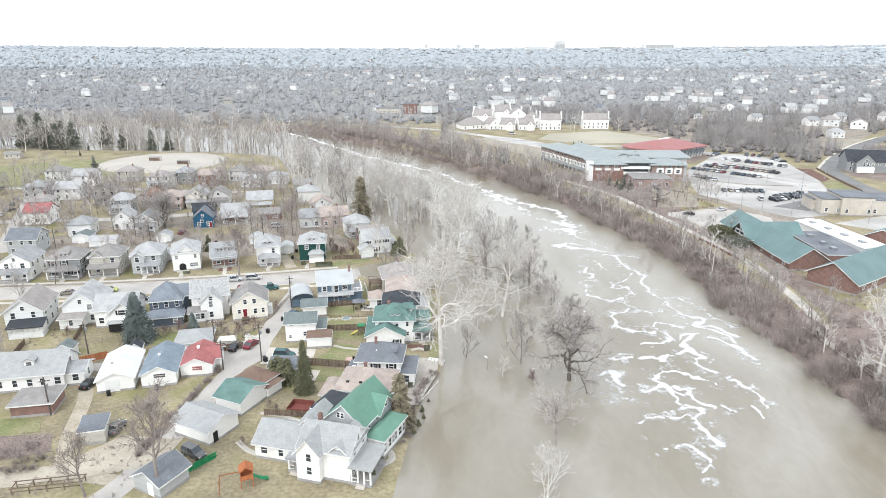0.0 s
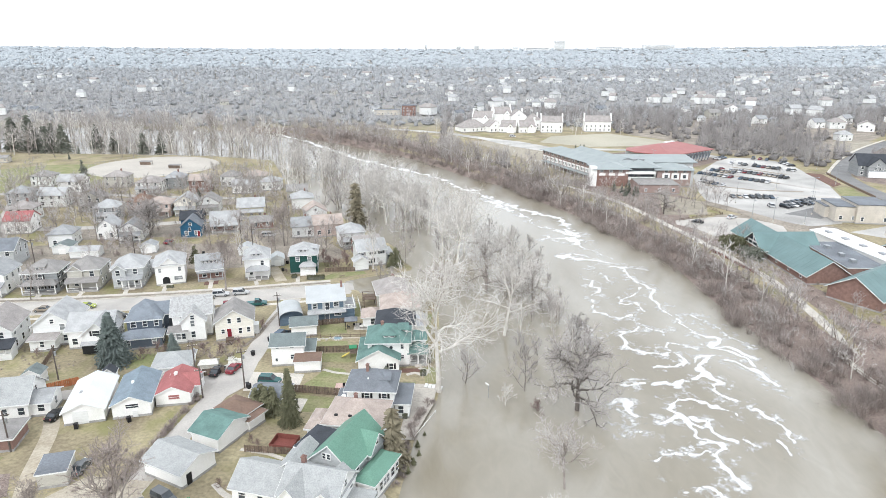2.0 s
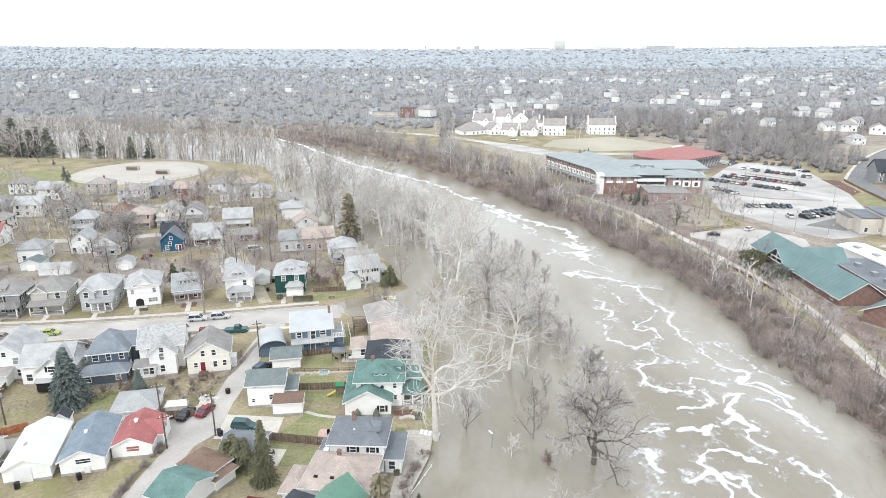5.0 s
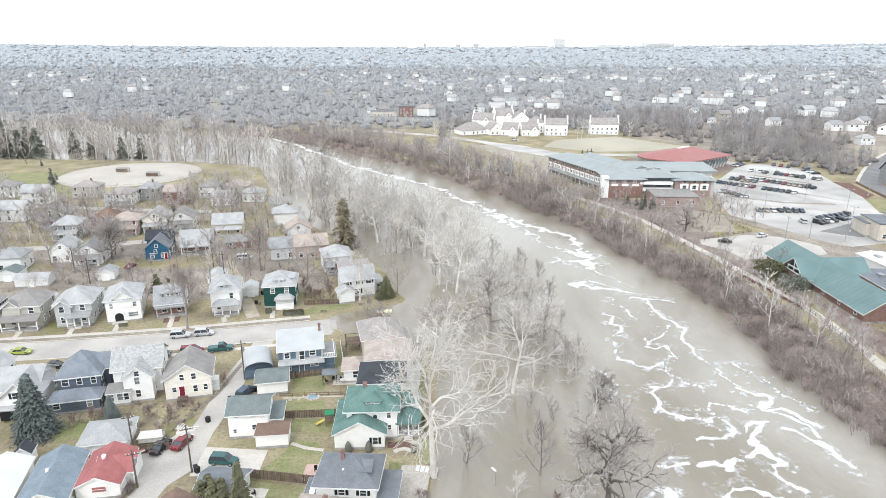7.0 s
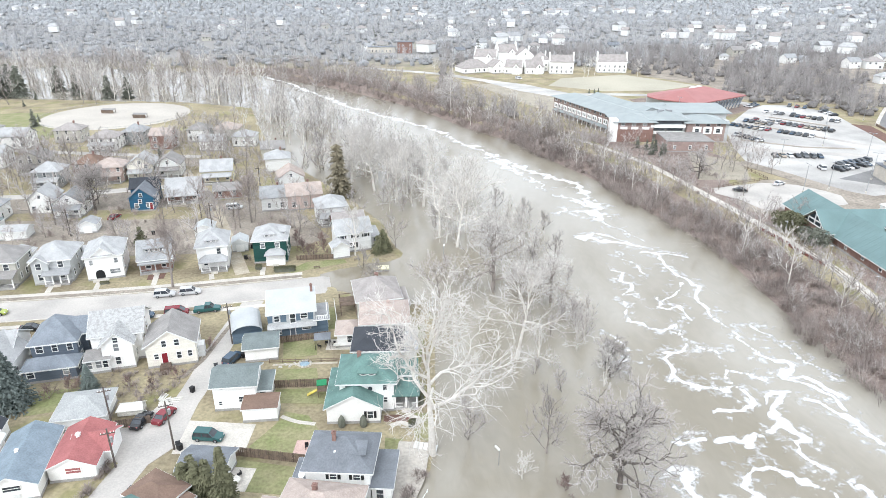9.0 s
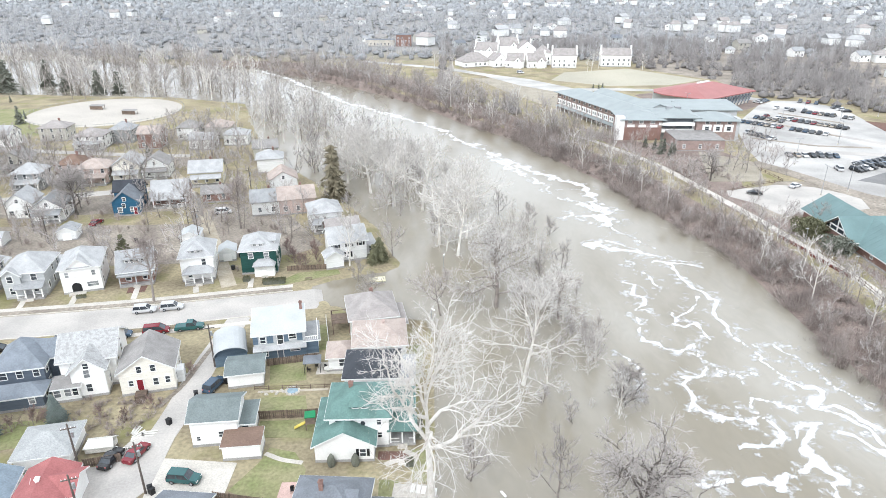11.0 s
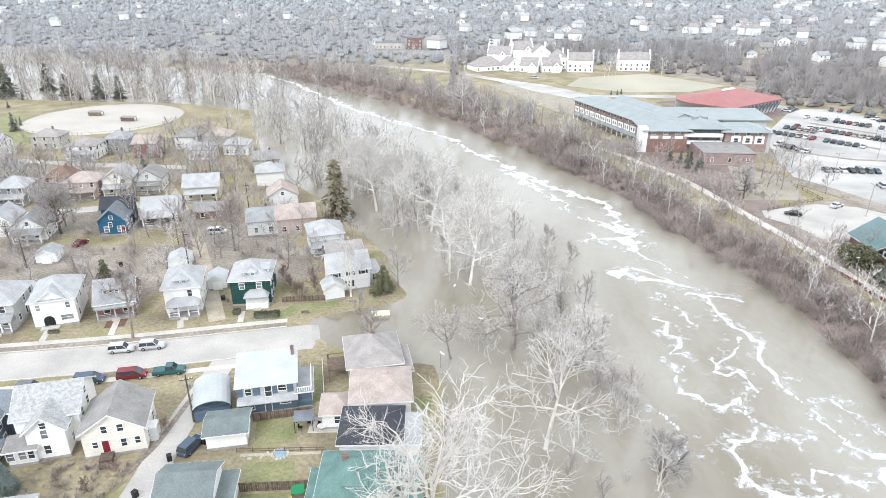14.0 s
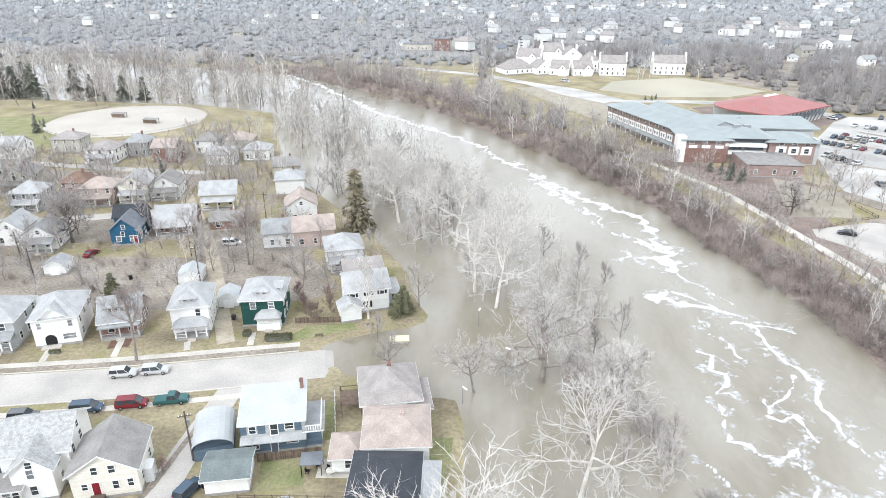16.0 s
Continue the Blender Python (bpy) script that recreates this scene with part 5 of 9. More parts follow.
for x, y, rot, w, d, roof, label in ((-99.4, 219.5, 12, 4.8, 5.0, R_GREY, "small grey-roofed shed with white door"), (-92, 199, 12, 9, 6, R_LIGHT, "long white garage with pale roof"), (-106, 197, 10, 6.5, 6, R_LIGHT, "white garage with pale roof"),
                                     (-52.5, 206, 14, 4.0, 4.6, R_PALE, "small white shed behind a house"), (-118, 214, 9, 9, 5, R_LIGHT, "long white shed with pale roof"), (-65.4, 216.6, 10, 5.0, 5.2, R_PALE, "white garage with pale roof beside the lane"), (-68.5, 129.6, 14, 2.6, 2.4, R_BLACK, "tiny grey shed with dark roof panels"),
                                     (-128, 219, 9, 6, 6, R_GREYGREEN, "garage with grey-green roof"), (-84, 129.5, 8, 3.6, 3.2, R_GREYGREEN, "small shed with pale green barrel roof")):
    H = thing("shed", x, y, 0, rot, label, "shed")
    vol(H, 0, 0, w, d, 2.5, "gy" if w < 7 else "gx", 1.1, OFFWHITE, roof, st=0, win="", over=0.2)
    part("shed_door", Geo().box(0, -d / 2 - 0.04, 0.1, min(2.2, w * 0.5), 0.06, 1.9), WHITE, H)
# park pavilions and dugouts
for x, y in ((-176.5, 391), (-154.5, 379)):
    H = thing("dugout", x, y, 0.05, -3, "small grey open dugout on the ball field", "dugout", "dugouts")
    part("roof", Geo().solid([(-3.6, -1.5, 1.9), (3.6, -1.5, 1.9), (3.6, 1.5, 2.2), (-3.6, 1.5, 2.2)], [(0, 1, 2, 3)], 0.16), R_GREYBROWN, H)
    part("back_wall", Geo().box(0, -1.2, 0, 6.6, 0.15, 1.8), WOOD, H)
    part("bench", Geo().box(0, 0.4, 0.4, 5.6, 0.4, 0.1).box(-2.2, 0.4, 0, 0.1, 0.3, 0.4).box(2.2, 0.4, 0, 0.1, 0.3, 0.4), WOOD, H)
    for sx in (-3.2, 3.2):
        part("post", Geo().box(sx, 1.2, 0, 0.15, 0.15, 2.0), WOOD, H)
for x, y, rot in ((-268, 399, 8), (-283, 396, 8)):
    plain_house(x, y, rot, 9, 6, 3.0, "gx", 1.4, TANSTONE, R_GREYBROWN, "low park shelter building", name="park_building", category="building")


# ---- right bank buildings ----
RZ = 2.0
# brick centre with teal roofs, round a flat-roofed court
H = thing("brick_building", 109.8, 205.0, RZ, 91, "long brick wing with teal metal roof", "building")
vol(H, 0, 0, 47, 12.4, 2.9, "gx", 4.1, BRICK, R_TEAL, st=1, win="SN", gap=6, over=0.7)
for i in range(28):
    part("roof_seam", Geo().solid([(-23.5 + i * 1.74, 6.8, 2.73), (-23.45 + i * 1.74, 6.8, 2.73), (-23.45 + i * 1.74, 0.1, 7.16), (-23.5 + i * 1.74, 0.1, 7.16)], [(0, 1, 2, 3)], 0.03), R_TEAL, H)
H = thing("brick_building", 110.8, 209.8, RZ, 1, "brick cross wing with teal roof and white gable truss", "building")
vol(H, 0, 0, 18.6, 11.5, 3.4, "gx", 4.1, BRICK, R_TEAL, st=0, win="", over=0.7)
part("gable_truss", Geo().box(-9.45, 0, 4.6, 0.14, 6, 0.3).box(-9.45, 0, 3.4, 0.14, 0.35, 3.9).box(-9.45, -3, 3.4, 0.14, 0.3, 1.4).box(-9.45, 3, 3.4, 0.14, 0.3, 1.4).box(-9.42, 0, 3.3, 0.1, 10, 0.3), WHITE, H, "white gable truss")
part("gable_glazing", Geo().add([(x, y, z) for x in (-9.4, -9.33) for y, z in ((-5.0, 3.6), (5.0, 3.6), (0, 7.1))], [(0, 2, 1), (3, 4, 5), (0, 1, 4, 3), (1, 2, 5, 4), (2, 0, 3, 5)]), GLASS, H, "dark glass behind the truss")
H = thing("brick_building", 122.6, 176.0, RZ, 33, "brick wing with teal metal gable roof", "building")
vol(H, 0, 0, 35, 13.4, 3.5, "gx", 4.2, BRICK, R_TEAL, st=1, win="S", gap=6, over=0.7)
for i in range(20):
    part("roof_seam", Geo().solid([(-17.5 + i * 1.8, -7.3, 3.35), (-17.4 + i * 1.8, -7.3, 3.35), (-17.4 + i * 1.8, -0.1, 7.86), (-17.5 + i * 1.8, -0.1, 7.86)], [(0, 1, 2, 3)], 0.05), R_TEAL, H)
H = thing("brick_building", 122.6, 196.5, RZ, 88, "flat-roofed court between teal-roofed wings", "building")
vol(H, 0, 0, 26, 11.4, 4.0, "flat", 0, BRICK, MEMBRANE, st=0, win="", over=0.05)
for u in (-8, -2, 6):
    part("roof_unit", Geo().box(u, 1.5, 4.4, 1.8, 1.4, 0.9), METAL, H)
H = thing("brick_building", 133.2, 205.5, RZ, 96, "long building with white membrane roof and skylights", "building")
vol(H, 0, 0, 34, 9.4, 4.8, "gx", 0.6, OFFWHITE, WHITE, st=0, win="", over=0.2)
for u in (-12, -4, 4, 12):
    part("skylight", Geo().box(u, 1.8, 5.3, 2.2, 1.4, 0.5), METAL, H)
H = thing("brick_building", 150, 204, RZ, 33, "teal-roofed brick entrance hall", "building")
vol(H, 0, 0, 16, 13, 4.0, "gx", 3.6, BRICK, R_TEAL, st=1, win="S")
# tan commercial building
H = thing("commercial_building", 176, 254, RZ, -8, "tan flat-roofed commercial building with tall windows", "building")
vol(H, 4, 0, 54, 14, 6.0, "flat", 0, TANSTONE, MEMBRANE, st=1, win="S", gap=4.5, over=0.2)
vol(H, -10, -1.0, 12, 15, 7.2, "flat", 0, TANSTONE, MEMBRANE, st=1, win="S", gap=3.5, over=0.2)
vol(H, -20.2, 4, 8.4, 10, 4.6, "flat", 0, TANSTONE, MEMBRANE, st=1, win="S", gap=4, over=0.2)
# dark-roofed house by the road
H = thing("house", 232, 347, RZ, -14, "large dark-roofed house with white lower windows", "house")
vol(H, 0, 0, 24, 14, 6.0, "gx", 5.0, GREYWALL, R_BLACK, gap=3.2)
vol(H, -4, -7, 9, 6, 6.0, "gy", 4.2, GREYWALL, R_BLACK, win="S", gap=2.2)
part("bay_windows", Geo().box(-4, -10.6, 0.3, 8, 1.2, 3.0), WHITE, H)
# school with grey-teal roofs
H = thing("school_building", 76, 356.6, RZ, -70, "long three-storey school wing with white panel windows and grey-teal roof", "building")
vol(H, 0, 0, 59, 15, 8.4, "hip", 2.4, MAUVE, R_SCHOOL, st=0, win="", over=1.5)
for i in range(13):
    u = -27 + i * 4.5
    part("wall_panel", Geo().box(u, -7.56, 3.1, 3.6, 0.16, 2.6), WHITE, H)
    for s in (-0.8, 0.8):
        window(H, "S", 0, 0, 30, 7.6, u + s, 4.4, 0.8, 1.2)
    window(H, "S", 0, 0, 30, 7.5, u, 7.2, 1.6, 1.1)
    window(H, "S", 0, 0, 30, 7.5, u, 1.5, 1.6, 1.2)
part("walkway_roof", Geo().solid([(-27, -10, 2.5), (27, -10, 2.5), (27, -7.5, 2.9), (-27, -7.5, 2.9)], [(0, 1, 2, 3)], 0.2), R_SCHOOL, H)
for i in range(14):
    part("walkway_post", Geo().box(-26 + i * 4.0, -9.7, 0, 0.25, 0.25, 2.5), WHITE, H)
vol(H, 2, 12, 44, 9, 9.0, "gx", 1.6, LIGHTGREY, R_SCHOOL, st=0, win="", base=False)
H = thing("school_building", 95, 325.5, RZ, -2, "school front with grey-teal hip roofs and white balconies", "building")
vol(H, -12, 0, 16, 16, 8.4, "hip", 2.2, MAUVE, R_SCHOOL, st=0, win="", over=1.4)
vol(H, 3, 2, 15, 16, 9.0, "hip", 2.4, OFFWHITE, R_SCHOOL, st=0, win="", over=1.6)
vol(H, 18, -1, 16, 14, 8.2, "hip", 2.2, MAUVE, R_SCHOOL, st=0, win="", over=1.4)
vol(H, 6.5, -16.5, 18.5, 17, 4.0, "flat", 0, MAUVE, R_GREYBROWN, st=1, win="SE", gap=5, over=0.1)
part("stair_tower", Geo().box(-20.8, -6.5, -0.5, 3.2, 4.2, 10.0), WHITE, H)
part("end_panel", Geo().box(26.6, -5.6, -0.5, 1.4, 4.8, 9.6), LIGHTGREY, H)
part("front_brick", Geo().box(-12, -8.1, -0.3, 15.8, 0.3, 5.6), BRICK, H)
for z in (3.4, 6.2):
    part("balcony", Geo().box(2.5, -7.4, z, 13, 2.8, 1.1), WHITE, H)
    part("balcony_glazing", Geo().box(2.5, -6.3, z + 1.2, 12.4, 0.6, 1.4), GLASS, H)
    part("balcony_return", Geo().box(-4.6, -5.2, z, 1.4, 6.0, 1.1), WHITE, H)
for i in range(3):
    u = 14.2 + i * 4.4
    part("wall_panel", Geo().box(u, -8.08, 3.6, 3.6, 0.16, 3.0), WHITE, H)
    window(H, "S", 18, -1, 8, 7.15, u - 18, 5.0, 1.6, 1.6)
    window(H, "S", 18, -1, 8, 7.0, u - 18, 7.4, 1.6, 0.9)
for i in range(3):
    window(H, "S", -12, 0, 8, 8, -5 + i * 4.6, 7.4, 1.6, 0.9, CURTAIN)
    part("wall_panel", Geo().box(-16.5 + i * 4.6, -8.06, 3.5, 3.0, 0.16, 2.9), WHITE, H)
for u in (1, 4.5):
    part("roof_unit", Geo().box(u, 2, 10.6, 2.4, 2.0, 1.4), METAL, H)
part("link_roof", Geo().box(16, 22, 0, 36, 18, 8.0), LIGHTGREY, H)
part("link_cover", Geo().solid([(-3, 12, 8.6), (36, 12, 8.6), (36, 32, 9.6), (-3, 32, 9.6)], [(0, 1, 2, 3)], 0.4), R_SCHOOL, H)
# pavilion with coral-red roof on raking struts
H = thing("sports_hall", 136.5, 397.5, RZ, 36, "sports hall with wide coral-red roof and raking blue struts", "building")
part("wall", Geo().box(0, 0, -0.5, 40, 30, 6.4), LIGHTGREY, H)
part("base_wall", Geo().box(0, 0, -0.5, 40.4, 30.4, 1.8), TANSTONE, H)
oct_ = [(-25.5, 4), (-20.5, -17), (22.5, -17), (22.5, 12), (16.5, 17.5), (-16.5, 17.5), (-23.5, 12)]
top = [(x, y, 6.4) for x, y in oct_] + [(-9, 0.5, 10.0), (10, 0.5, 10.0)]
part("roof", Geo().solid(top, [(0, 1, 7), (1, 2, 8, 7), (2, 3, 8), (3, 4, 8), (4, 5, 7, 8), (5, 6, 7), (6, 0, 7)], 0.5), R_CORAL, H)
part("roof_vent", Geo().box(4, 2.0, 9.4, 9, 2.0, 0.9), OFFWHITE, H)
for i in range(12):
    u = -15 + i * 3.1
    part("strut", Geo().tube([(u, -15.3, 0), (u + 1.2, -16.7, 5.9)], [0.18, 0.18], 6), BLUEGREY, H)
    part("pane", Geo().box(u + 1.5, -15.05, 2.2, 2.0, 0.1, 2.6), CURTAIN, H)
for i in range(9):
    part("strut", Geo().tube([(20.3, -14.5 + i * 3.2, 0), (22.2, -13.5 + i * 3.2, 5.9)], [0.18, 0.18], 6), BLUEGREY, H)
# white apartments with steep roofs and chimneys
for x, y, rot, w, d, eave, rise, kind, front in (
    (24, 537, 24, 22, 15, 3.6, 5.6, "hip", 0), (35, 553, -16, 17, 12, 9.5, 5, "gx", 1), (41, 534, 22, 11, 12, 4.6, 4.6, "gy", 0), (50, 558, 12, 15, 12, 12.5, 5, "gx", 1), (54, 531, -14, 13, 12, 4.8, 4.6, "gx", 1),
    (63, 552, 6, 13, 12, 11, 5, "gy", 0), (67.5, 530, 10, 14, 11, 4.8, 4.8, "gx", 1), (75, 546, -6, 12, 12, 8.5, 4.6, "hip", 0), (88, 530, -5, 17, 11, 8.4, 4.4, "gx", 0), (126, 536, -5, 21, 11, 8.0, 4.4, "gx", 0)):
    H = thing("apartment_building", x, y, RZ, rot, "white apartment house with steep taupe roof and pale end parapets", "building", "riverside apartments")
    vol(H, 0, 0, w, d, eave, kind, rise, WHITE, R_TAUPE, st=2, win="S", gap=3.4, over=0.25)
    if front:
        vol(H, w * 0.18, -d / 2, 5.6, 3.4, eave - 0.4, "gy", 3.0, WHITE, R_TAUPE, st=2, win="S", base=False, over=0.2)
    if kind == "gx":
        for u in (-w / 2, w / 2):
            part("parapet", Geo().add([(u + sx, sy, sz) for sx in (-0.3, 0.3) for sy, sz in ((-d / 2 - 0.5, eave - 0.6), (d / 2 + 0.5, eave - 0.6), (1.2, eave + rise + 0.5), (-1.2, eave + rise + 0.5))], [(3, 2, 1, 0), (4, 5, 6, 7), (0, 1, 5, 4), (1, 2, 6, 5), (2, 3, 7, 6), (3, 0, 4, 7)]), WHITE, H)
            part("chimney", Geo().box(u, 0, eave + rise - 0.2, 1.1, 1.6, 2.2), WHITE, H)
    else:
        part("chimney", Geo().box(w * 0.3, 1.0, eave, 1.1, 1.4, rise + 1.0), WHITE, H)
# brick block, bridge and warehouse beyond the bend
H = thing("brick_building", -33, 664, RZ, 0, "red-brick block beyond the river bend", "building")
vol(H, 0, 0, 13, 12, 10, "flat", 0, BRICK, MEMBRANE, st=3, win="S", over=0.1)
vol(H, -22, 6, 26, 12, 5, "flat", 0, TANSTONE, MEMBRANE, st=1, win="S", over=0.1)
B = thing("bridge", -150, 612, 0, -8, "low concrete road bridge over the far river bend", "bridge")
part("deck", Geo().box(0, 0, 4.2, 90, 8, 1.4), FOUND, B)
part("parapet", Geo().box(0, -4, 5.6, 90, 0.4, 0.9), FOUND, B)
for i in range(5):
    part("pier", Geo().box(-36 + i * 18, 0, -2.5, 1.6, 7, 6.8), FOUND, B)


# ---- cars ----
def car(colour, kind, label, simple=False):
    L, W, hb, hr = {"suv": (4.7, 1.85, 0.98, 1.72), "sedan": (4.6, 1.8, 0.9, 1.42), "van": (5.0, 1.95, 1.0, 1.78), "truck": (5.6, 1.95, 1.05, 1.8)}[kind]
    paint = CAR_PAINT[colour]
    C = thing("car", 0, 0, 0, 0, label, "car")
    xs_ = [-L / 2, -L / 2 + 0.12, -L / 2 + 0.7, 0, L / 2 - 1.1, L / 2 - 0.15, L / 2]
    hz = [hb * 0.7, hb * 0.96, hb, hb, hb * 0.97, hb * 0.8, hb * 0.6]
    hw = [W * 0.43, W * 0.48, W * 0.5, W * 0.5, W * 0.49, W * 0.46, W * 0.40]
    g = Geo()
    ring_ = []
    for x, z, wd in zip(xs_, hz, hw):
        ring_ += [(x, -wd * 0.94, 0.28), (x, -wd, 0.55), (x, -wd * 0.93, z), (x, wd * 0.93, z), (x, wd, 0.55), (x, wd * 0.94, 0.28)]
    f = [(i * 6 + k, i * 6 + (k + 1) % 6, (i + 1) * 6 + (k + 1) % 6, (i + 1) * 6 + k) for i in range(6) for k in range(6)]
    g.add(ring_, [*f, (5, 4, 3, 2, 1, 0), (36, 37, 38, 39, 40, 41)])
    part("body", g, paint, C)
    a0, a1, b0, b1 = {"suv": (-2.2, 1.15, -1.95, 0.45), "sedan": (-1.55, 1.15, -0.95, 0.35), "van": (-2.35, 1.7, -2.2, 0.75), "truck": (-0.5, 1.35, -0.35, 0.75)}[kind]
    y0, y1 = W * 0.455, W * 0.39
    cab = Geo().add([(a0, -y0, hb - 0.02), (a1, -y0, hb - 0.02), (a1, y0, hb - 0.02), (a0, y0, hb - 0.02), (b0, -y1, hr - 0.06), (b1, -y1, hr - 0.06), (b1, y1, hr - 0.06), (b0, y1, hr - 0.06)],
                    [(0, 1, 5, 4), (1, 2, 6, 5), (2, 3, 7, 6), (3, 0, 4, 7)])
    part("cabin_glass", cab, GLASS, C)
    part("roof", Geo().solid([(b0 - 0.05, -y1 - 0.03, hr), (b1 + 0.05, -y1 - 0.03, hr), (b1 + 0.05, y1 + 0.03, hr), (b0 - 0.05, y1 + 0.03, hr)], [(0, 1, 2, 3)], 0.07), paint, C)
    for s in (() if simple else (-1, 1)):
        for xa, xb in ((a0, b0), (a1, b1), ((a0 + a1) / 2 - 0.1, (b0 + b1) / 2)):
            part("window_pillar", Geo().tube([(xa, s * (y0 + 0.01), hb - 0.02), (xb, s * (y1 + 0.01), hr - 0.05)], [0.06, 0.05], 4), paint, C)
    wheel = Geo().tube([(0, -0.11, 0), (0, 0.11, 0)], [0.34, 0.34], 12).mesh("wheel", BLACKPLASTIC)
    rim = Geo().tube([(0, -0.13, 0), (0, 0.13, 0)], [0.2, 0.2], 8).mesh("rim", METAL)
    for sx in (-1, 1):
        for sy in (-1, 1):
            wh_ = part("wheel", wheel, BLACKPLASTIC, C, m=pose(sx * L * 0.305, sy * (W / 2 - 0.1), 0.34))
            if not simple:
                part("rim", rim, METAL, wh_)
    for sy in (() if simple else (-1, 1)):
        part("headlight", Geo().box(L / 2 - 0.12, sy * W * 0.34, 0.6, 0.12, 0.36, 0.14), WHITE, C)
        part("tail_light", Geo().box(-L / 2 + 0.06, sy * W * 0.36, 0.72, 0.12, 0.22, 0.22), R_RED, C)
    return C


CAR_PAINT = {n: mat("car_paint_" + n, c, None, 0.3, 2, 0.25, spec=0.6, grain=0.04) for n, c in (
    ("white", (0.72, 0.72, 0.72)), ("silver", (0.58, 0.58, 0.58)), ("grey", (0.13, 0.135, 0.14)), ("black", (0.025, 0.026, 0.028)), ("blue", (0.05, 0.085, 0.13)), ("red", (0.20, 0.02, 0.03)), ("teal", (0.03, 0.11, 0.11)), ("tan", (0.36, 0.31, 0.25)), ("lime", (0.40, 0.46, 0.10)))}
SILVER_SUV = car("silver", "suv", "silver sport utility car parked at the kerb")
SILVER_SUV.matrix_basis = pose(-61.7, 178.2, 0.06, 0, 0, 11)
for colour, kind, x, y, rot, label in (
    ("silver", "suv", -56.4, 179.4, 12, "pale silver wagon parked at the kerb"), ("blue", "van", -62.6, 168.2, 11, "dark blue minivan parked on the street"), ("red", "van", -55.8, 169.8, 12, "dark red minivan parked on the street"),
    ("teal", "truck", -49.7, 171.2, 12, "teal pickup truck parked on the street"), ("grey", "suv", -71.5, 165.6, 10, "dark grey car parked on the street"), ("blue", "suv", -38.3, 151.6, 72, "blue sport utility car in the alley"),
    ("white", "sedan", -111.3, 166.0, 6, "white sedan parked on the street"), ("tan", "sedan", -105, 167.2, 186, "tan sedan on the street"), ("lime", "sedan", -94.6, 169.6, 8, "lime green hatchback parked on the street"), ("red", "sedan", -44.4, 134.6, 75, "red car by the alley fence"), ("black", "sedan", -47.6, 133.4, 80, "black car by the alley fence"),
    ("teal", "suv", -35.4, 129.4, -6, "dark teal sport utility car on a parking pad"), ("black", "sedan", -72.2, 116.4, 80, "black sedan beside a white garage"), ("grey", "sedan", -59.0, 100.6, 88, "grey hatchback beside a shed"),
    ("grey", "suv", -42.2, 93.0, -30, "dark grey sport utility car by a green fence"), ("white", "van", -63.7, 237.6, 10, "white van on the dirt lane"), ("black", "sedan", -83.0, 163.0, 8, "black sedan parked on the street"),
    ("red", "sedan", -97, 229, 80, "dark red car in a back yard"), ("silver", "sedan", -96, 246, 10, "silver car parked by a blue house"), ("black", "sedan", 98.8, 249, 160, "black sedan in the small lot"), ("white", "sedan", 115, 256, 30, "white sedan in the small lot"),
    ("grey", "sedan", -184, 264, 60, "grey car on the far street"), ("blue", "sedan", 176, 232, 20, "blue sedan in the rear lot"), ("black", "sedan", 192, 226, 20, "black sedan in the rear lot"), ("black", "suv", 84, 533, 20, "dark car near the apartments"), ("white", "van", 54, 500, -40, "white van on the field road"),
):
    c = car(colour, kind, label)
    c.matrix_basis = pose(x, y, ground_z(x, y) + 0.06, 0, 0, rot)
LOT = [car(c_, k_, c_ + " car parked in a row in the lot", True) for c_, k_ in (("white", "sedan"), ("silver", "suv"), ("grey", "sedan"), ("black", "suv"), ("blue", "sedan"), ("red", "sedan"), ("tan", "sedan"), ("black", "sedan"), ("grey", "suv"))]
rng = random.Random(5)
spots = []
for (xa, ya), (xb, yb), n in (((168, 382), (193.5, 356), 14), ((152.5, 365), (179, 335.5), 15), ((148, 360), (158, 350), 5), ((138, 351), (164.5, 325), 14), ((131, 330), (137.5, 316.5), 5), ((130, 293), (149.5, 291.5), 7), ((144, 273), (160.5, 281), 7), ((149, 280), (164, 287), 6), ((134, 276), (142, 275), 2), ((163, 393), (176, 405), 6), ((188, 399), (197, 392), 3), ((199, 384), (199.5, 366), 4)):
    a = math.degrees(math.atan2(yb - ya, xb - xa)) + 90
    for i in range(n):
        if rng.random() < 0.86:
            spots.append((xa + (xb - xa) * (i + 0.5) / n, ya + (yb - ya) * (i + 0.5) / n, a + rng.choice((0, 180)) + rng.uniform(-2, 2)))
for i, (x, y, a) in enumerate(spots):
    proto = LOT[i] if i < len(LOT) else LOT[rng.randrange(len(LOT))]
    tagged(proto, group="cars in the school lot")
    m = pose(x, y, 2.1, 0, 0, a)
    if i < len(LOT):
        proto.matrix_basis = m
    else:
        copy_thing(proto, m)
for k, (x, y) in enumerate([(-182.0, 255.5), (-186.0, 265.1), (-188.9, 273.5), (-192.8, 282.3), (-215.1, 306.5)]):
    tagged(copy_thing(LOT[(k * 2) % 9], pose(x, y, ground_z(x, y) + 0.05, 0, 0, 116.4)), "car parked along a residential street", "car")


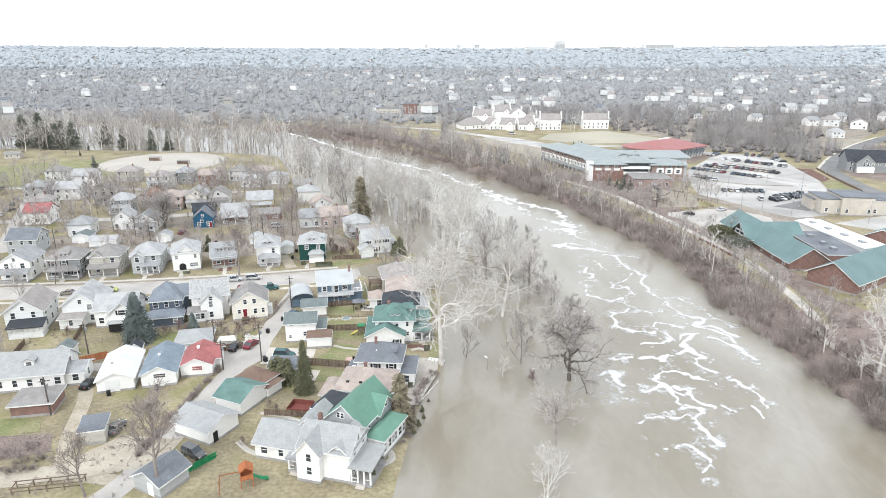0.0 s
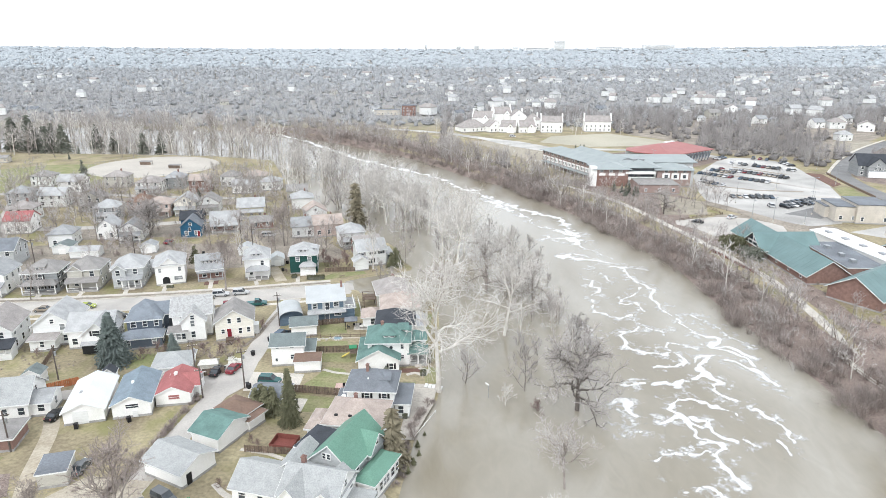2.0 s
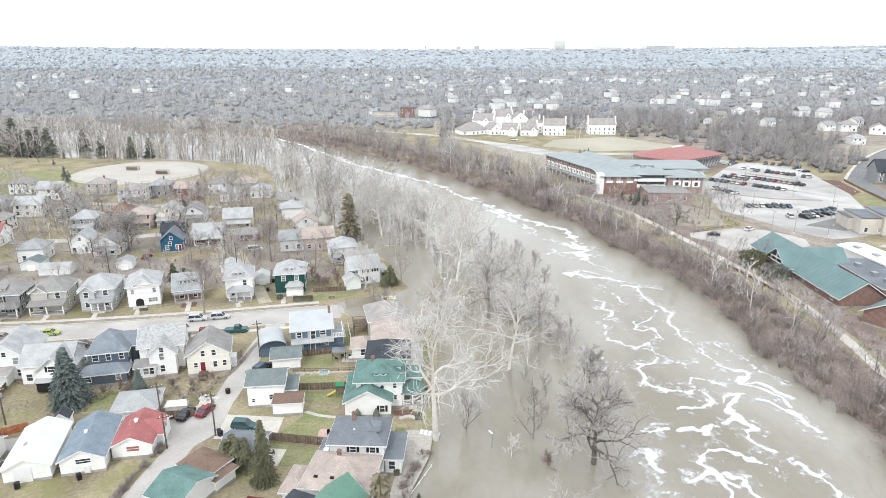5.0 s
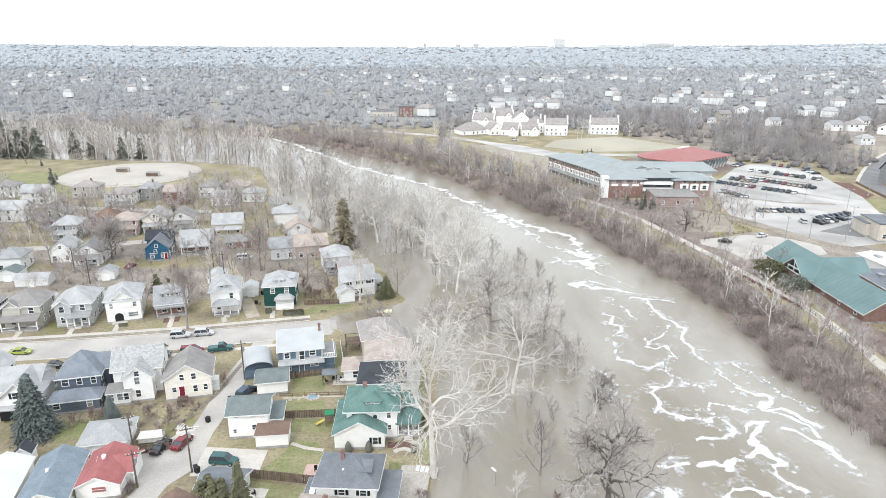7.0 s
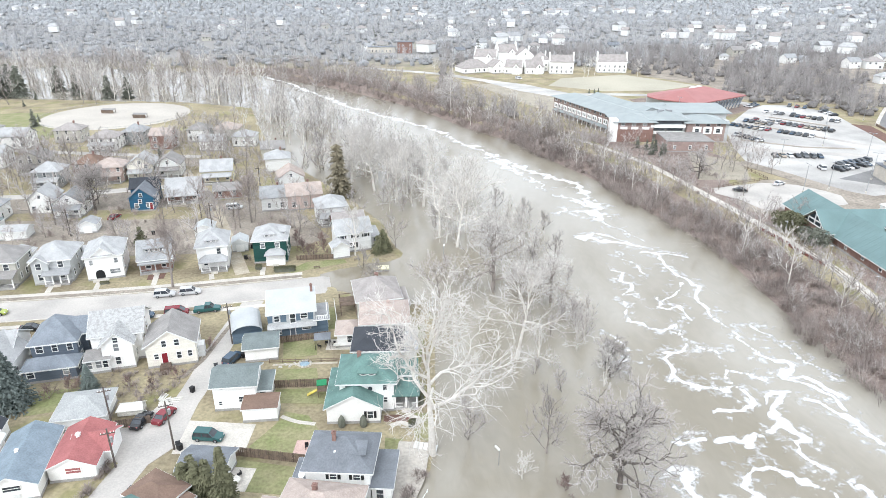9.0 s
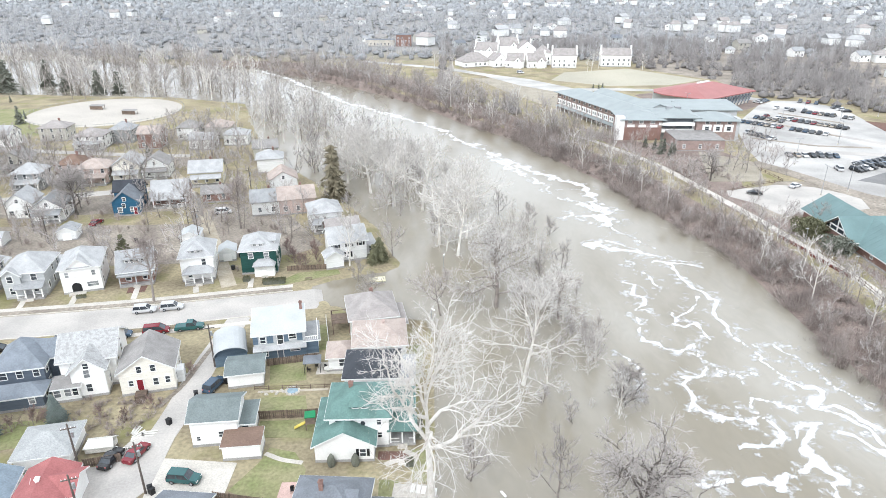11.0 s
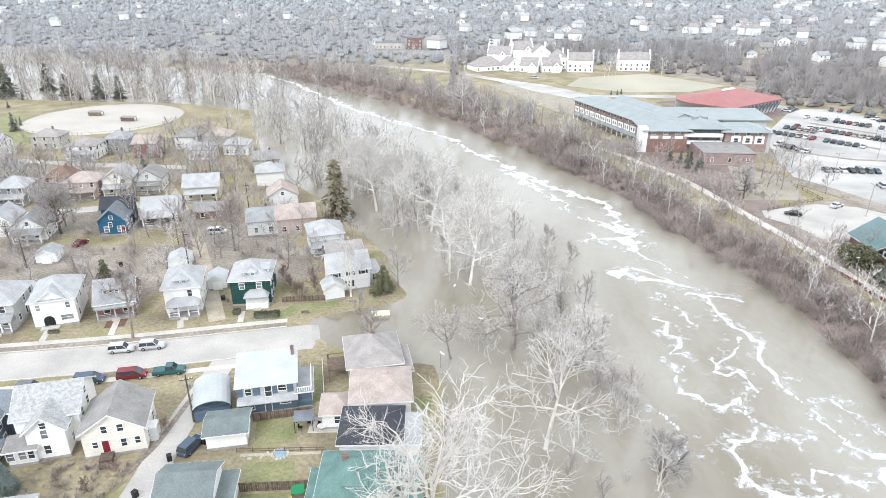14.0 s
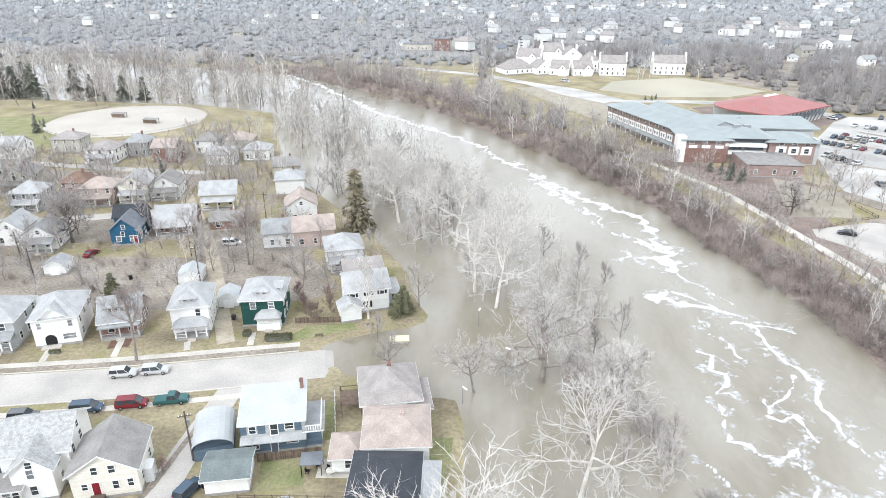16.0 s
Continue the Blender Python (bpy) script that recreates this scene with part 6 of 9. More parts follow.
# ---- trees ----
def strands(geo, pts, r0, r1, sides=3):
    """A tapering branch of few sides along the points."""
    n = len(pts)
    k = len(geo.v)
    for i, p in enumerate(pts):
        d = pts[min(i + 1, n - 1)] - pts[max(i - 1, 0)]
        u = d.orthogonal().normalized()
        w = d.normalized().cross(u)
        r = r0 + (r1 - r0) * i / (n - 1)
        for j in range(sides):
            a = 2 * math.pi * j / sides
            geo.v.append(tuple(p + u * (r * math.cos(a)) + w * (r * math.sin(a))))
    for i in range(n - 1):
        for j in range(sides):
            geo.f.append((k + i * sides + j, k + i * sides + (j + 1) % sides, k + (i + 1) * sides + (j + 1) % sides, k + (i + 1) * sides + j))


def shoot(rng, start, way, length, steps, wander, lift):
    pts, d = [start.copy()], way.normalized()
    for _ in range(steps):
        d = (d + Vector((rng.gauss(0, wander), rng.gauss(0, wander), rng.gauss(0, wander) + lift))).normalized()
        pts.append(pts[-1] + d * (length / steps))
    return pts


def along(pts, t):
    u = t * (len(pts) - 1)
    i = min(int(u), len(pts) - 2)
    return pts[i].lerp(pts[i + 1], u - i), (pts[i + 1] - pts[i]).normalized()


def bare_tree(seed, h, spread, r, fork, limbs, subs, twigs, bark, twig, label, tip=0.016, fine=2, wander=0.16, lift=0.10, flat=0.0, lite=False, spray=0):
    """A leafless tree: trunk and limbs, and a crown of branches that end in fine twigs."""
    rng = random.Random(seed)
    T = thing("tree", 0, 0, 0, 0, label, "tree")
    trunk, crown = Geo(), Geo()
    lean = Vector((rng.gauss(0, 0.06), rng.gauss(0, 0.06), 1))
    stem = shoot(rng, Vector((0, 0, -1.5)), lean, h * 0.86 + 1.5, 8, 0.07, 0.05)
    strands(trunk, stem, r, r * 0.12, 4 if lite else 8)
    for i in range(limbs):
        t = fork + (0.9 - fork) * (i / limbs) ** 0.9 * 0.95
        p, _ = along(stem, t)
        az = 2.4 * i + rng.uniform(-0.5, 0.5)
        el = radians(rng.uniform(24, 52) + 40 * (t - fork) - flat * 20)
        L = spread * (1.1 - 0.55 * (t - fork) / (0.9 - fork)) * rng.uniform(0.75, 1.15)
        limb = shoot(rng, p, Vector((math.cos(az) * math.cos(el), math.sin(az) * math.cos(el), math.sin(el))), L, 4 if lite else 8, wander, lift)
        lr = r * (0.52 - 0.32 * (t - fork)) * rng.uniform(0.7, 1.0)
        strands(trunk, limb, lr, 0.035, 3 if lite else 5)
        for j in range(subs):
            q, d = along(limb, 0.2 + 0.78 * (j + rng.random()) / subs)
            side = d.cross(Vector((rng.gauss(0, 1), rng.gauss(0, 1), rng.gauss(0, 1)))).normalized()
            sl = L * rng.uniform(0.28, 0.5)
            sub = shoot(rng, q, d * 0.8 + side * 0.8 + Vector((0, 0, 0.3)), sl, 2 if lite else 3, wander * 1.3, lift)
            if lite:
                flat_ = d.cross(side) * max(lr * 0.4, 0.04)
                crown.add([sub[0] - flat_, sub[0] + flat_, sub[1] + flat_ * 0.7, sub[1] - flat_ * 0.7, sub[2]], [(0, 1, 2, 3), (3, 2, 4)])
            else:
                strands(crown, sub, max(lr * 0.4, 0.035), tip * 1.5, 3)
            for _ in range(spray):
                e, d3 = along(sub, rng.uniform(0.25, 1))
                side = d3.cross(Vector((rng.gauss(0, 1), rng.gauss(0, 1), rng.gauss(0, 1)))).normalized()
                crown.add([e - side * tip, e + side * tip, e + (d3 * rng.uniform(0.2, 1) + side.cross(d3) * rng.gauss(0, 0.8) + Vector((0, 0, rng.uniform(-0.1, 0.7)))) * sl * rng.uniform(0.35, 0.85)], [(0, 1, 2)])
            for k in range(twigs):
                s, d2 = along(sub, 0.15 + 0.85 * (k + rng.random()) / twigs)
                side = d2.cross(Vector((rng.gauss(0, 1), rng.gauss(0, 1), rng.gauss(0, 1)))).normalized()
                tl = sl * rng.uniform(0.25, 0.5)
                tw = shoot(rng, s, d2 * 0.7 + side * 0.9 + Vector((0, 0, 0.2)), tl, 2, wander * 1.5, lift)
                across = side.cross(d2) * tip * 1.5
                crown.add([s - across, s + across, tw[1] + across * 0.6, tw[1] - across * 0.6, tw[2]], [(0, 1, 2, 3), (3, 2, 4)])
                for _ in range(fine):
                    e, d3 = along(tw, rng.uniform(0.3, 1))
                    side = d3.cross(Vector((rng.gauss(0, 1), rng.gauss(0, 1), rng.gauss(0, 1)))).normalized()
                    crown.add([e - side * tip, e + side * tip, e + (d3 * 0.8 + side * rng.uniform(0.3, 1.0) + Vector((0, 0, 0.2))) * tl * rng.uniform(0.3, 0.6)], [(0, 1, 2)])
    part("trunk", trunk, bark, T)
    part("crown", crown, twig, T)
    T["h"] = h
    return T


def grown_tree(seed, h, reach, r, clean, limbs, rise, bark, twig, label, gnarl=0.22, up=0.06, side=(9, 6), fine=5, tip=0.02, girth=0.5):
    """A broad leafless tree: a clear bole, great limbs from its upper part, and three orders of branches on each limb."""
    rng = random.Random(seed)
    T = thing("tree", 0, 0, 0, 0, label, "tree")
    trunk, crown = Geo(), Geo()

    def any_way():
        return Vector((rng.gauss(0, 1), rng.gauss(0, 1), rng.gauss(0, 1)))

    def branch(p, d, length, r0, order):
        pts, steps, d = [p], (9, 6, 3)[order], d.normalized()
        for _ in range(steps):
            d = (d + any_way() * gnarl + Vector((0, 0, up))).normalized()
            pts.append(pts[-1] + d * (length / steps))
        strands(trunk if order < 2 else crown, pts, r0, max(r0 * 0.18, tip), 6 if order == 0 else 3)
        if order == 2:
            for _ in range(fine):
                q, way = along(pts, rng.uniform(0.15, 1))
                a = way.cross(any_way()).normalized()
                crown.add([q - a * tip * 0.8, q + a * tip * 0.8, q + (way * 0.6 + a.cross(way) * rng.uniform(0.3, 1) + any_way() * 0.3) * length * rng.uniform(0.35, 0.7)], [(0, 1, 2)])
            return
        for j in range(side[order]):
            t = 0.16 + 0.82 * (j + rng.random()) / side[order]
            q, way = along(pts, t)
            a = way.cross(any_way()).normalized()
            branch(q, way * 0.7 + a * 0.85 + Vector((0, 0, 0.12)), length * (0.66 - 0.3 * t) * rng.uniform(0.7, 1.15), max(r0 * (1 - 0.7 * t) * 0.6, tip * 1.2), order + 1)

    stem = shoot(rng, Vector((0, 0, -1.5)), Vector((rng.gauss(0, 0.03), rng.gauss(0, 0.03), 1)), h * 0.68 + 1.5, 8, 0.05, 0.08)
    strands(trunk, stem, r, r * 0.16, 9)
    low = (clean * h + 1.5) / (h * 0.68 + 1.5)
    for i in range(limbs):
        u = (i + 0.5) / limbs
        p, _ = along(stem, low + (0.98 - low) * u ** 0.85)
        az, el = 2.4 * i + rng.uniform(-0.45, 0.45), radians(rise[0] + (rise[1] - rise[0]) * u + rng.uniform(-9, 9))
        branch(p, Vector((math.cos(az) * math.cos(el), math.sin(az) * math.cos(el), math.sin(el))), reach * (1.0 - 0.3 * u) * rng.uniform(0.78, 1.1), r * girth * (1.05 - 0.55 * u), 0)
    part("trunk", trunk, bark, T)
    part("crown", crown, twig, T)
    T["h"] = h
    return T


USED = set()


def plant(proto, x, y, h, rot=None, z=None, label=""):
    """Puts a tree of that height at a place: the first one built, then copies of it."""
    s = h / proto["h"]
    zz = (max(ground_z(x, y), -1.4) if z is None else z)
    m = pose(x, y, zz, 0, 0, (x * 37 + y * 53) % 360 if rot is None else rot) @ Matrix.Scale(s, 4)
    if proto.name in USED:
        ob = copy_thing(proto, m)
    else:
        USED.add(proto.name)
        proto.matrix_basis = m
        ob = proto
    if label:
        ob["label"] = label
    return ob


def grove(name, spots, label):
    """Joins many trees of the same few kinds into one mesh: spots of tree, x, y, height, turn."""
    V, I, S, N, k, nl = [], [], [], [], 0, 0
    for proto, x, y, h, rot in spots:
        s = h / proto["h"]
        m = np.array(pose(x, y, max(ground_z(x, y), -1.4), 0, 0, rot) @ Matrix.Scale(s, 4))
        for slot, ob in enumerate(proto.children):
            me_ = ob.data
            co = np.empty(len(me_.vertices) * 3, np.float32)
            me_.vertices.foreach_get("co", co)
            co = co.reshape(-1, 3)
            li = np.empty(len(me_.loops), np.int32)
            me_.loops.foreach_get("vertex_index", li)
            ls = np.empty(len(me_.polygons), np.int32)
            me_.polygons.foreach_get("loop_start", ls)
            V.append(co @ m[:3, :3].T + m[:3, 3])
            I.append(li + k)
            S.append(ls + nl)
            N.append(np.full(len(ls), slot, np.int32))
            k += len(co)
            nl += len(li)
    me_ = bpy.data.meshes.new(name)
    me_.vertices.add(k)
    me_.vertices.foreach_set("co", np.concatenate(V).astype(np.float32).ravel())
    me_.loops.add(nl)
    me_.loops.foreach_set("vertex_index", np.concatenate(I))
    S = np.concatenate(S)
    me_.polygons.add(len(S))
    me_.polygons.foreach_set("loop_start", S)
    me_.update(calc_edges=True)
    for ob in spots[0][0].children:
        me_.materials.append(ob.data.materials[0])
    me_.polygons.foreach_set("material_index", np.concatenate(N))
    return tagged(new(name, me_), label, "trees", kind="stuff")


SYC_BIG = grown_tree(12, 25, 13.4, 0.58, 0.3, 9, (14, 72), PALEBARK, PALETWIG, "tall pale-barked sycamore with wide bare limbs over the water", 0.26, 0.03, (9, 7), 8, 0.026, 0.48)
SYC = [grown_tree(20 + i, 18, 9.0, 0.38, 0.3, 9, (20, 74), PALEBARK, PALETWIG, "pale-barked bare sycamore in flood water", 0.2, 0.045, (7, 5), 5, 0.028, 0.45) for i in range(2)]
RIVERTREE = grown_tree(31, 18, 9.6, 0.5, 0.16, 13, (10, 70), BARK, PALETWIG, "large gnarled pale brown bare tree in flood water", 0.26, 0.02, (9, 7), 7, 0.03, 0.44)
OAK = [grown_tree(40 + i, 13, 7.6, 0.42, 0.16, 14, (12, 72), DARKBARK, TWIG, "spreading brown-barked bare tree in flood water", 0.27, -0.01, (8, 7), 8, 0.03, 0.46) for i in range(2)]
WYE = grown_tree(51, 13, 7.6, 0.3, 0.3, 8, (20, 66), BARK, TWIG, "forked bare tree standing in flood water", 0.15, 0.06, (7, 6), 8, 0.024, 0.5)
ELM = grown_tree(57, 18, 7.0, 0.34, 0.26, 10, (40, 78), BARK, BRUSH, "tall bare brown tree with upright limbs", 0.14, 0.07, (8, 6), 7, 0.026, 0.42)
MID = [bare_tree(60 + i, 15, 6.4, 0.22, 0.22, 9, 7, 7, BARK, TWIG, "bare grey-brown tree standing in flood water", 0.032, 2, 0.17, 0.13, spray=6) for i in range(4)]
PALEMID = [bare_tree(70 + i, 17, 7.2, 0.28, 0.28, 9, 7, 7, PALEBARK, PALETWIG, "pale bare tree standing in flood water", 0.03, 2, 0.2, 0.12, spray=5) for i in range(2)]
LOW = [bare_tree(80 + i, 14, 7.2, 0.22, 0.22, 7, 6, 7, BARK, TWIG, "bare grey-brown deciduous tree in a yard", 0.045, 1, 0.18, 0.12, lite=True, spray=7) for i in range(4)]
LOWPALE = [bare_tree(90 + i, 18, 6.6, 0.3, 0.32, 7, 6, 7, PALEBARK, PALETWIG, "tall pale bare tree in a yard", 0.05, 2, 0.18, 0.14, lite=True) for i in range(2)]
FARLOW = [bare_tree(100 + i, 14, 7.0, 0.24, 0.22, 7, 4, 3, BARK, TWIG, "bare grey-brown tree in park woods", 0.07, 1, 0.18, 0.12, lite=True, spray=6) for i in range(3)]
FARPALE = [bare_tree(110 + i, 18, 6.8, 0.3, 0.3, 6, 5, 5, PALEBARK, PALETWIG, "tall pale bare tree in park woods", 0.075, 1, 0.18, 0.14, lite=True) for i in range(2)]
LOWRED = bare_tree(95, 6, 3.8, 0.12, 0.06, 11, 7, 8, BARK, REDTWIG, "reddish bare shrub-like tree in a yard", 0.026, 2, 0.18, 0.08, lite=True, spray=6)

plant(SYC_BIG, -0.2, 126.4, 28, 20)
plant(SYC[0], 15.2, 153, 21.5)
plant(RIVERTREE, 13, 181, 21)
plant(RIVERTREE, 25.5, 176, 12, 130)
plant(OAK[0], 26.5, 119.5, 18)
plant(OAK[1], 31.6, 146.8, 9, label="low gnarled tree half under the flood")
plant(WYE, 1.2, 177.5, 12.5, 140)
plant(WYE, 20, 96, 13)
plant(LOWRED, 18.9, 118.9, 3.4, label="reddish bare shrub half under the flood")
plant(SYC[0], 4.9, 208, 18)
plant(SYC[1], -13.3, 245, 20)
plant(SYC[0], -21.5, 257, 20)
plant(SYC[1], 87.5, 115, 19, label="pale sycamore leaning over the bank")
plant(SYC[0], 86, 108, 15, label="pale sycamore leaning over the bank")
plant(SYC[0], 6, 388, 17, label="pale sycamore on the far bank")
plant(OAK[1], 90.4, 263, 16, label="bare spreading tree on the lawn by the trail")
plant(MID[0], 4.8, 130, 11)
plant(MID[1], 17, 126.5, 13)
plant(MID[3], 29, 165, 8)
plant(MID[1], 28.8, 167, 8)
plant(MID[0], 22.5, 142.5, 9)
plant(PALEMID[0], 15.5, 80, 13)
plant(PALEMID[1], 12.8, 121, 6)
plant(PALEMID[1], 0, 220, 16)
plant(PALEMID[0], -21.4, 201, 19, label="tall pale bare tree beside a white house")
plant(MID[2], -18.2, 194, 8)
plant(WYE, -14.3, 184.3, 8.5, 200, label="dark forked tree in flood water before a taupe roof")
for k, (x, y, h) in enumerate(((23.1, 191.5, 13), (24.3, 178.5, 10), (31.3, 187, 11), (27, 172, 9.5), (19.5, 186, 10), (29.5, 160, 9))):
    plant(MID[k % 4], x, y, h)
plant(ELM, -43.7, 82.5, 20, 70, label="tall bare brown tree beside a shed")
plant(ELM, -55, 82.5, 11, 160, label="small bare tree beside the drive")
plant(ELM, -62, 183, 15.5, 30, label="bare street tree on the verge")
plant(ELM, -55, 225.5, 15, 80, label="bare brown tree beside the lane")
plant(OAK[0], -106.4, 236.5, 11, 40, label="spreading dark bare tree in a back yard")
for x, y, h in ((-11.5, 208, 10), (-24, 224, 11), (-73.4, 238.5, 11), (-103.7, 216, 9), (-69, 199, 10), (-31, 209, 12), (-64, 205, 11), (-39, 215, 12), (-79, 199, 9)):
    plant(LOW[(int(abs(x)) + int(y)) % 4], x, y, h)
for x, y, h in ((-33.6, 200.4, 7), (-31.4, 207.5, 7), (-38.6, 210, 7), (-35.8, 205.4, 6), (-32.5, 201, 6), (-35.5, 203, 6), (-30, 204, 6.5), (-64, 141.4, 6.2), (-66.5, 140.4, 5.2), (-62, 142.4, 4.6), (-50, 143, 4.5), (-46.5, 146, 5), (-54, 143.5, 4), (-43.8, 155, 5), (-90, 140, 4.5), (-97, 152, 5), (-33, 108, 3), (-31.5, 106.5, 3), (-34.5, 96, 3.2), (-22, 106, 4), (-53.8, 127, 3.5)):
    plant(LOWRED, x, y, h)
# line of pale sycamores in the flood, and the trees beyond it
for k, (x, y, h) in enumerate(((-26.2, 274, 18), (-21.9, 268, 17), (-15.4, 260, 18), (-10.5, 254, 19), (-4.9, 241, 20), (0.5, 215, 18), (4.8, 221, 19), (-36.9, 269, 16), (-31.3, 268, 17), (-18, 266, 17), (12, 233, 17), (7.8, 219, 15))):
    plant(SYC[k % 2], x, y, h)
for k, (x, y, h) in enumerate(((16, 201, 13), (23, 216, 13), (27, 209, 12), (23, 244, 13), (30, 221, 11), (29.5, 197, 12), (21.5, 191, 12), (19.7, 222, 14), (25.5, 231, 12), (-13.2, 222.7, 12), (-22.7, 206.5, 17), (10, 206, 12), (15, 215, 13), (18, 236, 12), (6, 247, 14), (13, 250, 13))):
    plant(MID[k % 4] if k % 3 else PALEMID[k % 2], x, y, h)
# flooded woods between the houses and the current
rng = random.Random(11)
EDGE = np.array([(128, 30), (165, 31), (185, 29), (205, 27), (240, 12), (275, -4), (320, -28), (400, -66), (440, -95)])
n, wet_brown, wet_pale = 0, [], []
for k, (x, y) in enumerate(((-79, 330), (-80, 349), (-52.4, 349), (-55, 330), (-44.8, 281), (-66, 290), (-74.7, 364), (-34, 337), (-42.5, 347), (-52.6, 364), (-64, 349), (-65.5, 381), (-43, 322), (-27.8, 309), (-26, 330), (-15.6, 306), (-11.6, 291), (-88, 372), (-96, 392), (-36, 300), (-48, 305), (-20, 318), (-2, 286), (-70, 338), (-90, 340), (-58, 318))):
    wet_pale.append((FARPALE[k % 2], x, y, 14 + k * 5 % 6, k * 77 % 360))
for k, (x, y, h) in enumerate(((-44, 223.5, 9), (-38.8, 218, 8), (-34, 223.5, 8), (-29.6, 219.4, 9), (-48, 232, 11), (-46.6, 244.4, 12), (-53.4, 246, 11), (-59, 257, 12), (-64, 269, 12), (-72, 281, 12), (-40, 236, 10), (-36, 246, 10))):
    plant(LOW[k % 4], x, y, h)
while n < 160:
    y = 140 + 290 * rng.random() ** 0.95
    xl, xr = np.interp(y, SHORE_L[:, 0], SHORE_L[:, 1]) + 3, np.interp(y, EDGE[:, 0], EDGE[:, 1])
    if xl < -200:
        xl = -150
    x = xr - (xr - xl) * rng.random() ** (1.7 if y < 300 else 1.0)
    if y < 205 and x < 17:
        continue
    if y < 228 and x < xl + 10:
        continue
    k = rng.random()
    if y < 305:
        proto = PALEMID[rng.randrange(2)] if k < 0.58 else MID[rng.randrange(4)]
    else:
        proto = FARPALE[rng.randrange(2)] if k < 0.62 else FARLOW[rng.randrange(3)]
    h = rng.uniform(11, 17) if y > 205 else rng.uniform(7.5, 13)
    if y < 250:
        plant(proto, x, y, h)
    else:
        (wet_pale if k < 0.62 else wet_brown).append((proto, x, y, h, rng.uniform(0, 360)))
    n += 1
grove("flooded_trees", wet_brown, "bare grey-brown trees standing in flood water")
grove("flooded_trees", wet_pale, "pale bare trees standing in flood water")
# park woods standing in water
brown, pale = [], []
while len(brown) + len(pale) < 185:
    x, y = rng.uniform(-340, -70), rng.uniform(395, 560)
    if (x + 169) ** 2 + (y - 385) ** 2 < 42 ** 2 or x > np.interp(y, SHORE_R[:, 0], SHORE_R[:, 1]) - 40 or (x > -110 and y < 415) or (x < -200 and y < 415):
        continue
    if rng.random() < 0.35:
        pale.append((FARPALE[rng.randrange(2)], x, y, rng.uniform(18, 26), rng.uniform(0, 360)))
    else:
        brown.append((FARLOW[rng.randrange(3)], x, y, rng.uniform(16, 24), rng.uniform(0, 360)))
# yard trees of the neighbourhood
BUILT = np.array([(o.matrix_basis.translation.x, o.matrix_basis.translation.y) for o in bpy.data.objects if o.parent is None and o.name.split(".")[0] in ("house", "garage", "shed", "carriage_house", "car", "school_building", "sports_hall", "brick_building")])


def free(x, y, gap):
    return np.hypot(BUILT[:, 0] - x, BUILT[:, 1] - y).min() > gap


n = 0
while n < 150:
    x, y = (rng.uniform(-230, -40), rng.uniform(198, 345)) if n > 14 else (rng.uniform(-170, -92), rng.uniform(120, 180))
    if x > np.interp(y, SHORE_L[:, 0], SHORE_L[:, 1]) - 6 or not free(x, y, 5.6) or (-99 < x < -85 and 222 < y < 238) or (-205 < x < -112 and y > 308):
        continue
    plant(LOW[rng.randrange(4)] if rng.random() < 0.86 else LOWPALE[rng.randrange(2)], x, y, rng.uniform(8, 13.5)) if y < 262 else brown.append((FARLOW[rng.randrange(3)], x, y, rng.uniform(8.5, 14.5), rng.uniform(0, 360)))
    n += 1
n = 0
while n < 105:
    x, y = rng.uniform(-260, -48), rng.uniform(222, 352)
    if x > np.interp(y, SHORE_L[:, 0], SHORE_L[:, 1]) - 5 or not free(x, y, 5.4) or (-99 < x < -85 and 222 < y < 238) or (x + 169) ** 2 + (y - 385) ** 2 < 44 ** 2 or (x + 215) ** 2 + (y - 352) ** 2 < 44 ** 2 or (-205 < x < -118 and y > 312):
        continue
    brown.append((FARLOW[rng.randrange(3)], x, y, rng.uniform(9, 15), rng.uniform(0, 360)))
    n += 1
# trees of the right bank
for _ in range(230):
    y = rng.uniform(105, 548)
    x = np.interp(y, SHORE_R[:, 0], SHORE_R[:, 1]) + rng.uniform(1, 15 if y < 330 else 32)
    h = rng.uniform(4.5, 11.5) if y < 320 else rng.uniform(8, 15)
    if rng.random() < 0.12:
        pale.append((FARPALE[rng.randrange(2)], x, y, h + 2, rng.uniform(0, 360)))
    else:
        brown.append((FARLOW[rng.randrange(3)], x, y, h, rng.uniform(0, 360)))
for _ in range(120):
    y = rng.uniform(392, 610)
    x = np.interp(y, SHORE_R[:, 0], SHORE_R[:, 1]) + rng.uniform(2, 48)
    if not (12 < x < 84 and y < 500):
        brown.append((FARLOW[rng.randrange(3)], x, y, rng.uniform(8, 14), rng.uniform(0, 360)))
for x, y, h in ((103, 275, 10), (106, 272, 12), (122, 298, 9), (78, 287, 8), (76, 300, 9), (66, 321, 10), (60, 340, 9), (105, 284, 11), (71, 312, 8), (80, 308, 9), (88, 292, 8), (30, 352, 13), (21, 362, 14), (97, 282, 9), (111, 290, 10), (116, 300, 8), (92, 250, 7), (84, 262, 8), (99, 226, 7), (103, 222, 8), (118, 268, 9), (128, 316, 9), (95, 318, 9)):
    brown.append((FARLOW[int(x) % 3], x, y, h, x * 31 % 360))
for _ in range(60):
    y = rng.uniform(225, 345)
    x = np.interp(y, SHORE_R[:, 0], SHORE_R[:, 1]) + rng.uniform(14, 32)
    if free(x, y, 17):
        brown.append((FARLOW[rng.randrange(3)], x, y, rng.uniform(4, 9), rng.uniform(0, 360)))
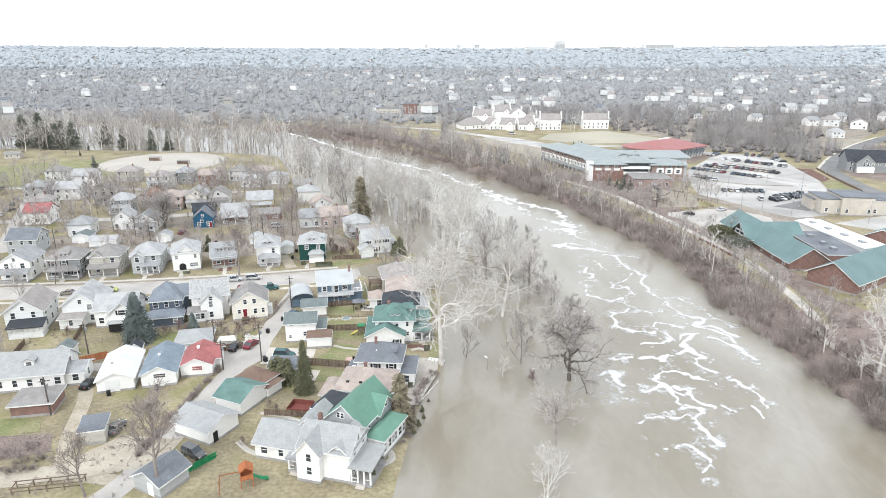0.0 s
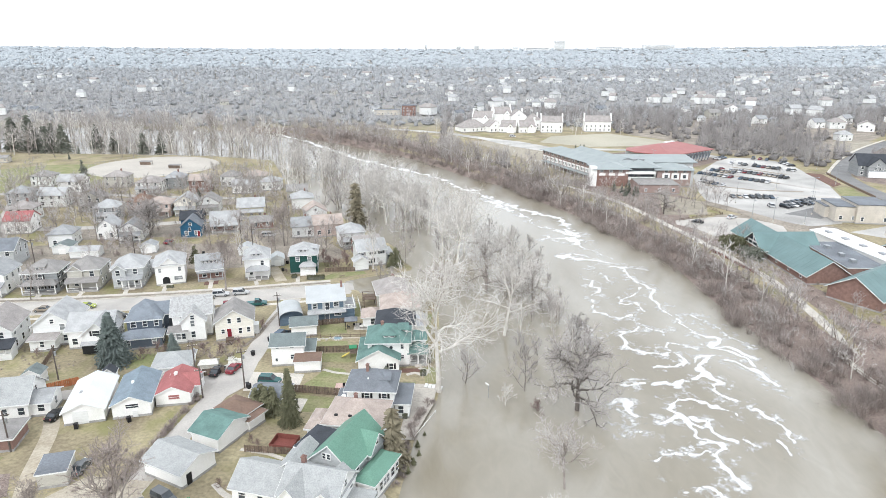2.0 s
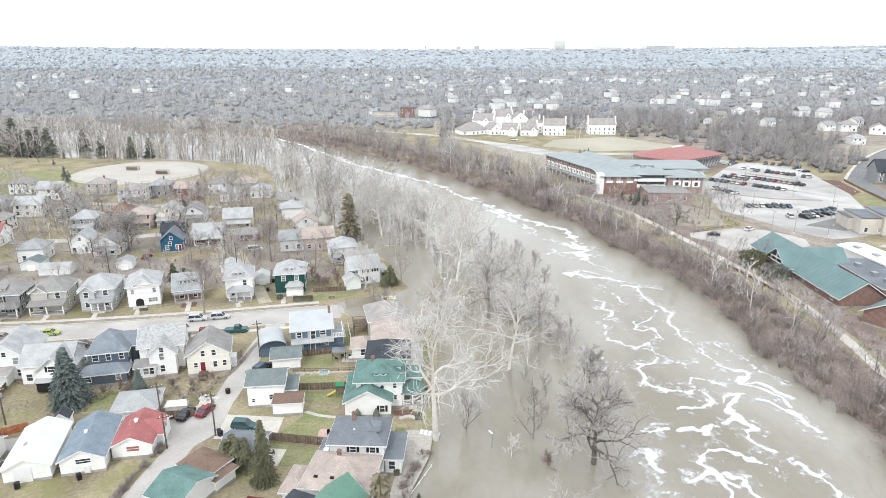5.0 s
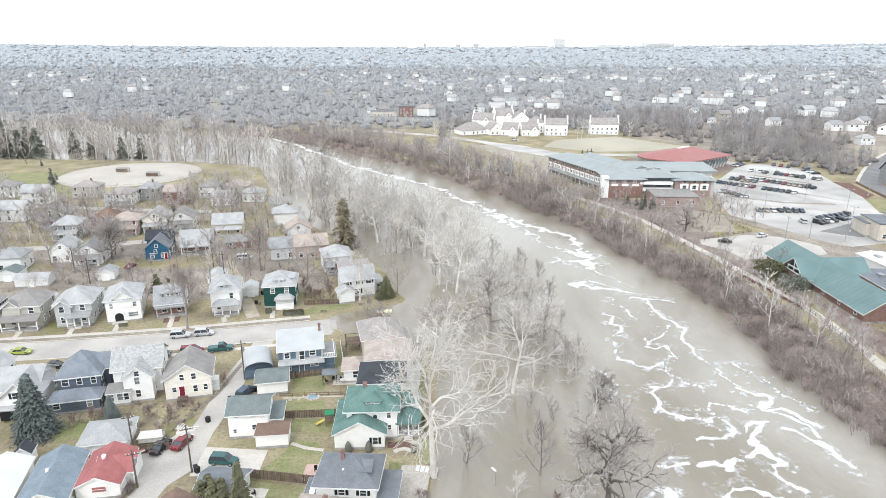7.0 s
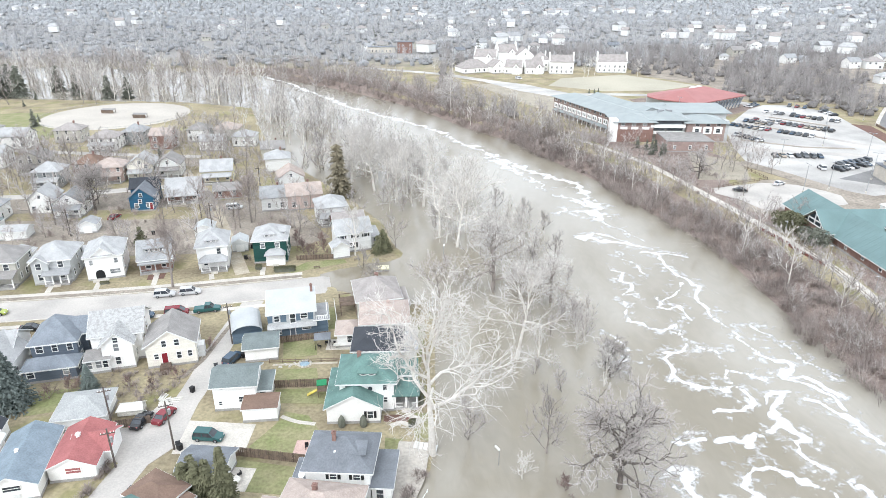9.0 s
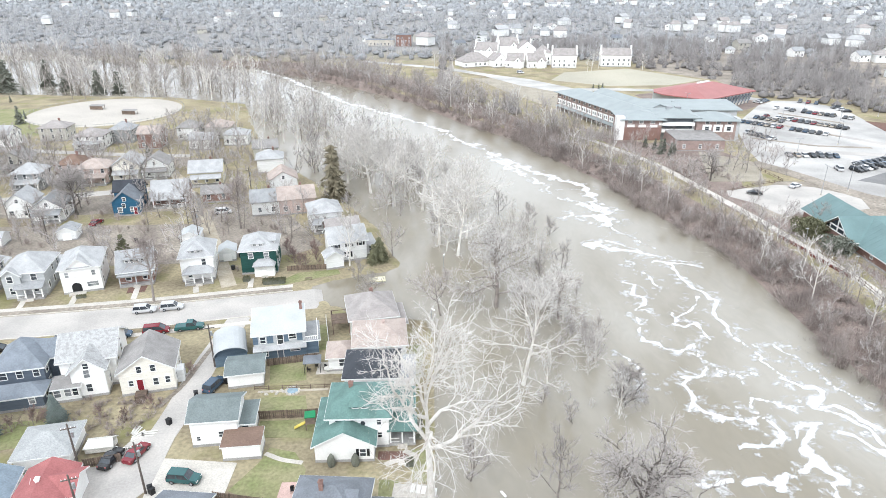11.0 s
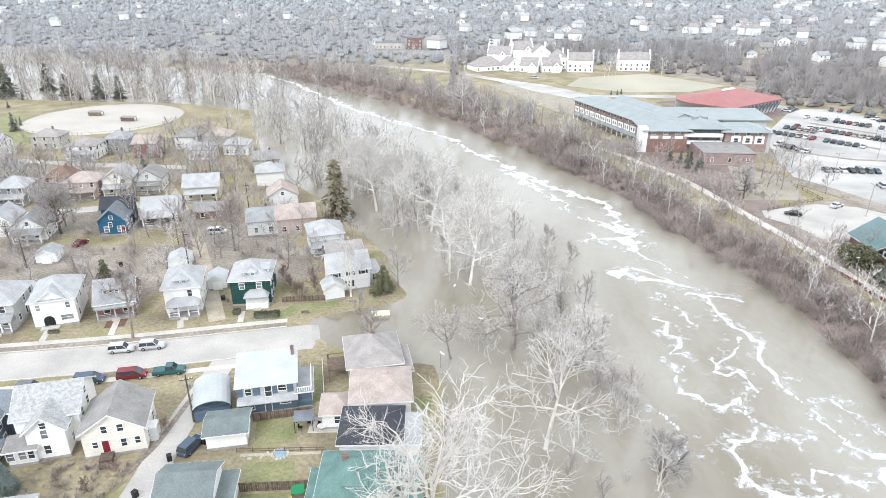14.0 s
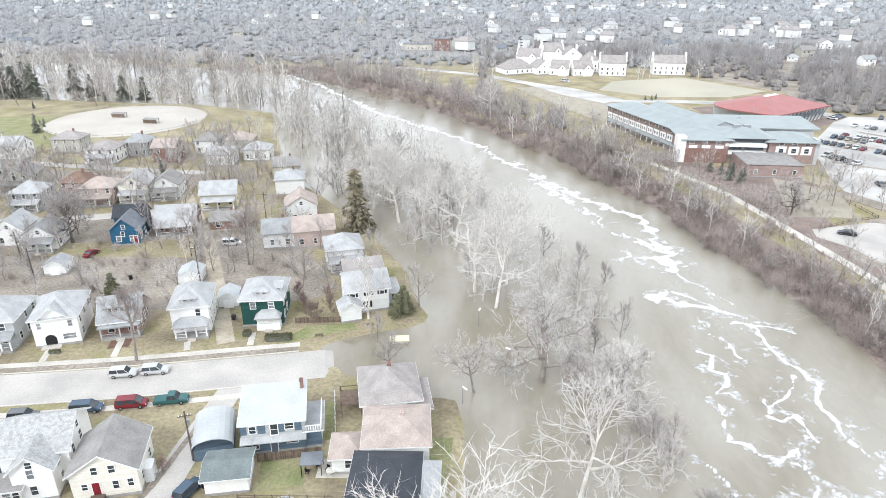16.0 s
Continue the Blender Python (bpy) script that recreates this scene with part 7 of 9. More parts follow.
for x, y, h in ((104, 512, 17), (110, 518, 15), (100, 506, 12), (140, 514, 14), (8, 512, 13), (-4, 520, 14)):
    pale.append((FARPALE[int(y) % 2], x, y, h, x * 7 % 360))
for x, y, h in ((-152, 237, 11), (-161, 236, 10), (-166, 240, 12), (-145, 240, 10)):
    plant(LOW[int(-x) % 4], x, y, h)
plant(LOWPALE[0], -88, 262, 13)
plant(LOWPALE[1], -71, 226, 13)
grove("bare_trees", brown, "bare grey-brown trees in the park and along the bank")
grove("bare_trees", pale, "pale bare trees in the park and along the bank")
for ob in (*FARLOW, *FARPALE):
    plant(ob, -150 - 9 * len(USED) % 90, 436, 17)
for x, y, h in ((107, 277, 11), (111, 272, 10), (117, 276, 12), (121, 283, 10), (126, 300, 11), (124, 310, 9), (98, 244, 8), (103, 255, 7), (97, 190, 7), (104, 160, 8), (96, 150, 6), (112, 150, 8)):
    plant(LOW[(int(x)) % 4], x, y, h, label="bare tree beside the riverside trail")


def conifer(seed, h, r, material, label, layers=16, arms=12, droop=0.25, gap=0.0, name="conifer", leaf=1.0):
    """An evergreen: a trunk with whorls of drooping boughs made of many small needle sprays."""
    rng = random.Random(seed)
    T = thing(name, 0, 0, 0, 0, label, "tree")
    part("trunk", Geo().tube([(0, 0, -0.5), (0, 0, h * 0.5), (0, 0, h * 0.97)], [h * 0.018, h * 0.012, 0.02], 6), BARK, T)
    g = Geo()
    for i in range(layers):
        t = i / (layers - 1)
        z = h * (0.06 + gap + (0.92 - gap) * t)
        rad = r * ((1 - t) ** 0.85 + 0.04)
        for k in range(max(4, int(arms * (1 - 0.5 * t)))):
            a = rng.uniform(0, 6.28)
            L = rad * rng.uniform(0.7, 1.12)
            tipz = z - droop * L + rng.uniform(-0.1, 0.1) * r
            for m_ in range(7):
                s = (m_ + rng.random()) / 7
                cx, cy, cz = math.cos(a) * L * s, math.sin(a) * L * s, z + (tipz - z) * s
                q = (rng.uniform(0.28, 0.5) * r * (0.30 + 0.35 * (1 - s)) + 0.06) * leaf
                ax, ay = math.cos(a + rng.uniform(-1.2, 1.2)), math.sin(a + rng.uniform(-1.2, 1.2))
                g.add([(cx, cy, cz + q * 0.35), (cx + ax * q - ay * q * 0.5, cy + ay * q + ax * q * 0.5, cz - q * rng.uniform(0.2, 0.6)), (cx + ax * q + ay * q * 0.5, cy + ay * q - ax * q * 0.5, cz - q * rng.uniform(0.1, 0.6)), (cx - ax * q * 0.3, cy - ay * q * 0.3, cz - q * 0.5)],
                      [(0, 1, 2), (0, 2, 3), (0, 3, 1)])
    part("crown", g, material, T)
    T["h"] = h
    return T


C_SPRUCE = conifer(1, 12.2, 4.5, SPRUCE, "blue spruce with dense drooping boughs", 30, 36, leaf=0.5)
plant(C_SPRUCE, -71.6, 137.5, 12.2, 0)
plant(C_SPRUCE, -60.6, 142.5, 5.2, 40, label="small blue-green spruce beside a dark house")
C_COLUMN = conifer(2, 11.5, 2.4, ARBOR, "tall olive-green column-shaped evergreen", 34, 28, 0.4, leaf=0.6)
plant(C_COLUMN, -27.6, 114, 11.5, 0)
C_DARK = conifer(3, 14, 4.2, CONIFER, "dark green conifer beside bare trees", 14, 9, 0.3)
C_PINE = conifer(4, 9.5, 3.0, PINEOLD, "thin brownish pine at the water's edge", 15, 10, 0.45, 0.05)
plant(C_PINE, -7.8, 102, 10.5, 0)
plant(C_PINE, -32.9, 251, 15.5, 0, label="tall thin brownish evergreen at the flooded shore")
C_BUSH = conifer(5, 4.6, 2.3, ARBOR, "rounded olive evergreen bush", 13, 18, 0.5, name="evergreen_bush", leaf=0.66)
for x, y, h in ((-35.2, 118.4, 5.0), (-33.2, 118.0, 5.0), (-31.6, 117.6, 4.6), (-34.4, 119.8, 4.6), (-32.2, 119.2, 4.4)):
    plant(C_BUSH, x, y, h)
for x, y, h in ((-15.6, 202.6, 4.6), (-13.8, 204, 4.8), (-14.6, 205.5, 5.2), (-79.7, 208, 5),):
    plant(C_BUSH, x, y, h, label="dark evergreen bush near a bank")
C_PARK = conifer(6, 15, 5.4, CONIFER, "broad dark conifer at the edge of a park", 16, 13, 0.3, leaf=0.85)
for x, y, h in ((-277, 448, 18), (-266, 443, 15), (-256, 445, 16), (-285, 456, 20), (-300, 460, 18), (-312, 480, 17), (-279, 462, 13), (-279, 472, 14), (-244, 466, 14), (-224, 449, 11), (-199, 438, 12), (-188, 440, 11)):
    plant(C_PARK, x, y, h)
for x, y, h in ((-196, 357, 8.5), (-239, 432, 8), (-210, 438, 9), (-233, 410, 6), (-124, 333, 7),  (-130, 330, 9), (-112, 300, 8), (81.5, 307, 8), (84, 303, 7.5), (87, 293, 9), (84, 296.5, 9.5), (89.5, 297, 7), (86.5, 300, 8.5), (93, 440, 5), (96, 443, 5), (90, 441, 4.5), (54, 528, 10), (50, 530, 10),  (-204.5, 372, 4.5), (-200, 368, 4.5), (-206, 377, 4)):
    plant(C_DARK, x, y, h)


def broad_bush(seed, x, y, h, r, material, label):
    """A spreading evergreen: lobes of short leafy sprays on low stems."""
    rng = random.Random(seed)
    B = thing("evergreen_bush", x, y, ground_z(x, y), 0, label, "bush")
    stems, leaves = Geo(), Geo()
    for k in range(16):
        a, d = 2.4 * k, r * math.sqrt((k + 0.4) / 16) * 0.72
        c = Vector((math.cos(a) * d, math.sin(a) * d, h * rng.uniform(0.42, 0.62) * (1 - 0.35 * (d / r) ** 2)))
        stems.tube([(0, 0, -0.3), tuple(c * 0.5), tuple(c)], [0.12, 0.08, 0.03], 5)
        q = r * rng.uniform(0.3, 0.46)
        for _ in range(150):
            n = Vector((rng.gauss(0, 1), rng.gauss(0, 1), rng.gauss(0.15, 0.9))).normalized()
            p = c + Vector((n.x * q, n.y * q, n.z * h * 0.36)) * rng.uniform(0.7, 1.08)
            if p.z < 0.1:
                continue
            t = n.cross(Vector((rng.gauss(0, 1), rng.gauss(0, 1), rng.gauss(0, 1)))).normalized()
            o, w = (n * 0.6 + Vector((0, 0, -0.15)) + t * 0.5).normalized() * rng.uniform(0.3, 0.62), t.cross(n) * rng.uniform(0.1, 0.2)
            leaves.add([p - w, p + o * 0.55 - w * 1.3, p + o, p + o * 0.55 + w * 1.3, p + w], [(0, 1, 2, 3, 4)])
    part("stems", stems, BARK, B)
    part("crown", leaves, material, B)


broad_bush(1, 97.3, 214.2, 5.4, 4.6, ARBOR, "broad olive-green evergreen bush beside a brick building")
broad_bush(2, 98.9, 203.9, 4.6, 4.0, CONIFER, "broad dark evergreen bush with drooping boughs")
broad_bush(3, 100.6, 219.6, 3.6, 2.6, ARBOR, "small olive evergreen bush behind a larger one")


# ---- brush and woods, too many to count ----
def slivers(seed, xy, z, h, r, count, width, low=0.25, trunk=0.3, up=0.6, skew=0.9):
    """Many thin triangular twigs that fan up and out from each place: vertices and faces."""
    rs = np.random.RandomState(seed)
    n = len(xy)
    rep = np.repeat(np.arange(n), count)
    m = n * count
    a, u = rs.uniform(0, 2 * np.pi, m), rs.uniform(0, 1, m)
    el = rs.uniform(-0.1, 1.0, m)
    H_, R_ = h[rep], r[rep]
    f = rs.uniform(0.0, 0.75, m)
    sx, sy = np.cos(a) * np.cos(el * 1.5) * R_, np.sin(a) * np.cos(el * 1.5) * R_
    tipz = H_ * (low + (1 - low) * np.clip(0.25 + 0.75 * np.sin(el * 1.5) * rs.uniform(0.75, 1.05, m), 0, 1))
    tip = np.column_stack([xy[rep, 0] + sx, xy[rep, 1] + sy, z[rep] + tipz])
    root = np.column_stack([xy[rep, 0] + sx * f * skew, xy[rep, 1] + sy * f * skew, z[rep] + tipz * (low * 0.6 + f * 0.75)])
    b = a + rs.uniform(0.6, 2.4, m)
    w = width * rs.uniform(0.5, 1.4, m)
    off = np.column_stack([np.cos(b) * w, np.sin(b) * w, rs.uniform(-0.4, 0.4, m) * w])
    v = np.empty((m * 3, 3))
    v[0::3], v[1::3], v[2::3] = root - off, root + off, tip
    faces = np.arange(m * 3).reshape(-1, 3)
    if trunk:
        t = np.empty((n * 3, 3))
        dx = rs.uniform(-1, 1, (n, 2)) * trunk
        t[0::3] = np.column_stack([xy - dx, z - 0.6])
        t[1::3] = np.column_stack([xy + dx, z - 0.6])
        t[2::3] = np.column_stack([xy, z + h * 0.85])
        faces = np.vstack([faces, np.arange(n * 3).reshape(-1, 3) + len(v)])
        v = np.vstack([v, t])
    return v, faces


def sprays(seed, xy, z, h, r, count, width):
    """Upright bare twigs that fan from inside each crown up to its rim, and a stem for each tree."""
    q = np.random.RandomState(seed)
    rep_ = np.repeat(np.arange(len(xy)), count)
    m = len(rep_)
    a, s_ = q.uniform(0, 2 * np.pi, m), q.uniform(0, 1, m)
    out = np.sqrt(1 - (s_ * 0.9) ** 2) * r[rep_] * q.uniform(0.65, 1.1, m)
    top = h[rep_] * (0.42 + 0.62 * s_ * q.uniform(0.85, 1.1, m))
    ox, oy, inn = np.cos(a) * out, np.sin(a) * out, q.uniform(0.25, 0.8, m)
    b = np.column_stack([xy, z])[rep_]
    tip = b + np.column_stack([ox, oy, top])
    root = b + np.column_stack([ox * inn + q.normal(0, 0.3, m), oy * inn + q.normal(0, 0.3, m), top * q.uniform(0.35, 0.75, m)])
    w, c = width * q.uniform(0.5, 1.4, m), a + q.uniform(0.8, 2.3, m)
    off = np.column_stack([np.cos(c) * w, np.sin(c) * w, np.zeros(m)])
    v = np.empty((m * 3, 3))
    v[0::3], v[1::3], v[2::3] = root - off, root + off, tip
    t = np.empty((len(xy) * 3, 3))
    dx = np.column_stack([np.full(len(xy), width * 1.3), np.zeros(len(xy))])
    t[0::3], t[1::3], t[2::3] = np.column_stack([xy - dx, z - 0.5]), np.column_stack([xy + dx, z - 0.5]), np.column_stack([xy, z + h * 0.9])
    v = np.vstack([v, t])
    return v, np.arange(len(v)).reshape(-1, 3)


def domes(seed, xy, z, h, r, seg=7):
    """Rounded, uneven crowns that close over a wood: three rings of points and a top for each tree."""
    q = np.random.RandomState(seed)
    n = len(xy)
    a = np.linspace(0, 2 * np.pi, seg, endpoint=False)[None, :] + q.uniform(0, 1, (n, 1))
    v = np.empty((n, 3 * seg + 1, 3))
    for k, (up, wide) in enumerate(((0.12, 0.8), (0.5, 1.0), (0.82, 0.66))):
        w = r[:, None] * wide * q.uniform(0.72, 1.28, (n, seg))
        v[:, k * seg:(k + 1) * seg, 0] = xy[:, :1] + np.cos(a) * w
        v[:, k * seg:(k + 1) * seg, 1] = xy[:, 1:] + np.sin(a) * w
        v[:, k * seg:(k + 1) * seg, 2] = z[:, None] + h[:, None] * up * q.uniform(0.85, 1.12, (n, seg))
    v[:, -1, :2], v[:, -1, 2] = xy + q.normal(0, 0.15, (n, 2)) * r[:, None], z + h * q.uniform(0.95, 1.15, n)
    i, j = np.arange(seg), (np.arange(seg) + 1) % seg
    f = np.vstack([np.vstack([np.column_stack([k * seg + i, k * seg + j, (k + 1) * seg + j]), np.column_stack([k * seg + i, (k + 1) * seg + j, (k + 1) * seg + i])]) for k in range(2)] + [np.column_stack([2 * seg + i, 2 * seg + j, np.full(seg, 3 * seg)])])
    return v.reshape(-1, 3), (f[None] + (np.arange(n) * (3 * seg + 1))[:, None, None]).reshape(-1, 3)


def stuff(name, v, f, material, label, category, smooth=False):
    me = bpy.data.meshes.new(name)
    me.vertices.add(len(v))
    me.vertices.foreach_set("co", np.ascontiguousarray(v, dtype=np.float32).ravel())
    me.loops.add(f.size)
    me.loops.foreach_set("vertex_index", np.ascontiguousarray(f, dtype=np.int32).ravel())
    me.polygons.add(len(f))
    me.polygons.foreach_set("loop_start", np.arange(0, f.size, 3, dtype=np.int32))
    me.update(calc_edges=True)
    me.materials.append(material)
    if smooth:
        me.polygons.foreach_set("use_smooth", [True] * len(me.polygons))
    return tagged(new(name, me), label, category, kind="stuff")


def thicket(seed, xy, z, h, r, stems, twigs, width, lean):
    """Shrubs of bowed, wandering stems with many short side twigs; lean pulls them to one side."""
    q = np.random.RandomState(seed)
    rep_ = np.repeat(np.arange(len(xy)), stems)
    m = len(rep_)
    a, e = q.uniform(0, 2 * np.pi, m), q.uniform(0.1, 1.0, m) ** 0.7
    H_, R_ = h[rep_] * q.uniform(0.5, 1.1, m), r[rep_] * e * q.uniform(0.5, 1.25, m)
    d = np.column_stack([np.cos(a) + lean[rep_, 0], np.sin(a) + lean[rep_, 1]])
    b = np.column_stack([xy, z])[rep_] + np.column_stack([q.normal(0, 0.12, (m, 2)) * h[rep_][:, None], np.zeros(m)])
    p = [b + np.column_stack([d * (R_ * t ** 1.3)[:, None], H_ * (1.25 * t - (0.2 + 0.45 * e) * t * t)]) + q.normal(0, 0.09 * t, (m, 3)) * h[rep_][:, None] for t in (0.0, 0.5, 1.0)]
    w = (width * q.uniform(0.6, 1.5, m))[:, None]
    s_ = np.column_stack([-d[:, 1], d[:, 0], q.uniform(-0.5, 0.5, m)])
    s_ /= np.linalg.norm(s_, axis=1)[:, None] + 1e-6
    v = np.empty((m * 5, 3))
    v[0::5], v[1::5], v[2::5], v[3::5], v[4::5] = p[0] - s_ * w, p[0] + s_ * w, p[1] + s_ * w * 0.7, p[1] - s_ * w * 0.7, p[2]
    k = np.arange(m)[:, None] * 5
    f = np.vstack([k + [0, 1, 2], k + [0, 2, 3], k + [3, 2, 4]])
    on = np.repeat(np.arange(m), twigs)
    t = q.uniform(0.1, 1, len(on))[:, None]
    root = np.where(t < 0.5, p[0][on] + (p[1] - p[0])[on] * t * 2, p[1][on] + (p[2] - p[1])[on] * (t * 2 - 1))
    way = q.normal(0, 1, root.shape) + [0, 0, 0.45] + np.column_stack([d, np.zeros(m)])[on] * 0.6
    way *= (h[rep_][on] * q.uniform(0.08, 0.22, len(on)))[:, None] / np.linalg.norm(way, axis=1)[:, None]
    off = np.cross(way, q.normal(0, 1, way.shape))
    off *= width * 0.75 / (np.linalg.norm(off, axis=1)[:, None] + 1e-6)
    u = np.empty((len(on) * 3, 3))
    u[0::3], u[1::3], u[2::3] = root - off, root + off, root + way
    return np.vstack([v, u]), np.vstack([f, np.arange(len(u)).reshape(-1, 3) + len(v)])


rs = np.random.RandomState(4)
by = np.concatenate([rs.uniform(92, 335, 760), rs.uniform(300, 552, 480)])
bay = np.sin(by * 0.13) + np.sin(by * 0.31 + 2) + np.sin(by * 0.07 + 4)
u = rs.uniform(0, 1, len(by)) ** 1.15
bx = np.interp(by, SHORE_R[:, 0], SHORE_R[:, 1]) - 1.4 - 0.9 * bay + u * np.where(by > 320, 25, 12.5)
bxy = np.column_stack([bx, by])
bz = np.maximum(land(bx, by), WATER_Z - 0.3)
bh = (1.8 + 4.6 * rs.beta(1.5, 2.2, len(by))) * (1 + 0.16 * bay) * np.where(by > 320, 1.25, 1)
lean = np.column_stack([np.where(u < 0.3, -0.55, 0.0) + rs.normal(0, 0.2, len(by)), rs.normal(0, 0.25, len(by))])
pick = rs.rand(len(by))
for k, (sel, material, label) in enumerate(((pick < 0.42, BRUSH, "tangled reddish-brown brush along the bank"), ((pick >= 0.42) & (pick < 0.75), BRUSH_PALE, "tangled pale grey brush along the bank"), (pick >= 0.75, BANKTWIG, "dark brown brush along the bank"))):
    v, f = thicket(k, bxy[sel], bz[sel], bh[sel], bh[sel] * 0.75 + 0.4, 28, 5, 0.038, lean[sel])
    stuff("brush", v, f, material, label, "brush")
# hedges and weeds by the alley and fences
hy = rs.uniform(92, 124, 90)
hx = np.interp(hy, [88, 104, 122], [-52, -50.6, -48.2]) + rs.normal(0, 0.35, 90)
wx = rs.uniform(-82, -67, 60)
wy = rs.uniform(88, 96, 60)
ex, ey = rs.uniform(-58, -46, 50), rs.uniform(134, 148, 50)
sx_, sy_ = rs.uniform(-9, -3, 60), rs.uniform(96, 122, 60)
hxy = np.column_stack([np.concatenate([hx, wx, ex, np.interp(sy_, SHORE_L[:, 0], SHORE_L[:, 1]) - rs.uniform(0, 1.5, 60)]), np.concatenate([hy, wy, ey, sy_])])
hh = rs.uniform(0.8, 1.7, len(hxy))
v, f = slivers(7, hxy, land(hxy[:, 0], hxy[:, 1]), hh, hh * 0.8, 60, 0.03, 0.05, 0.0)
stuff("weeds", v, f, BRUSH, "dead weeds and brambles beside the alleys", "weeds")

# weeds on the open ground of the right bank and by the near lane
ty = rs.uniform(105, 345, 1500)
tx = np.interp(ty, SHORE_R[:, 0], SHORE_R[:, 1]) + rs.uniform(11, 44, 1500)
way = np.interp(ty, [100, 128, 147, 163, 186, 205, 228, 250, 282, 315, 338], [90, 88.5, 93, 94.8, 96.3, 93.4, 90, 85.5, 79, 64, 50])
ok = (np.abs(tx - way) > 1.9) & np.array([free(a, b, 12) for a, b in zip(tx, ty)]) & ~((tx > 90) & (ty > 230) & (ty < 262)) & (tx < 120) & (np.sin(tx * 0.4) + np.sin(ty * 0.33) + rs.uniform(-1, 1, 1500) > -0.3)
tx, ty = tx[ok], ty[ok]
th = rs.uniform(0.4, 2.4, len(tx)) ** 1.1
v, f = slivers(17, np.column_stack([tx, ty]), land(tx, ty), th, th * 0.75, 48, 0.045, 0.05, 0.0)
stuff("weeds", v, f, BRUSH_PALE, "dead weeds and bare bushes on rough ground", "weeds")
tx, ty = np.concatenate([rs.uniform(-95, -44, 260), rs.uniform(-60, -45, 70), rs.uniform(-100, -70, 80)]), np.concatenate([rs.uniform(78, 100, 260), rs.uniform(134, 150, 70), rs.uniform(134, 152, 80)])
ok = np.array([free(a, b, 4.6) for a, b in zip(tx, ty)])
tx, ty = tx[ok], ty[ok]
th = rs.uniform(0.25, 0.9, len(tx))
v, f = slivers(18, np.column_stack([tx, ty]), land(tx, ty), th, th * 0.9, 34, 0.025, 0.05, 0.0)
stuff("weeds", v, f, BRUSH_PALE, "dead weeds in rough back yards", "weeds")

yx, yy = rs.uniform(-220, -36, 520), rs.uniform(198, 345, 520)
ok = yx < np.interp(yy, SHORE_L[:, 0], SHORE_L[:, 1]) - 3
yx, yy = yx[ok], yy[ok]
yh = rs.uniform(1.0, 4.2, len(yx))
v, f = slivers(8, np.column_stack([yx, yy]), land(yx, yy), yh, yh * 0.6, 70, 0.035, 0.08, 0.0)
stuff("shrubs", v, f, BRUSH_PALE, "bare shrubs and hedges in the back yards", "shrubs")


def clear(x, y):
    """True where the land beyond the river is open: lots, roads, fields and buildings."""
    xr = np.interp(y, SHORE_R[:, 0], SHORE_R[:, 1])
    c = np.zeros(len(x), bool)
    c |= (y < 545) & (x < xr + 26)
    c |= (x > 40) & (x < 200) & (y < 405)
    c |= (x > 200) & (x < 290) & (y < 372)
    c |= (x > 150) & (x < 330) & (y < 300)
    c |= (x > 60) & (x < 172) & (y > 400) & (y < 522) & (y < 540 - 0.55 * (x - 120))
    c |= (x > 5) & (x < 140) & (y > 505) & (y < 562)
    c |= (np.abs(y - (350 + (x - 208) * 1.08)) < 9) & (x > 200) & (x < 420)
    c |= (x > 12) & (x < 80) & (y > 400) & (y < 490)
    c |= (x > -6) & (x < 145) & (y > 484) & (y < 512)
    c |= (x > 262) & (x < 316) & (y > 415) & (y < 478) & (y < 350 + (x - 208) * 1.08 + 48)
    return c


def scatter(seed, y0, y1, n, left=-0.82, right=0.82):
    q = np.random.RandomState(seed)
    y = np.sqrt(q.uniform(y0 ** 2, y1 ** 2, n))
    return q.uniform(left, right, n) * (y + 40), y


x, y = scatter(77, 600, 1500, 44)
ok = ~clear(x, y) & ((x > np.interp(y, SHORE_R[:, 0], SHORE_R[:, 1]) + 20) | (y > 650))
far_spots = [(294, 482, 1), (318, 560, 0), (332, 556, 4), (345, 536, 3), (284, 590, 0), (306, 700, 3), (320, 694, 0), (330, 865, 1), (345, 860, 0), (103, 1078, 0), (80, 1117, 3), (66, 819, 4), (112, 841, 1), (80, 830, 0), (128, 836, 3), (535, 1205, 0), (372, 520, 1), (392, 546, 5), (360, 590, 0), (410, 600, 3), (262, 640, 2), (240, 610, 1), (258, 700, 0), (90, 690, 4), (-20, 700, 2), (-70, 700, 0)] + [(float(a), float(b), int(a * 7 + b) % 6) for a, b in zip(x[ok], y[ok])]
xb, yb = scatter(80, 640, 1500, 150)
ok = ~clear(xb, yb) & ((xb > -60) | (np.arange(len(xb)) % 5 == 0))
xb, yb = xb[ok], yb[ok]
hs = np.array([s[:2] for s in far_spots] + [(-39, 664), (-33, 664), (-27, 664), (-48, 668), (-60, 668)] + list(zip(xb, yb)))


def screened(a, b):
    """True where a tree would stand close before a house."""
    reach = np.where(hs[:, 1] < 620, 62, 34 + hs[:, 1] * 0.012)
    return ((np.abs(a - hs[:, 0] * b / hs[:, 1]) < 9.5) & (hs[:, 1] - b < reach) & (hs[:, 1] - b > -7)).any()


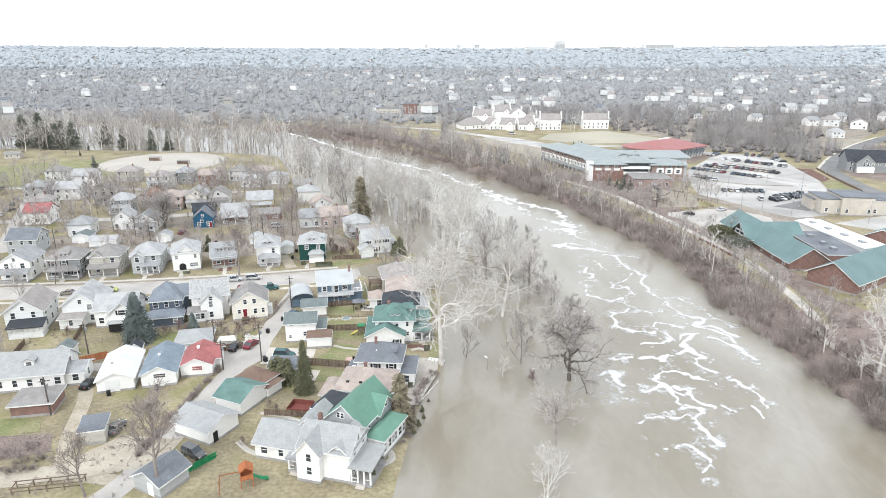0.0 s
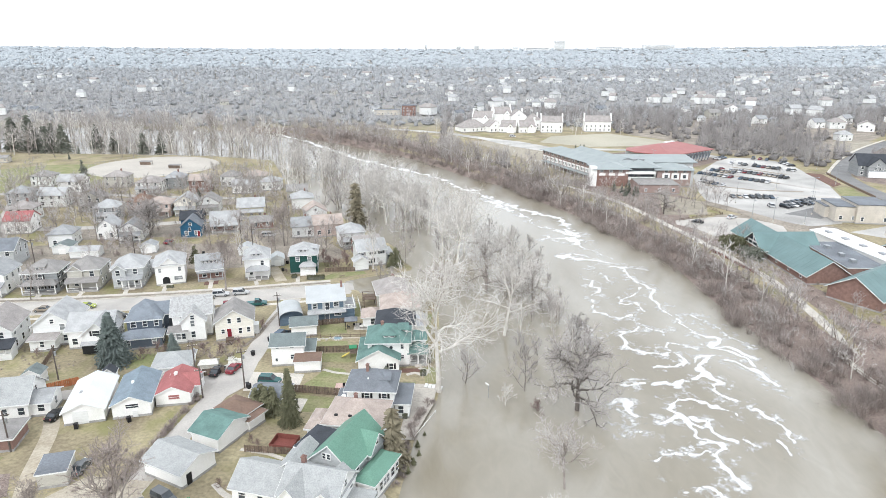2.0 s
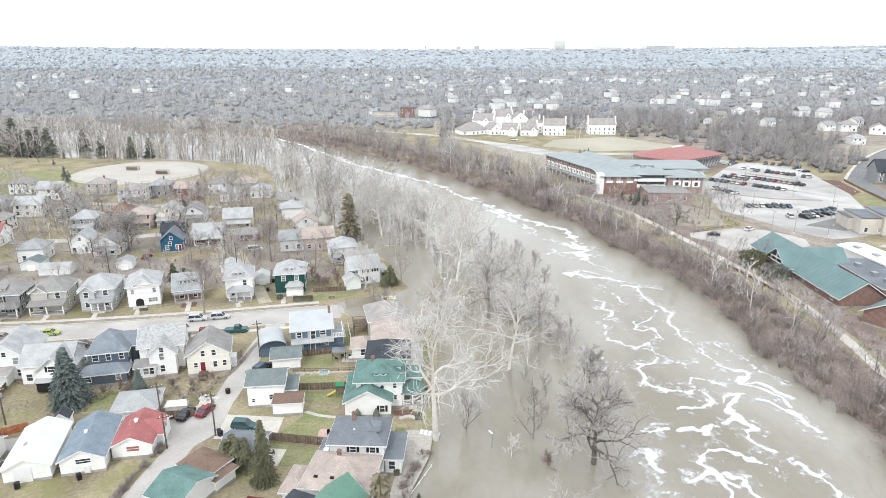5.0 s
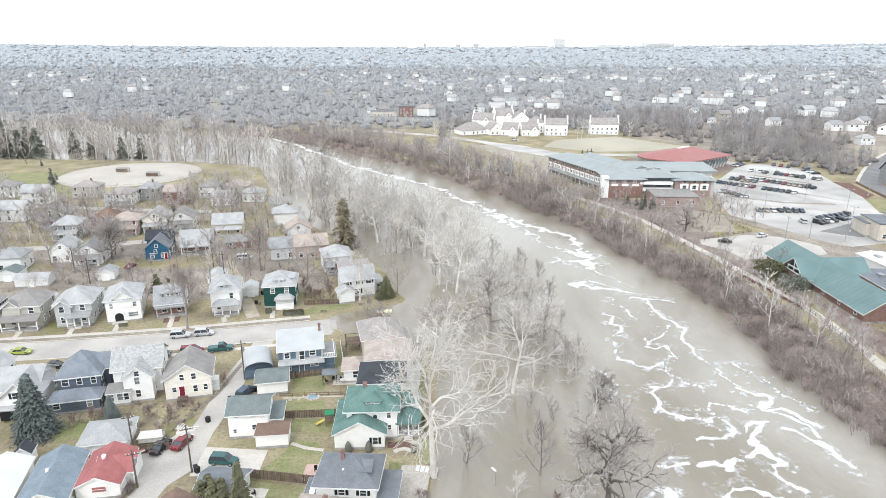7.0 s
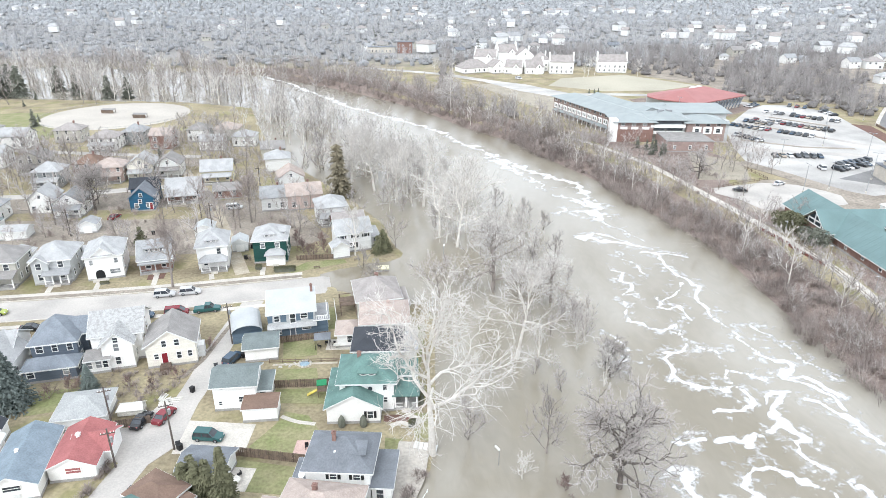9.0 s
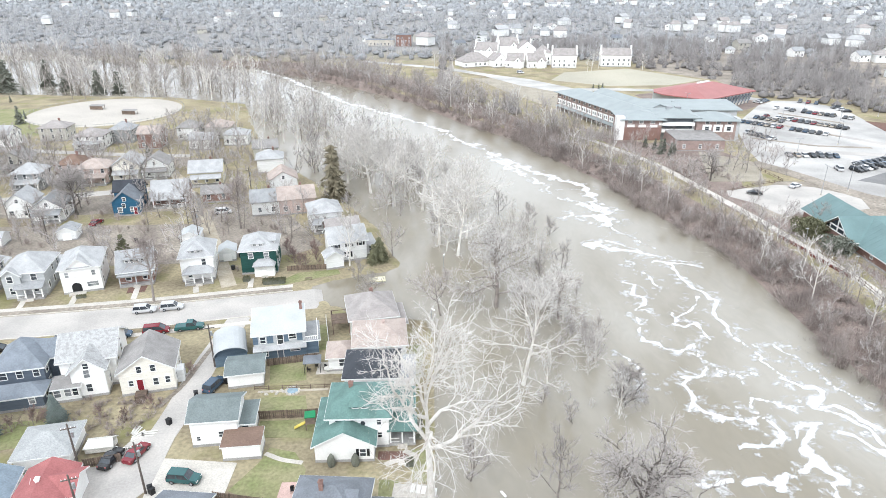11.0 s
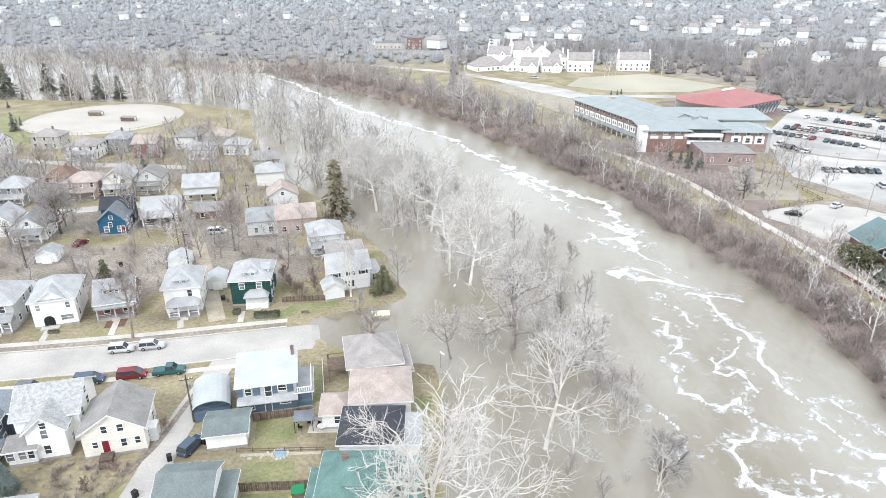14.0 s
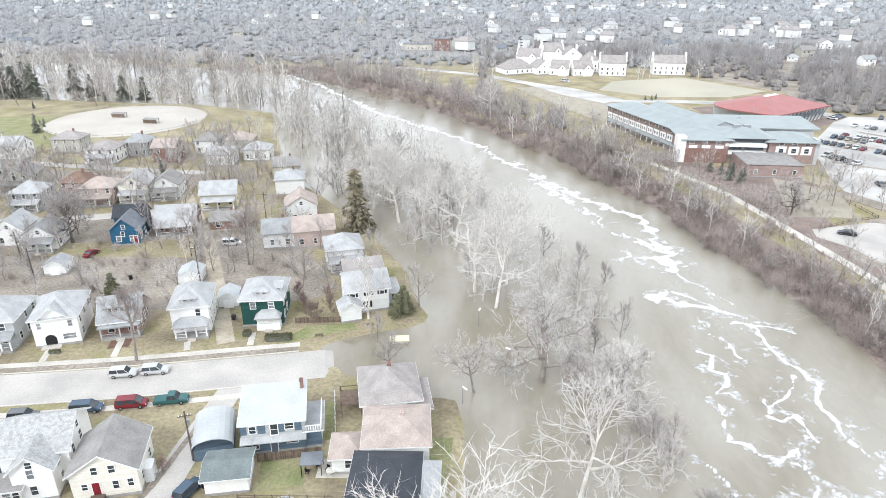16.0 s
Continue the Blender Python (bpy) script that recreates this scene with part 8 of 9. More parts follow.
# Each farther band is painted paler and bluer in place of haze.
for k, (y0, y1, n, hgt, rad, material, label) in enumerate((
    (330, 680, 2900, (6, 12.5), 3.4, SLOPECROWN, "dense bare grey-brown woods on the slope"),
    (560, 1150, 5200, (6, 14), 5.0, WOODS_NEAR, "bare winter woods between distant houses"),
    (1000, 2100, 6200, (7, 15), 5.2, WOODS, "distant bare winter woods greyed as by haze"),
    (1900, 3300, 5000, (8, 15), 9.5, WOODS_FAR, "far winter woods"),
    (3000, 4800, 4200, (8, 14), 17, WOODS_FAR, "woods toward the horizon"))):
    x, y = scatter(30 + k, y0, y1, n, -0.82 if k else 0.0)
    ok = ~clear(x, y) & ((x > np.interp(y, SHORE_R[:, 0], SHORE_R[:, 1]) + 8) | (y > 640))
    if k == 0:
        ok &= x > np.interp(y, SHORE_R[:, 0], SHORE_R[:, 1]) + 20
    x, y = x[ok], y[ok]
    if k < 3:
        ok = np.array([not screened(a, b) for a, b in zip(x, y)])
        x, y = x[ok], y[ok]
    q = np.random.RandomState(k)
    h = q.uniform(*hgt, len(x))
    r_ = rad * q.uniform(0.55, 1.35, len(x))
    xy = np.column_stack([x, y])
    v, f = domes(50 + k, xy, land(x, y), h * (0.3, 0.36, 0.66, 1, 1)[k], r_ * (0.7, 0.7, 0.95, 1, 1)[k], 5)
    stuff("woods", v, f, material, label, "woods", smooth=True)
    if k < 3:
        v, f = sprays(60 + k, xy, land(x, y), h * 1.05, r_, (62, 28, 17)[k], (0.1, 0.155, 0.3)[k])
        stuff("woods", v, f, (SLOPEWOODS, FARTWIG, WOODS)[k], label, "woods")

# houses, conifers and larger buildings scattered through the distant woods
FAR = []
for wall, roof, kind, lab in ((WHITE, R_GREY, "gx", "distant white house with grey roof"), (OFFWHITE, R_LIGHT, "hip", "distant off-white house with pale roof"), (BEIGE, R_GREYBROWN, "gx", "distant beige house with grey-brown roof"), (WHITE, R_TAUPE, "gy", "distant white gabled house"), (OFFWHITE, R_TAUPE, "hip", "distant off-white house with taupe roof"), (LIGHTGREY, R_SLATE, "gx", "distant grey house with slate roof")):
    H = thing("house", 0, 0, 0, 0, lab, "house", "houses in the distant woods")
    vol(H, 0, 0, 12, 9, 5.6, kind, 3.0, wall, roof, win="", fascia=False, base=False)
    for u, z in ((-3.6, 3.6), (0.4, 3.6), (3.8, 1.0)):
        part("window", Geo().box(u, -4.54, z, 1.2, 0.1, 1.3), GLASS, H)
    FAR.append(H)
seen_far = set()
for a, b, k in far_spots:
    m = pose(a, b, ground_z(a, b) - 0.1, 0, 0, rng.uniform(-35, 35)) @ Matrix.Scale(rng.uniform(0.72, 1.02), 4)
    if k in seen_far:
        copy_thing(FAR[k], m)
    else:
        seen_far.add(k)
        FAR[k].matrix_basis = m
C_FAR = conifer(8, 14, 3.4, CONIFER, "distant dark conifer among bare woods", 7, 5, 0.2)
x, y = scatter(78, 620, 2400, 100)
ok = ~clear(x, y) & ((x > np.interp(y, SHORE_R[:, 0], SHORE_R[:, 1]) + 20) | (y > 650))
for a, b in [(240, 640), (246, 648), (252, 640), (330, 560), (338, 566), (345, 560), (420, 620)] + list(zip(x[ok], y[ok])):
    plant(C_FAR, float(a), float(b), rng.uniform(10, 17))
# houses that show through the farther woods
far_walls, far_roofs = Geo(), [Geo(), Geo(), Geo()]
xa, ya = scatter(79, 1300, 3600, 300)
ok = (xa > -0.08 * ya) | (np.arange(len(xa)) % 3 == 0)
xa, ya = xa[ok], ya[ok]
for a, b in [*zip(xa, ya), *zip(xb, yb)]:
    big = b > 1500
    s, z, t = rng.uniform(9, 22) if big else rng.uniform(8, 14), ground_z(a, b) + (0 if big else 1.5), radians(rng.uniform(-40, 40))
    ca, sa, e, d2 = math.cos(t), math.sin(t), rng.uniform(5, 7.5), s * rng.uniform(0.3, 0.42)
    far_walls.box(a, b, z, s, d2 * 2, e, math.degrees(t))
    ridge = 0.0 if rng.random() < 0.5 else s * 0.25
    top = [(-s * 0.54, -d2 * 1.1, e), (s * 0.54, -d2 * 1.1, e), (s * 0.54, d2 * 1.1, e), (-s * 0.54, d2 * 1.1, e), (-s * 0.54 + ridge, 0, e + 3.4), (s * 0.54 - ridge, 0, e + 3.4)]
    far_roofs[rng.randrange(3)].solid([(a + x_ * ca - y_ * sa, b + x_ * sa + y_ * ca, z + z_) for x_, y_, z_ in top], [(0, 1, 5, 4), (2, 3, 4, 5), (1, 2, 5), (3, 0, 4)], 0.3)
tagged(new("house_walls", far_walls.mesh("house_walls", OFFWHITE)), "pale walls of many far houses", "houses", kind="stuff")
for g, material in zip(far_roofs, (R_LIGHT, R_GREY, R_TAUPE)):
    tagged(new("house_roofs", g.mesh("house_roofs", material)), "grey and taupe roofs of many far houses", "houses", kind="stuff")
for x, y, w, d, h, label in ((785, 4500, 70, 40, 62, "pale tower block on the skyline"), (1480, 4600, 210, 60, 30, "wide pale building on the skyline"), (110, 4500, 30, 30, 34, "pale tower on the skyline"), (230, 4500, 35, 30, 36, "pale tower on the skyline"), (620, 4400, 160, 50, 22, "pale long building on the skyline"),
                             (1120, 4500, 160, 50, 22, "pale long building on the skyline"), (1950, 4300, 380, 80, 14, "white low warehouse on the skyline"), (2350, 4000, 300, 80, 12, "white low warehouse in the distance"), (2700, 4200, 320, 80, 12, "white low warehouse in the distance"), (480, 4400, 40, 30, 26, "pale building on the skyline"), (-110, 4500, 14, 14, 38, "slender spire on the skyline"), (-1900, 3000, 180, 60, 10, "pale low building in the distance"), (-1500, 2200, 120, 40, 9, "pale low building in the distance")):
    H = thing("tower_block" if h > 25 else "warehouse", x, y, ground_z(x, y) - 1, 0, label, "building")
    part("wall", Geo().box(0, 0, 0, w, d, h), OFFWHITE, H)
    part("roof", Geo().box(0, 0, h, w + 1, d + 1, 1.5), R_PALE, H)
    for i in range(int(h // 7)):
        part("window_band", Geo().box(0, -d / 2 - 0.3, 4 + i * 7, w * 0.9, 0.6, 2.2), CURTAIN, H)


# ---- foam on the current ----
# each streak: its half width, then the points along it
FOAM_LINES = [
    (0.5, [(46.6, 229), (49, 231), (49.6, 225), (52.3, 221), (56.9, 213)]), (1.5, [(39.7, 214), (43.6, 215), (46.2, 211), (50.3, 210), (56, 208)]), (1.0, [(40, 213), (45.3, 219), (48, 215), (54, 208)]),
    (0.9, [(53, 204), (56, 203), (59.4, 203), (63.3, 202)]), (0.5, [(48, 203), (48.5, 199), (50.2, 196), (51.6, 191)]), (0.8, [(43, 193), (45.6, 192), (43.4, 187), (46, 185.5), (45.5, 181), (43, 179), (45.4, 178.5)]),
    (0.6, [(58.2, 207), (57.5, 197), (58.6, 190.6), (60.5, 187), (61.2, 183)]), (0.95, [(61.2, 183), (58.7, 178.6), (59, 173), (59.5, 168), (59.6, 165), (60.8, 162.7), (61.7, 158), (63, 155)]),
    (0.8, [(50, 178.5), (50.2, 175), (55, 181), (58.3, 185.5)]), (0.8, [(49.4, 173.5), (50.7, 172), (53, 173.5), (54.4, 168)]), (0.3, [(41.8, 175.6), (41.4, 170), (41.2, 167.3)]),
    (0.65, [(41.2, 167.3), (43.6, 166.3), (44.7, 164.4), (47.8, 163.6), (50.4, 166.3), (50.3, 161.5), (49.5, 157.6), (47.7, 155.4), (43.9, 155), (45.3, 153.8), (44.3, 151.8), (44.6, 148.4), (43.4, 146.6)]),
    (0.3, [(50.5, 158.7), (52.3, 156.8), (55, 155.8), (57.5, 156)]), (0.95, [(41.3, 144.8), (43.4, 146.6), (44.9, 145.2), (46.3, 143), (49, 143), (51.3, 142.5), (53.5, 143.5), (52.9, 146.2), (53.7, 148.5), (55.2, 148), (57.7, 147), (60.4, 145.8)]),
    (1.15, [(53.5, 143.5), (54.4, 141.4), (54.5, 139.4), (52.2, 137.8), (49.4, 136.3), (47.5, 136.2)]), (1.25, [(62, 155), (63.5, 152), (66.2, 152.4), (67.5, 151), (64.9, 150), (63, 148.5), (62.9, 146.2), (66.3, 147.2), (68.2, 145.4), (68.9, 142.8), (70.3, 141)]),
    (0.7, [(63.9, 145.8), (66.3, 144), (67.8, 142), (69, 140.3), (68.9, 137)]), (0.9, [(64.2, 139.5), (66.2, 138.3), (67.2, 136.4), (69, 134), (70, 128)]),
    (1.0, [(56.2, 139), (58.6, 141), (61.8, 142), (59.4, 139.4), (56.6, 137), (55.9, 134.8), (57.2, 133.4), (58.2, 130.6), (55.5, 129.3), (55.4, 127.3), (58, 123)]), (0.8, [(52.7, 132), (54.3, 131.6), (56.8, 132.7)]),
    (1.5, [(44.5, 128.5), (47, 130), (48.8, 129.5), (50.9, 131), (48.5, 128)]), (0.6, [(37.2, 129), (39.2, 128.5), (42.4, 129.6)]), (1.4, [(34.2, 122), (36.5, 123), (37.2, 120.5), (37.2, 117.5)]),
    (0.5, [(34.5, 111.6), (38, 112)]), (1.0, [(41.5, 115), (45, 117), (47, 115), (46, 110), (49, 107)]), (1.3, [(48.4, 116), (50.3, 113.5), (50.3, 110.4), (51.6, 109)]), (1.0, [(45.6, 108), (48.8, 108), (48.3, 106), (46.9, 102), (49, 96)]),
    (1.2, [(36.4, 103), (39.4, 105.3), (41, 105)]), (0.6, [(54.3, 109), (54.8, 107)]), (0.6, [(59.9, 109), (60.6, 106)]), (0.8, [(43, 105), (46, 106), (47.2, 104.6)]), (0.7, [(48, 113), (45, 120), (47, 124), (53, 122), (57, 117)]), (0.6, [(38, 95), (42, 97), (45, 93), (43, 88)]), (0.6, [(61, 119), (63, 113), (62, 108)]),
    (0.4, [(35, 150), (38, 155), (36.5, 162)]), (0.4, [(66, 166), (69, 158), (72, 147)])]
UPSTREAM = [(1.5, [(-132, 534), (-103, 495), (-71, 443), (-50, 410), (-28, 383), (-11, 364), (3, 344)]), (1.3, [(3, 344), (6, 332), (18, 313), (29, 288), (38, 277), (48, 263), (50, 250), (50, 238), (49, 230)]), (0.9, [(36, 235), (45, 237), (53, 230)]), (0.7, [(20, 300), (27, 284), (34, 270), (37, 258)]), (0.7, [(40, 252), (46, 244), (52, 240)])]


def lumps(x, y, scale, seed):
    """Smooth value noise from -1 to 1."""
    q = np.random.RandomState(seed).uniform(-1, 1, (256, 256))
    u, v = x / scale + 500, y / scale + 500
    i, j = np.floor(u).astype(int), np.floor(v).astype(int)
    a, b = u - i, v - j
    a, b = a * a * (3 - 2 * a), b * b * (3 - 2 * b)
    i, j = i % 255, j % 255
    return (q[i, j] * (1 - a) + q[i + 1, j] * a) * (1 - b) + (q[i, j + 1] * (1 - a) + q[i + 1, j + 1] * a) * b


def foam(fx, fy, lines, seed, warp, girth):
    """A sheet of foam just above the water: dense along the streaks, torn into lace at their edges."""
    X, Y = np.meshgrid(fx, fy)
    wx_ = X + warp * lumps(X, Y, 4.0, seed) + 0.6 * warp * lumps(X, Y, 1.6, seed + 1)
    wy_ = Y + warp * lumps(X, Y, 4.0, seed + 2) + 0.6 * warp * lumps(X, Y, 1.6, seed + 3)
    swell = 0.75 + 0.75 * lumps(X, Y, 5.0, seed + 4) + 0.45 * lumps(X, Y, 1.8, seed + 5)
    D = np.full(X.shape, -9.0)
    for wide, line in lines:
        dist = np.full(X.shape, 1e9)
        for (xa, ya), (xb, yb) in zip(line[:-1], line[1:]):
            t = np.clip(((wx_ - xa) * (xb - xa) + (wy_ - ya) * (yb - ya)) / ((xb - xa) ** 2 + (yb - ya) ** 2), 0, 1)
            dist = np.minimum(dist, np.hypot(wx_ - xa - t * (xb - xa), wy_ - ya - t * (yb - ya)))
        core = 1.0 - 0.72 * dist / (girth * wide * np.clip(swell, 0.2, 2))
        veil = 0.38 - 0.085 * dist + 0.22 * lumps(X, Y, 2.4, seed + 6) + 0.12 * lumps(X, Y, 0.9, seed + 7)
        D = np.maximum(D, np.maximum(core, np.minimum(veil, 0.4)))
    D += 0.14 * lumps(X, Y, 0.8, seed + 8)
    keep = np.maximum(np.maximum(D[:-1, :-1], D[1:, :-1]), np.maximum(D[:-1, 1:], D[1:, 1:])) > 0.08
    jj, ii = np.nonzero(keep)
    w_ = D.shape[1]
    quad = np.column_stack([jj * w_ + ii, jj * w_ + ii + 1, (jj + 1) * w_ + ii + 1, (jj + 1) * w_ + ii])
    ids, inv = np.unique(np.vstack([quad[:, [0, 1, 2]], quad[:, [0, 2, 3]]]), return_inverse=True)
    v = np.column_stack([X.ravel()[ids], Y.ravel()[ids], WATER_Z + 0.012 + 0.07 * np.clip(D.ravel()[ids], 0, 1)])
    ob = stuff("foam", v, inv.reshape(-1, 3), FOAM, "white foam streaks drifting on the current", "foam", smooth=True)
    ob.data.attributes.new("cover", "FLOAT", "POINT").data.foreach_set("value", np.clip(D.ravel()[ids], 0, 1).astype(np.float32))


foam(np.arange(28, 78, 0.34), np.arange(80, 236, 0.34), FOAM_LINES, 3, 0.9, 0.7)
foam(np.arange(-140, 60, 0.6), np.arange(226, 540, 0.6), UPSTREAM, 9, 2.2, 1.25)


# ---- fences, poles and yard things ----
structure("garden_plot", slab([(-86, 99.4), (-78, 98.6), (-70.1, 99.6), (-67.1, 94), (-73.8, 91.7), (-86, 91)], 0.05), BANKSOIL, "bare brown garden plot with dead stalks", "garden bed")
structure("lawn", slab([(-88, 104), (-75, 104.5), (-72.6, 100), (-78.6, 98.9), (-88, 99.6)], 0.06), LAWN, "green lawn beside a garden plot", "lawn")
structure("patio", slab([(-30.6, 118.4), (-26.6, 118.2), (-26.2, 122.8), (-30.0, 123.2)], 0.08), CONCRETE, "small pale concrete patio", "patio")
structure("verge", ribbon([(-45.9, 146), (-44.0, 152), (-43.4, 160), (-42.4, 170)], 0.9, 0.07), LITTER, "brown weedy strip beside the alley", "verge")
structure("verge", ribbon([(x - 1.3, y + 6.0) for x, y in STREET[:-2]] + [(-33, 189)], 1.5, 0.05), LITTER, "brown grass strip between kerb and sidewalk", "verge")
P = thing("garden_trellis", -61.8, 84.6, 0, 10, "long dark timber trellis beside the drive", "trellis")
for u in (-5, -2.5, 0, 2.5, 5):
    part("post", Geo().box(u, -0.9, -0.1, 0.14, 0.14, 1.2).box(u, 0.9, -0.1, 0.14, 0.14, 1.2), WOOD, P)
    part("cross_bar", Geo().box(u, 0, 1.05, 0.1, 2.0, 0.12), WOOD, P)
for v_ in (-0.9, 0.9):
    part("beam", Geo().box(0, v_, 1.12, 10.6, 0.12, 0.14), WOOD, P)
    part("rail", Geo().box(0, v_, 0.5, 10.4, 0.06, 0.1), WOOD, P)
P = thing("river_steps", -1.4, 127.6, 0.02, -8, "short white wooden steps down to the flood", "steps")
for i in range(5):
    part("tread", Geo().box(-1.5 + i * 0.75, 0, 0.16 - i * 0.09, 0.6, 1.5, 0.1), OFFWHITE, P)
P = thing("garden_pond", -24.6, 150.6, 0.03, 10, "small blue garden pond ringed by pale stones", "pond")
part("pond_water", Geo().tube([(0, 0, 0.0), (0, 0, 0.1)], [0.95, 0.9], 14), mat("pale_blue_pond", (0.3, 0.4, 0.46), None, 1, 4, 0.15), P, "pale blue pond water")
for i in range(13):
    a = i * 0.483
    part("stone", Geo().tube([(math.cos(a) * 1.15, math.sin(a) * 1.1, -0.05), (math.cos(a) * 1.15, math.sin(a) * 1.1, 0.16 + 0.05 * (i % 3))], [0.26 + 0.05 * (i % 2), 0.14], 6), CONCRETE, P)
for i in range(9):
    part("stone", Geo().tube([(-1.6 - 0.45 * i + 0.2 * (i % 2), 0.5 * math.sin(i * 1.7), -0.05), (-1.6 - 0.45 * i + 0.2 * (i % 2), 0.5 * math.sin(i * 1.7), 0.2)], [0.3, 0.16], 6), CONCRETE, P)
def fence(pts, h, material, label, pitch=0.32, solid=True):
    """A board fence along a line: posts, rails and boards."""
    F_ = thing("fence", *pts[0], ground_z(*pts[0]), 0, label, "fence")
    board = Geo().box(0, 0, 0, pitch * 0.86, 0.035, h).mesh("board", material)
    post_ = Geo().box(0, 0, -0.2, 0.12, 0.12, h + 0.3).mesh("post", material)
    x0, y0 = pts[0]
    for (xa, ya), (xb, yb) in zip(pts[:-1], pts[1:]):
        L = math.hypot(xb - xa, yb - ya)
        a = math.degrees(math.atan2(yb - ya, xb - xa))
        base = pose(xa - x0, ya - y0, 0, 0, 0, a)
        for k in range(int(L / 2.4) + 1):
            part("post", post_, material, F_, m=base @ pose(min(k * 2.4, L), 0.05, 0))
        part("rail", Geo().box(L / 2, 0.05, h * 0.25, L, 0.06, 0.1), material, F_, m=base)
        part("rail", Geo().box(L / 2, 0.05, h * 0.78, L, 0.06, 0.1), material, F_, m=base)
        if solid:
            for k in range(int(L / pitch)):
                part("board", board, material, F_, m=base @ pose((k + 0.5) * pitch, 0, 0.05))


fence([(-30.0, 125.6), (-18.8, 123.8)], 1.7, WOOD, "dark weathered board fence between back yards")
fence([(-28.7, 142.9), (-17.6, 143.7)], 1.6, WOOD, "weathered board fence behind a lawn")
fence([(-30.7, 158.0), (-21.4, 160.2)], 1.5, WOOD, "brown board fence behind a blue house")
fence([(-51.0, 132.0), (-46.0, 133.4)], 1.5, WOOD, "weathered picket fence beside the alley")
fence([(-80.1, 125.6), (-74.6, 129.0)], 1.6, CEDAR, "orange cedar board fence beside the alley")
fence([(-86.1, 135.5), (-90.8, 152.0)], 1.4, WOOD, "dark board fence between back yards", 0.4)
fence([(-95.5, 127.5), (-97.5, 136)], 1.4, WOOD, "dark board fence between back yards", 0.4)
fence([(-41.9, 87.6), (-38.0, 92.6)], 1.2, GREENPLASTIC, "low green panel fence beside a car", 0.4)
fence([(-36.0, 198.2), (-25.2, 199.4)], 1.3, WOOD, "dark low fence beside a white house", 0.4)
fence([(-33.6, 105.5), (-23.6, 104.5)], 1.3, WOOD, "weathered fence behind a garage", 0.4)
fence([(-22.8, 174.5), (-20.6, 164.6)], 1.3, WHITE, "white rail fence beside a blue house", solid=False)
fence([(-31.2, 150.8), (-18.0, 151.4)], 0.8, WOOD, "low wire and post fence across a yard", solid=False)
fence([(-1.0, 118.5), (-4.9, 109.5)], 0.7, WHITE, "low white rail at the water's edge", solid=False)
fence([(93.5, 150), (91.4, 146), (87.0, 138), (87.0, 127), (88.2, 117)], 1.1, WOOD, "brown wooden railing along the trail", solid=False)
fence([(94.6, 205), (95.0, 186), (93.2, 163)], 1.1, WOOD, "brown wooden railing along the trail", solid=False)
fence([(93, 252), (104, 258), (114, 262), (112, 276)], 1.0, WOOD, "low wire fence round a lawn", solid=False)


def utility_pole(x, y, h=10, lamp=False):
    P = thing("utility_pole", x, y, ground_z(x, y), 0, "weathered wooden utility pole with cross arm", "utility pole", "utility poles")
    part("pole", Geo().tube([(0, 0, -0.5), (0, 0, h)], [0.17, 0.11], 8), POLEWOOD, P)
    part("cross_arm", Geo().box(0, 0, h - 0.9, 2.0, 0.12, 0.14, 20), POLEWOOD, P)
    part("transformer", Geo().tube([(0.3, 0.1, h - 2.4), (0.3, 0.1, h - 1.5)], [0.22, 0.22], 8), METAL, P)
    for s in (-0.85, -0.4, 0.4, 0.85):
        part("insulator", Geo().tube([(s * 0.94, s * 0.34, h - 0.76), (s * 0.94, s * 0.34, h - 0.55)], [0.06, 0.04], 6), WHITE, P)


for x, y, h in ((-39.9, 127, 9), (-40.3, 157.8, 9), (-47.1, 123.2, 7), (-73.8, 105.5, 8), (-51.7, 132, 8), (-62.6, 214.4, 10), (-71.2, 229.5, 9), (-102.5, 214.7, 8), (-80.0, 130.6, 8), (-112, 224, 8), (-60, 255, 9), (-130, 205, 9)):
    utility_pole(x, y, h)


def lamp_post(x, y, h):
    P = thing("lamp_post", x, y, ground_z(x, y), (x * 31) % 360, "tall slim grey parking lot lamp post", "lamp post", "lot lamp posts")
    part("pole", Geo().tube([(0, 0, -0.3), (0, 0, h)], [0.11, 0.07], 6), METAL, P)
    part("base", Geo().tube([(0, 0, -0.3), (0, 0, 0.7)], [0.3, 0.3], 8), CONCRETE, P)
    part("arm", Geo().tube([(-0.9, 0, h), (0.9, 0, h)], [0.05, 0.05], 5), METAL, P)
    for s in (-1, 1):
        part("lamp_head", Geo().box(s * 1.1, 0, h - 0.1, 0.7, 0.35, 0.16), METAL, P)


for x, y in ((128, 282), (159.5, 310), (119, 248), (167, 292), (129, 251), (139, 247), (180, 345), (150, 338), (195, 322), (178, 372), (208, 362), (120, 372), (106, 352), (150, 262), (160, 232), (200, 240)):
    lamp_post(x, y, 9.5)
def path_lamp(x, y):
    P = thing("path_lamp", x, y, ground_z(x, y), 0, "short pale lamp post beside the riverside trail", "lamp post", "trail lamps")
    part("pole", Geo().tube([(0, 0, -0.3), (0, 0, 3.9)], [0.09, 0.06], 6), METAL, P)
    part("lamp_head", Geo().box(-0.25, 0, 3.88, 0.75, 0.3, 0.14), LIGHTGREY, P)


for x, y in ((94.6, 210.6), (97.2, 193.4), (97.6, 176)):
    path_lamp(x, y)
